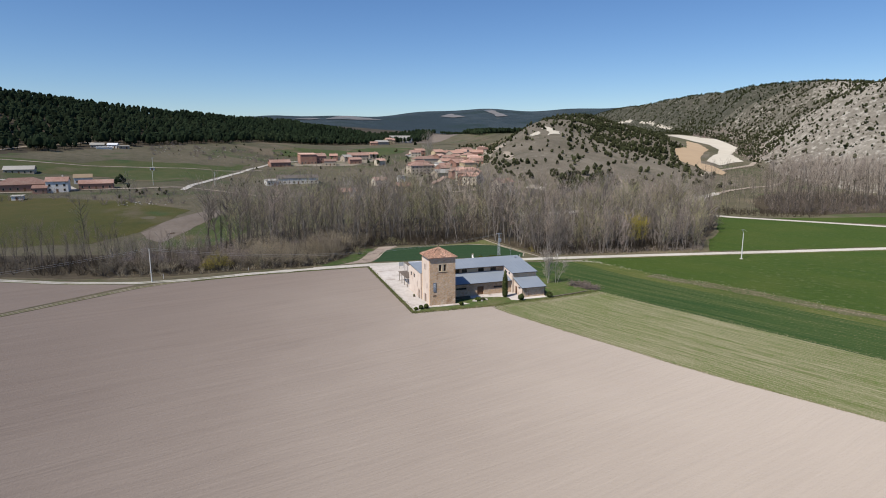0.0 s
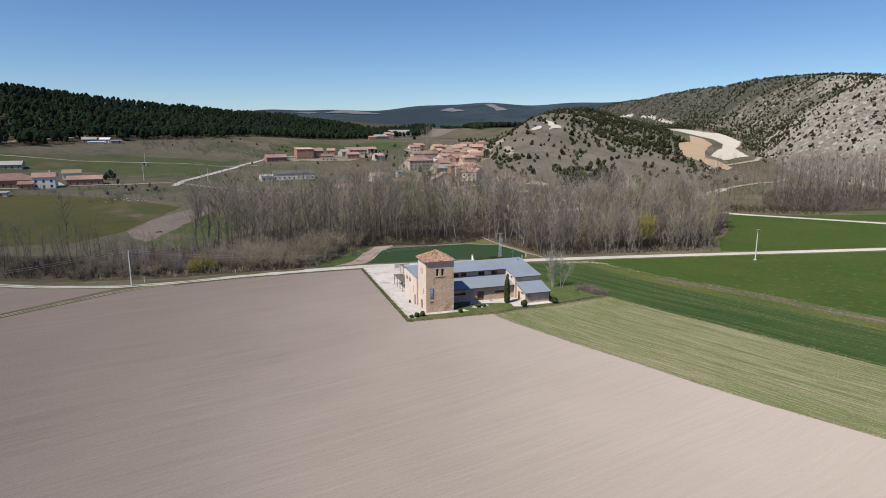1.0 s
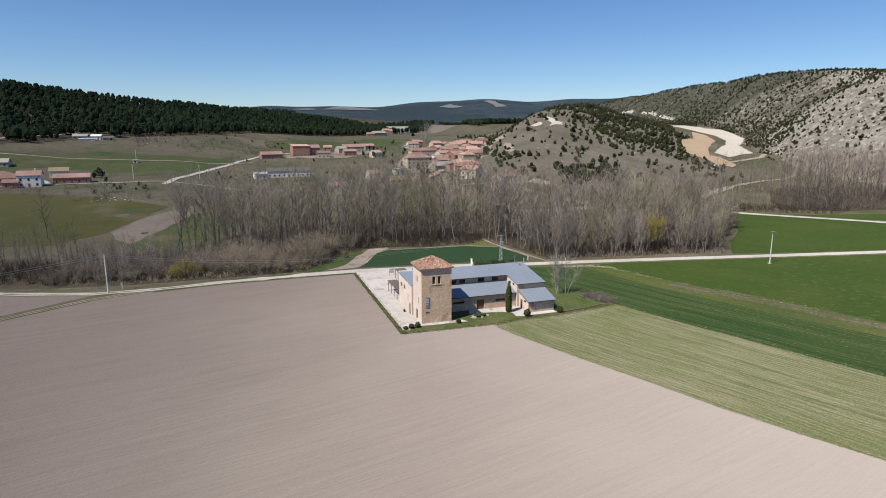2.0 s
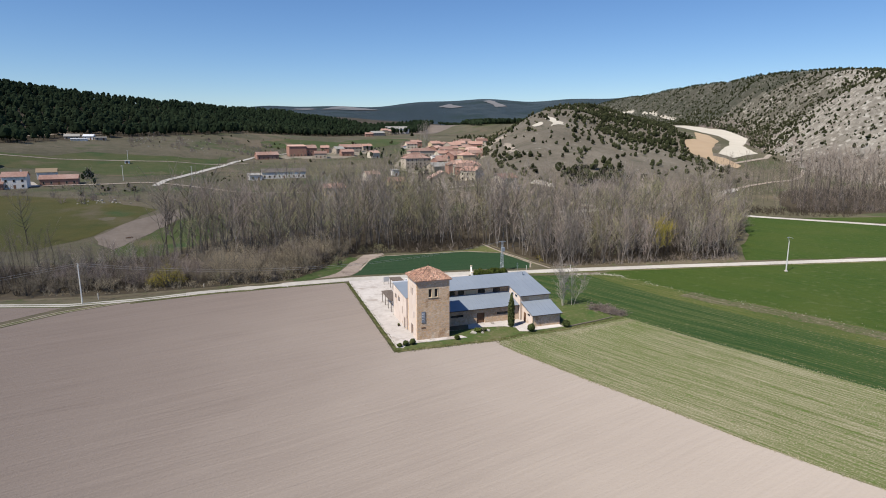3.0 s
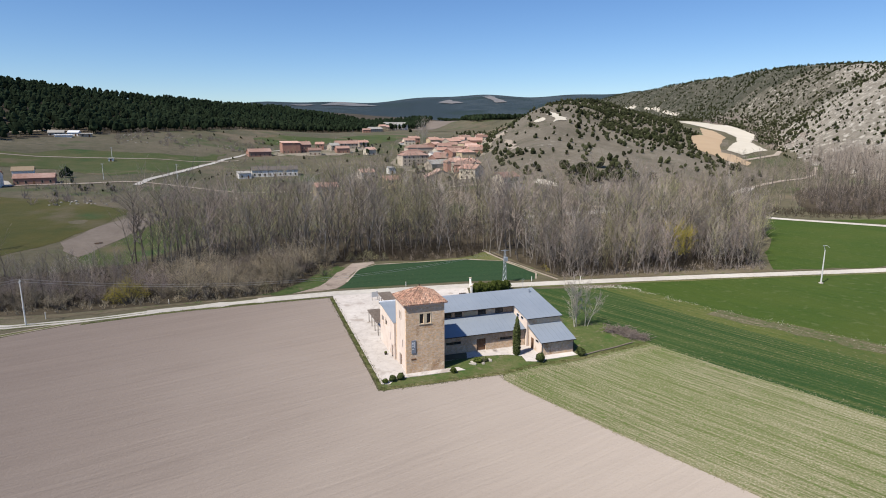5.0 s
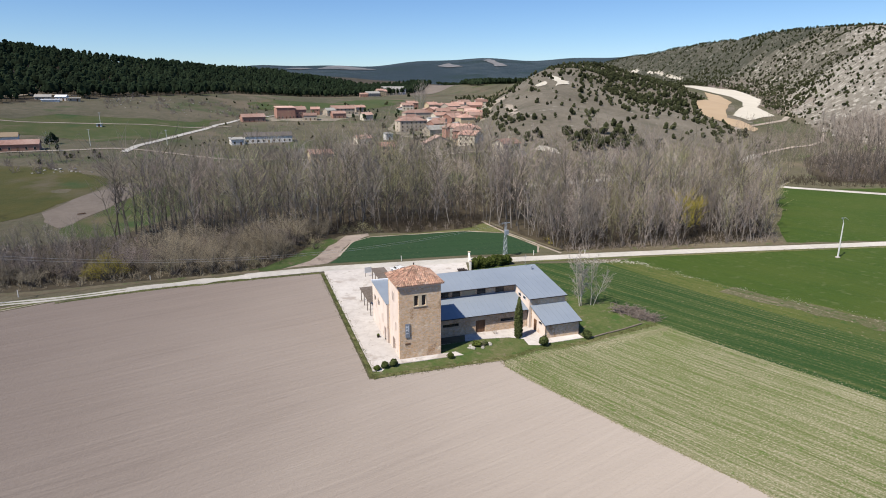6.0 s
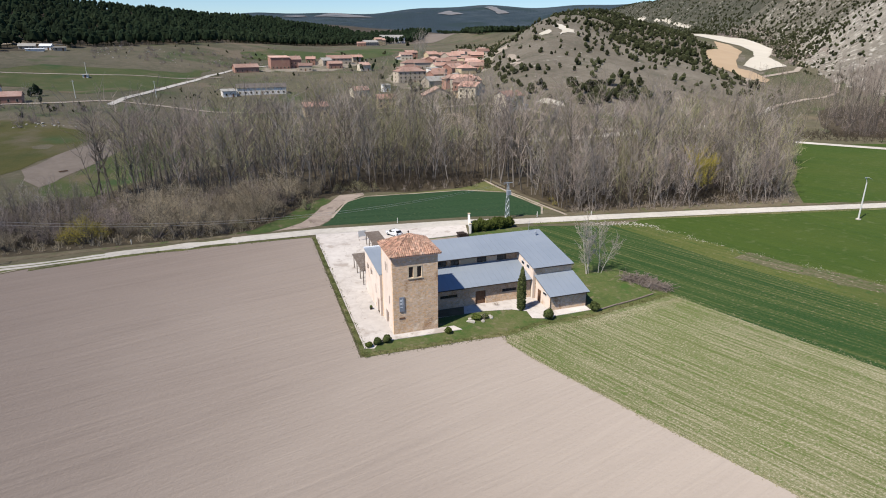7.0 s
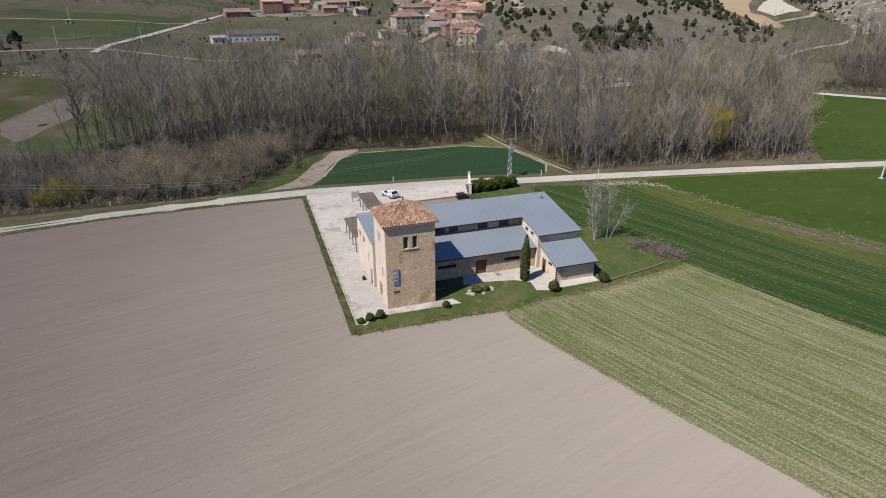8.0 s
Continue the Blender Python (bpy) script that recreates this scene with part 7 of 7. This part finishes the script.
for i in range(8):
    leafy("hedge_bush", 29.0 + i * 1.25, 41.9 + 0.12 * i + 0.25 * math.sin(i * 2.1), 2.7 + 0.25 * math.sin(i * 1.7), 1.15, HEDGE, "tall yellow-green hedge bush by the gate", "shrub", n=600, group="gate hedge")

birch_sticks = [poplar(83, 9.0, 0.05, 48, 18, 0.2, 0.16, 0.0058, 4, 0.9, 0.6, 0.07), poplar(88, 8.4, 0.16, 30, 18, 0.24, 0.2, 0.006, 2, 0.9, 0.6, 0.1)]
BIRCHES = [(t.mesh("trunk", BIRCH), c.mesh("crown", PALETWIG)) for t, c in birch_sticks]
tree_things("birch_tree", BIRCHES, [(39.4, 12.2, 0.03, 1.05, 0.4, 0), (41.6, 11.6, 0.03, 1.0, 5.4, 1)], "bare white-barked birch on the lawn", "tree", "lawn birches")
shrub_sticks = [shrub(85, 2.2, 1.6, 30, 7, 0.8)]
LOW = [(t.mesh("trunk", BARK), c.mesh("crown", TWIG)) for t, c in shrub_sticks]
tree_things("bare_shrub", LOW, [(36.5, 14.5, 0.03, 1.1, 0.2, 0), (37.5, 19.0, 0.03, 1.0, 1.2, 0), (18.0, 4.6, 0.04, 0.45, 2.0, 0), (14.2, 0.6, 0.03, 0.5, 0.7, 0)], "bare twiggy garden shrub", "shrub", "garden shrubs")


STONE_MESH = [s.mesh("rock", ROCK) for s in STONE_KIT]
g = np.random.default_rng(33)
for i in range(9):
    a = i * 0.71 + 0.4 * math.sin(i * 5.0)
    ob = new("garden_rock", STONE_MESH[i % 5])
    ob.matrix_basis = pose(13.6 + 1.9 * math.cos(a), 0.7 + 0.9 * math.sin(a), 0.0, 0, 0, math.degrees(a * 3)) @ Matrix.Diagonal((0.75 + 0.35 * math.sin(i * 2.3), 0.6, 0.7 + 0.3 * math.cos(i), 1))
    tagged(ob, "pale rock edging the rockery on the lawn", "rock", "rockery stones")
leafy("rockery_plant", 13.2, 0.8, 0.9, 0.8, HEDGE, "low green plant in the rockery", "shrub", n=300)
leafy("rockery_plant", 14.6, 0.9, 0.7, 0.6, CYPRESS, "low dark plant in the rockery", "shrub", n=300)

# heap of cut branches
heap = Sticks()
for i in range(760):
    t = g.uniform(0, 1)
    cx, cy = 43.6 + 5.0 * t + 0.9 * math.sin(t * 6), 7.2 - 6.4 * t
    tall = 0.75 + 0.6 * math.cos(t * 9.0) ** 2
    p = np.array([cx + g.normal(0, 0.6), cy + g.normal(0, 0.6), g.uniform(0.05, 1.1) * tall])
    d = unit(np.array([g.normal(0, 1), g.normal(0, 1), g.normal(0.1, 0.45)]))
    r = 0.11 if i % 19 == 0 else 0.045
    heap.add(p - d * g.uniform(0.4, 1.3), p + d * g.uniform(0.4, 1.3), r, r * 0.35, 4 if r > 0.1 else 3)
heap_thing = thing("brush_heap", 43.5, 4.5, 0.03, "long heap of dead grey-brown cut branches", "brushwood")
ob = tagged(new("brushwood", heap.mesh("brushwood", BRUSH)), kind="stuff")
ob.parent = heap_thing
ob.location = (-43.5, -4.5, 0)

# stones along the field margin
places = []
for i in range(1500):
    t = g.uniform(0, 1) ** 1.3
    y = 34 - 78 * t
    x = np.interp(y, [-45, -33, -15.6, -1, 5, 14, 31, 36], [100, 94.2, 88.6, 82.4, 77.8, 74.4, 69.3, 66]) + g.normal(0, 0.5 + 1.1 * t) + 0.8 * math.sin(y * 0.8)
    if math.sin(y * 1.9) + math.sin(y * 0.63 + 1) > -0.9:
        places.append((x, y, -0.03, g.uniform(0.04, 0.18) * (1 - 0.25 * t) + 0.1 * g.uniform(0, 1) ** 4, g.uniform(0, 6.28), int(g.integers(5))))
for i in range(460):
    t = g.uniform(0, 1)
    places.append((56 + 14 * t + g.normal(0, 0.8), 38.4 - 6.0 * t * t + g.normal(0, 0.9), -0.03, g.uniform(0.06, 0.24) + 0.25 * g.uniform(0, 1) ** 4, g.uniform(0, 6.28), int(g.integers(5))))
joined("field_stones", STONE_KIT, places, ROCK, "pale stones heaped along the field margin", "stones")


rail = thing("timber_edging", 32.6, -2.4, 0.05, "weathered grey timber edging along the lawn", "edging", "", 11.5)
for k in range(3):
    bm = bmesh.new()
    tube(bm, (4.1 * k, 0.1 * math.sin(k * 3), 0.14), (4.1 * k + 4.0, 0.1 * math.sin(k * 3 + 2), 0.16), 0.13, 0.11, 8)
    part("log", bm, GREYWOOD, rail)

# ---- yard furniture ----
def pergola(x, y, w, l, h, posts, turn, label):
    ob = thing("pergola", x, y, 0.05, label, "pergola", "yard pergolas", turn)
    for i in range(posts):
        for sx in (0, w):
            bm = bmesh.new()
            v = l * i / (posts - 1)
            box(bm, sx - 0.07, v - 0.07, 0, sx + 0.07, v + 0.07, h, 0.01)
            part("post", bm, GREYWOOD, ob)
    for sx in (0, w):
        bm = bmesh.new()
        box(bm, sx - 0.08, -0.3, h, sx + 0.08, l + 0.3, h + 0.2, 0.01)
        part("beam", bm, GREYWOOD, ob)
    n = int(l / 0.45)
    for i in range(n + 1):
        v = l * i / n
        bm = bmesh.new()
        box(bm, -0.35, v - 0.14, h + 0.2, w + 0.35, v + 0.14, h + 0.27, 0.01)
        part("slat", bm, GREYWOOD, ob)
    return ob


pergola(-0.4, 19.9, 1.9, 8.8, 2.45, 4, 0, "weathered grey timber pergola against the house")
pergola(4.5, 32.4, 2.3, 8.6, 2.45, 4, 0, "weathered grey timber pergola by the car park")


def car(x, y, turn):
    ob = thing("car", x, y, 0.05, "small white hatchback parked on the concrete", "car", "", turn)
    prof = [(-2.0, 0.35), (2.0, 0.35), (2.05, 0.65), (1.95, 0.82), (1.0, 0.95), (0.35, 1.42), (-1.3, 1.47), (-1.85, 1.05), (-2.05, 0.9)]
    bm = bmesh.new()
    ring = []
    for sy, ins in ((-0.86, 0.0), (0.86, 0.0)):
        row = []
        for px, pz in prof:
            k = 0.16 if pz > 1.2 else 0.0
            row.append(bm.verts.new((px, sy * (1 - k), pz)))
        ring.append(row)
    n = len(prof)
    for i in range(n):
        j = (i + 1) % n
        bm.faces.new((ring[0][i], ring[0][j], ring[1][j], ring[1][i]))
    bm.faces.new(ring[0])
    bm.faces.new(ring[1][::-1])
    bmesh.ops.recalc_face_normals(bm, faces=bm.faces)
    bmesh.ops.bevel(bm, geom=list(bm.edges), offset=0.06, segments=2, affect="EDGES")
    body = part("body", bm, CARPAINT, ob)
    for sy in (-1, 1):
        for x0, x1 in ((-1.25, -0.35), (-0.25, 0.5)):
            bm = bmesh.new()
            vs = [bm.verts.new(p) for p in ((x0, sy * 0.865, 1.0), (x1 + 0.25, sy * 0.865, 1.0), (x1 - 0.05, sy * 0.755, 1.36), (x0 + 0.05, sy * 0.755, 1.38))]
            vs2 = [bm.verts.new((v.co.x, v.co.y + sy * 0.02, v.co.z)) for v in vs]
            bm.faces.new(vs2)
            for i in range(4):
                bm.faces.new((vs[i], vs[(i + 1) % 4], vs2[(i + 1) % 4], vs2[i]))
            part("side_window", bm, GLASS, body)
    for name, pts in (("windscreen", ((0.97, -0.68, 1.0), (0.97, 0.68, 1.0), (0.42, 0.6, 1.4), (0.42, -0.6, 1.4))),
                      ("rear_window", ((-1.86, 0.68, 1.1), (-1.86, -0.68, 1.1), (-1.4, -0.6, 1.44), (-1.4, 0.6, 1.44)))):
        bm = bmesh.new()
        o = Vector((0.05 if name == "windscreen" else -0.05, 0, 0.04))
        a = [bm.verts.new(Vector(p)) for p in pts]
        b = [bm.verts.new(Vector(p) + o) for p in pts]
        bm.faces.new(b)
        for i in range(4):
            bm.faces.new((a[i], a[(i + 1) % 4], b[(i + 1) % 4], b[i]))
        part(name, bm, GLASS, body)
    for sx in (-1.28, 1.28):
        for sy in (-0.78, 0.78):
            bm = bmesh.new()
            tube(bm, (sx, sy - 0.1, 0.31), (sx, sy + 0.1, 0.31), 0.31, 0.31, 18)
            wh = part("wheel", bm, RUBBER, ob)
            bm = bmesh.new()
            q = 0.11 if sy > 0 else -0.11
            tube(bm, (sx, sy, 0.31), (sx, sy + q, 0.31), 0.19, 0.17, 12)
            part("rim", bm, STEEL, wh)
    for sy in (-0.66, 0.66):
        bm = bmesh.new()
        box(bm, -2.09, sy - 0.14, 0.82, -2.0, sy + 0.14, 1.02, 0.02)
        part("tail_light", bm, VBRICK, body, "red tail light")
        bm = bmesh.new()
        box(bm, 1.97, sy - 0.16, 0.64, 2.07, sy + 0.16, 0.8, 0.02)
        part("headlight", bm, FLASH, body)
    return ob


car(11.4, 45.0, 112)

gate = thing("gate_wall", 27.6, 41.2, 0.04, "low whitewashed gate wall at the car park", "wall", "", 71)
bm = bmesh.new()
box(bm, 0, -0.16, 0, 8.2, 0.16, 1.9, 0.02)
part("wall", bm, WHITEWALL, gate)
for u in (0.0, 8.2):
    bm = bmesh.new()
    box(bm, u - 0.26, -0.26, 0, u + 0.26, 0.26, 2.15, 0.03)
    part("pillar", bm, WHITEWALL, gate)
    bm = bmesh.new()
    box(bm, u - 0.32, -0.32, 2.15, u + 0.32, 0.32, 2.26, 0.02)
    part("capstone", bm, DRESSED, gate)
notice = thing("notice_board", 4.2, 44.3, 0.05, "white information panel on two posts", "sign", "", 12)
for u in (-0.7, 0.7):
    bm = bmesh.new()
    tube(bm, (u, 0, 0), (u, 0, 2.1), 0.05, 0.05, 8)
    part("post", bm, GREYWOOD, notice)
bm = bmesh.new()
box(bm, -0.85, -0.05, 0.8, 0.85, 0.02, 2.1, 0.01)
part("panel", bm, WHITEWALL, notice)
stack = thing("log_stack", 25.2, 39.2, 0.04, "dark stack of logs behind the house", "logs")
for i in range(14):
    bm = bmesh.new()
    r, c = divmod(i, 5)
    tube(bm, (-1.1 + 0.45 * c + 0.2 * (r % 2), -0.8, 0.2 + 0.36 * r), (-1.1 + 0.45 * c + 0.2 * (r % 2), 0.8, 0.2 + 0.36 * r), 0.2, 0.19, 8)
    part("log", bm, FRAME, stack)
for x, y in ((-1.3, 9.6),):
    ob = thing("planter", x, y, 0.05, "small dark planter beside the side wing wall", "planter")
    bm = bmesh.new()
    tube(bm, (0, 0, 0), (0, 0, 0.4), 0.2, 0.28, 10)
    part("pot", bm, FRAME, ob)
    c = Clumps()
    c.blob((0, 0, 0.5), 0.26, 0.2, g, (SML_V, SML_F), 0.3)
    new("plant", c.mesh("plant", HEDGE)).parent = ob

# ---- poles and wires ----
lamp = thing("street_lamp", 118.0, 21.6, 0.0, "pale painted street lamp with a bent arm in the crop", "street lamp")
bm = bmesh.new()
tube(bm, (0, 0, -0.3), (0, 0, 8.9), 0.20, 0.12, 10)
part("pole", bm, POLEWHITE, lamp)
bm = bmesh.new()
box(bm, -0.4, -0.4, -0.1, 0.4, 0.4, 0.25, 0.03)
part("base", bm, CONCRETE, lamp)
bm = bmesh.new()
tube(bm, (0, 0, 8.85), (-0.5, 0, 10.1), 0.07, 0.06, 8)
arm = part("arm", bm, POLEWHITE, lamp)
bm = bmesh.new()
tube(bm, (-0.5, 0, 10.1), (0.5, 0, 10.05), 0.05, 0.05, 8)
tube(bm, (0.5, 0, 10.05), (1.5, 0, 9.5), 0.05, 0.04, 8)
part("bracket", bm, POLEWHITE, lamp)
bm = bmesh.new()
box(bm, -0.85, -0.15, 9.98, -0.3, 0.15, 10.16, 0.04)
part("lamp_head", bm, STEEL, lamp)

pole = thing("power_pole", -68.7, 49.9, 0.0, "slender grey power pole beside the track", "power pole")
bm = bmesh.new()
tube(bm, (0, 0, -0.3), (0, 0, 9.7), 0.17, 0.1, 10)
part("mast", bm, POLEWHITE, pole)
bm = bmesh.new()
box(bm, -0.05, -0.75, 9.2, 0.05, 0.75, 9.32, 0.01)
part("crossarm", bm, STEEL, pole)
for v in (-0.7, 0.0, 0.7):
    bm = bmesh.new()
    tube(bm, (0, v, 9.32 if v else 9.7), (0, v, 9.62 if v else 10.0), 0.05, 0.04, 8)
    part("insulator", bm, WHITEWALL, pole)

pylon = thing("lattice_pole", 39.9, 48.9, 0.0, "narrow blue-grey steel lattice pole with a transformer", "pylon")
for sx in (-1, 1):
    for sy in (-1, 1):
        bm = bmesh.new()
        tube(bm, (sx * 0.4, sy * 0.4, -0.2), (sx * 0.17, sy * 0.17, 9.0), 0.05, 0.045, 4)
        part("leg", bm, STEEL, pylon)
for k in range(11):
    z0, z1 = 0.3 + k * 0.78, 0.3 + (k + 1) * 0.78
    w0, w1 = 0.4 - 0.0256 * z0, 0.4 - 0.0256 * z1
    for i, (a, b) in enumerate((((-1, -1), (1, -1)), ((1, -1), (1, 1)), ((1, 1), (-1, 1)), ((-1, 1), (-1, -1)))):
        bm = bmesh.new()
        p, q = (a, b) if k % 2 else (b, a)
        tube(bm, (p[0] * w0, p[1] * w0, z0), (q[0] * w1, q[1] * w1, z1), 0.028, 0.028, 3)
        part("brace", bm, STEEL, pylon)
bm = bmesh.new()
box(bm, -0.5, -0.85, 6.0, 0.5, -0.3, 7.1, 0.04)
part("transformer", bm, STEEL, pylon)
bm = bmesh.new()
box(bm, -1.1, -0.06, 8.7, 1.1, 0.06, 8.85, 0.01)
part("crossarm", bm, STEEL, pylon)


def wire(p, q, sag):
    bm = bmesh.new()
    p, q = Vector(p), Vector(q)
    n = 24
    pts = [p.lerp(q, i / n) - Vector((0, 0, sag * 4 * (i / n) * (1 - i / n))) for i in range(n + 1)]
    rings = [[bm.verts.new(c + Vector((0, 0.024 * math.cos(2.09 * i), 0.024 * math.sin(2.09 * i)))) for i in range(3)] for c in pts]
    for a, b in zip(rings, rings[1:]):
        for i in range(3):
            bm.faces.new((a[i], a[(i + 1) % 3], b[(i + 1) % 3], b[i]))
    ob = part("power_line", bm, CABLE)
    tagged(ob, "thin sagging overhead power line", "cable", "power lines")


for v, z in ((0.0, 10.0), (-0.7, 9.62)):
    wire((-68.7, 49.9 + v, z), (39.9 + v, 48.9, z - 1.15), 4.2)
    wire((-68.7, 49.9 + v, z), (-190, 12 + v, z + 0.6), 3.5)

for x, y, h in ((14.5, 54.2, 1.2), (-66, 53.4, 1.5), (60.5, 45.2, 1.1), (-42, 57.2, 1.0), (47.5, 48.2, 1.3)):
    ob = thing("marker_post", x, y, 0.03, "short pale roadside marker post", "post", "marker posts")
    bm = bmesh.new()
    box(bm, -0.07, -0.07, -0.1, 0.07, 0.07, h, 0.02)
    part("stake", bm, WHITEWALL, ob)
for x, y in ((-107, 376), (-96, 284), (-60, 300)):
    ob = thing("power_pole", x, y, float(lie(x, y)), "thin grey power pole in the pasture", "power pole", "pasture poles")
    bm = bmesh.new()
    tube(bm, (0, 0, -0.5), (0, 0, 9), 0.16, 0.1, 8)
    part("mast", bm, POLEWHITE, ob)
    bm = bmesh.new()
    box(bm, -0.8, -0.06, 8.4, 0.8, 0.06, 8.55)
    part("crossarm", bm, STEEL, ob)


harrow = thing("field_harrow", -71.9, 138.3, float(lie(-71.9, 138.3)) + 0.1, "rusty brown harrow standing on the ploughed strip", "harrow", "", 35)
harrow.scale = (0.62, 0.62, 0.62)
for v in (-0.9, 0.0, 0.9):
    bm = bmesh.new()
    box(bm, -1.9, v - 0.09, 0.45, 1.9, v + 0.09, 0.62, 0.02)
    part("beam", bm, WOOD, harrow)
for u in (-1.6, -0.5, 0.6, 1.7):
    bm = bmesh.new()
    box(bm, u - 0.07, -1.1, 0.63, u + 0.07, 1.1, 0.76, 0.02)
    part("crossbar", bm, FRAME, harrow)
    for v in (-0.9, 0.0, 0.9):
        bm = bmesh.new()
        tube(bm, (u, v, 0.45), (u - 0.15, v, -0.1), 0.06, 0.03, 6)
        part("tine", bm, FRAME, harrow)


# ---- weeds on the verges ----
weeds = Sticks()
for i in range(9600):
    if i < 3600:
        x, y = -5.25 + g.normal(0, 0.33), g.uniform(-4.8, 49.5)
    elif i < 7200:
        t = g.uniform(-5.3, 47)
        x, y = t, np.interp(t, [-5.3, 15.5, 22, 30.8, 36.3, 47.4], [-4.6, -4.9, -3.5, -3.6, -2.4, -0.6]) + g.normal(0, 0.38)
    elif i < 8600:
        x, y = g.uniform(-58, -6), 0.0
        y = np.interp(x, [-58, -41, -19.4, -6], [46.9, 49.6, 50.3, 50.3]) + g.normal(0, 0.35)
    else:
        x = g.uniform(44, 129)
        y = np.interp(x, [44, 64, 92, 129], [43.2, 39.6, 34.6, 27.3]) + g.normal(0, 0.5)
    d = unit(np.array([g.normal(0, 0.5), g.normal(0, 0.5), 1.0]))
    weeds.add((x, y, 0.03), (x + d[0] * 0.3, y + d[1] * 0.3, 0.04 + d[2] * g.uniform(0.05, 0.42) * (0.35 + 0.65 * math.sin(x * 1.3 + y * 0.9) ** 2)), g.uniform(0.02, 0.065), 0.0, 3)
tagged(new("verge_weeds", weeds.mesh("verge_weeds", VERGE)), "tufts of weeds along the verges", "weeds", kind="stuff")
straw = Sticks()
for i in range(5200):
    if i < 2600:
        x = g.uniform(15, 48)
        y = np.interp(x, [15, 22, 30.8, 36.3, 48], [-6.4, -4.9, -4.9, -3.9, -2.2]) - abs(g.normal(0, 1.1))
        lo, hi, w = 0.03, 0.11, 0.08
    elif i < 4000:
        y = g.uniform(-80, -5)
        x = np.interp(y, [-79.6, -61.3, -52, -40.5, -28, -20.6, -12.4, -7.4], [44.3, 35.1, 31.0, 26.7, 21.6, 18.9, 15.9, 14.5]) + g.normal(0.1, 0.22)
        lo, hi, w = 0.06, 0.28, 0.07
    else:
        y = g.uniform(-70, -1)
        x = np.interp(y, [-62.6, -27.5, -16, -1], [69.3, 56.8, 52.5, 47.6]) + g.normal(0, 0.9)
        lo, hi, w = 0.03, 0.1, 0.07
    d = unit(np.array([g.normal(0, 0.7), g.normal(0, 0.7), 1.0]))
    straw.add((x, y, 0.02), (x + d[0] * 0.25, y + d[1] * 0.25, g.uniform(lo, hi)), g.uniform(0.03, w), 0.0, 3)
tagged(new("straw_tufts", straw.mesh("straw_tufts", STRAW)), "pale straw tufts along the stubble edges", "straw", kind="stuff")
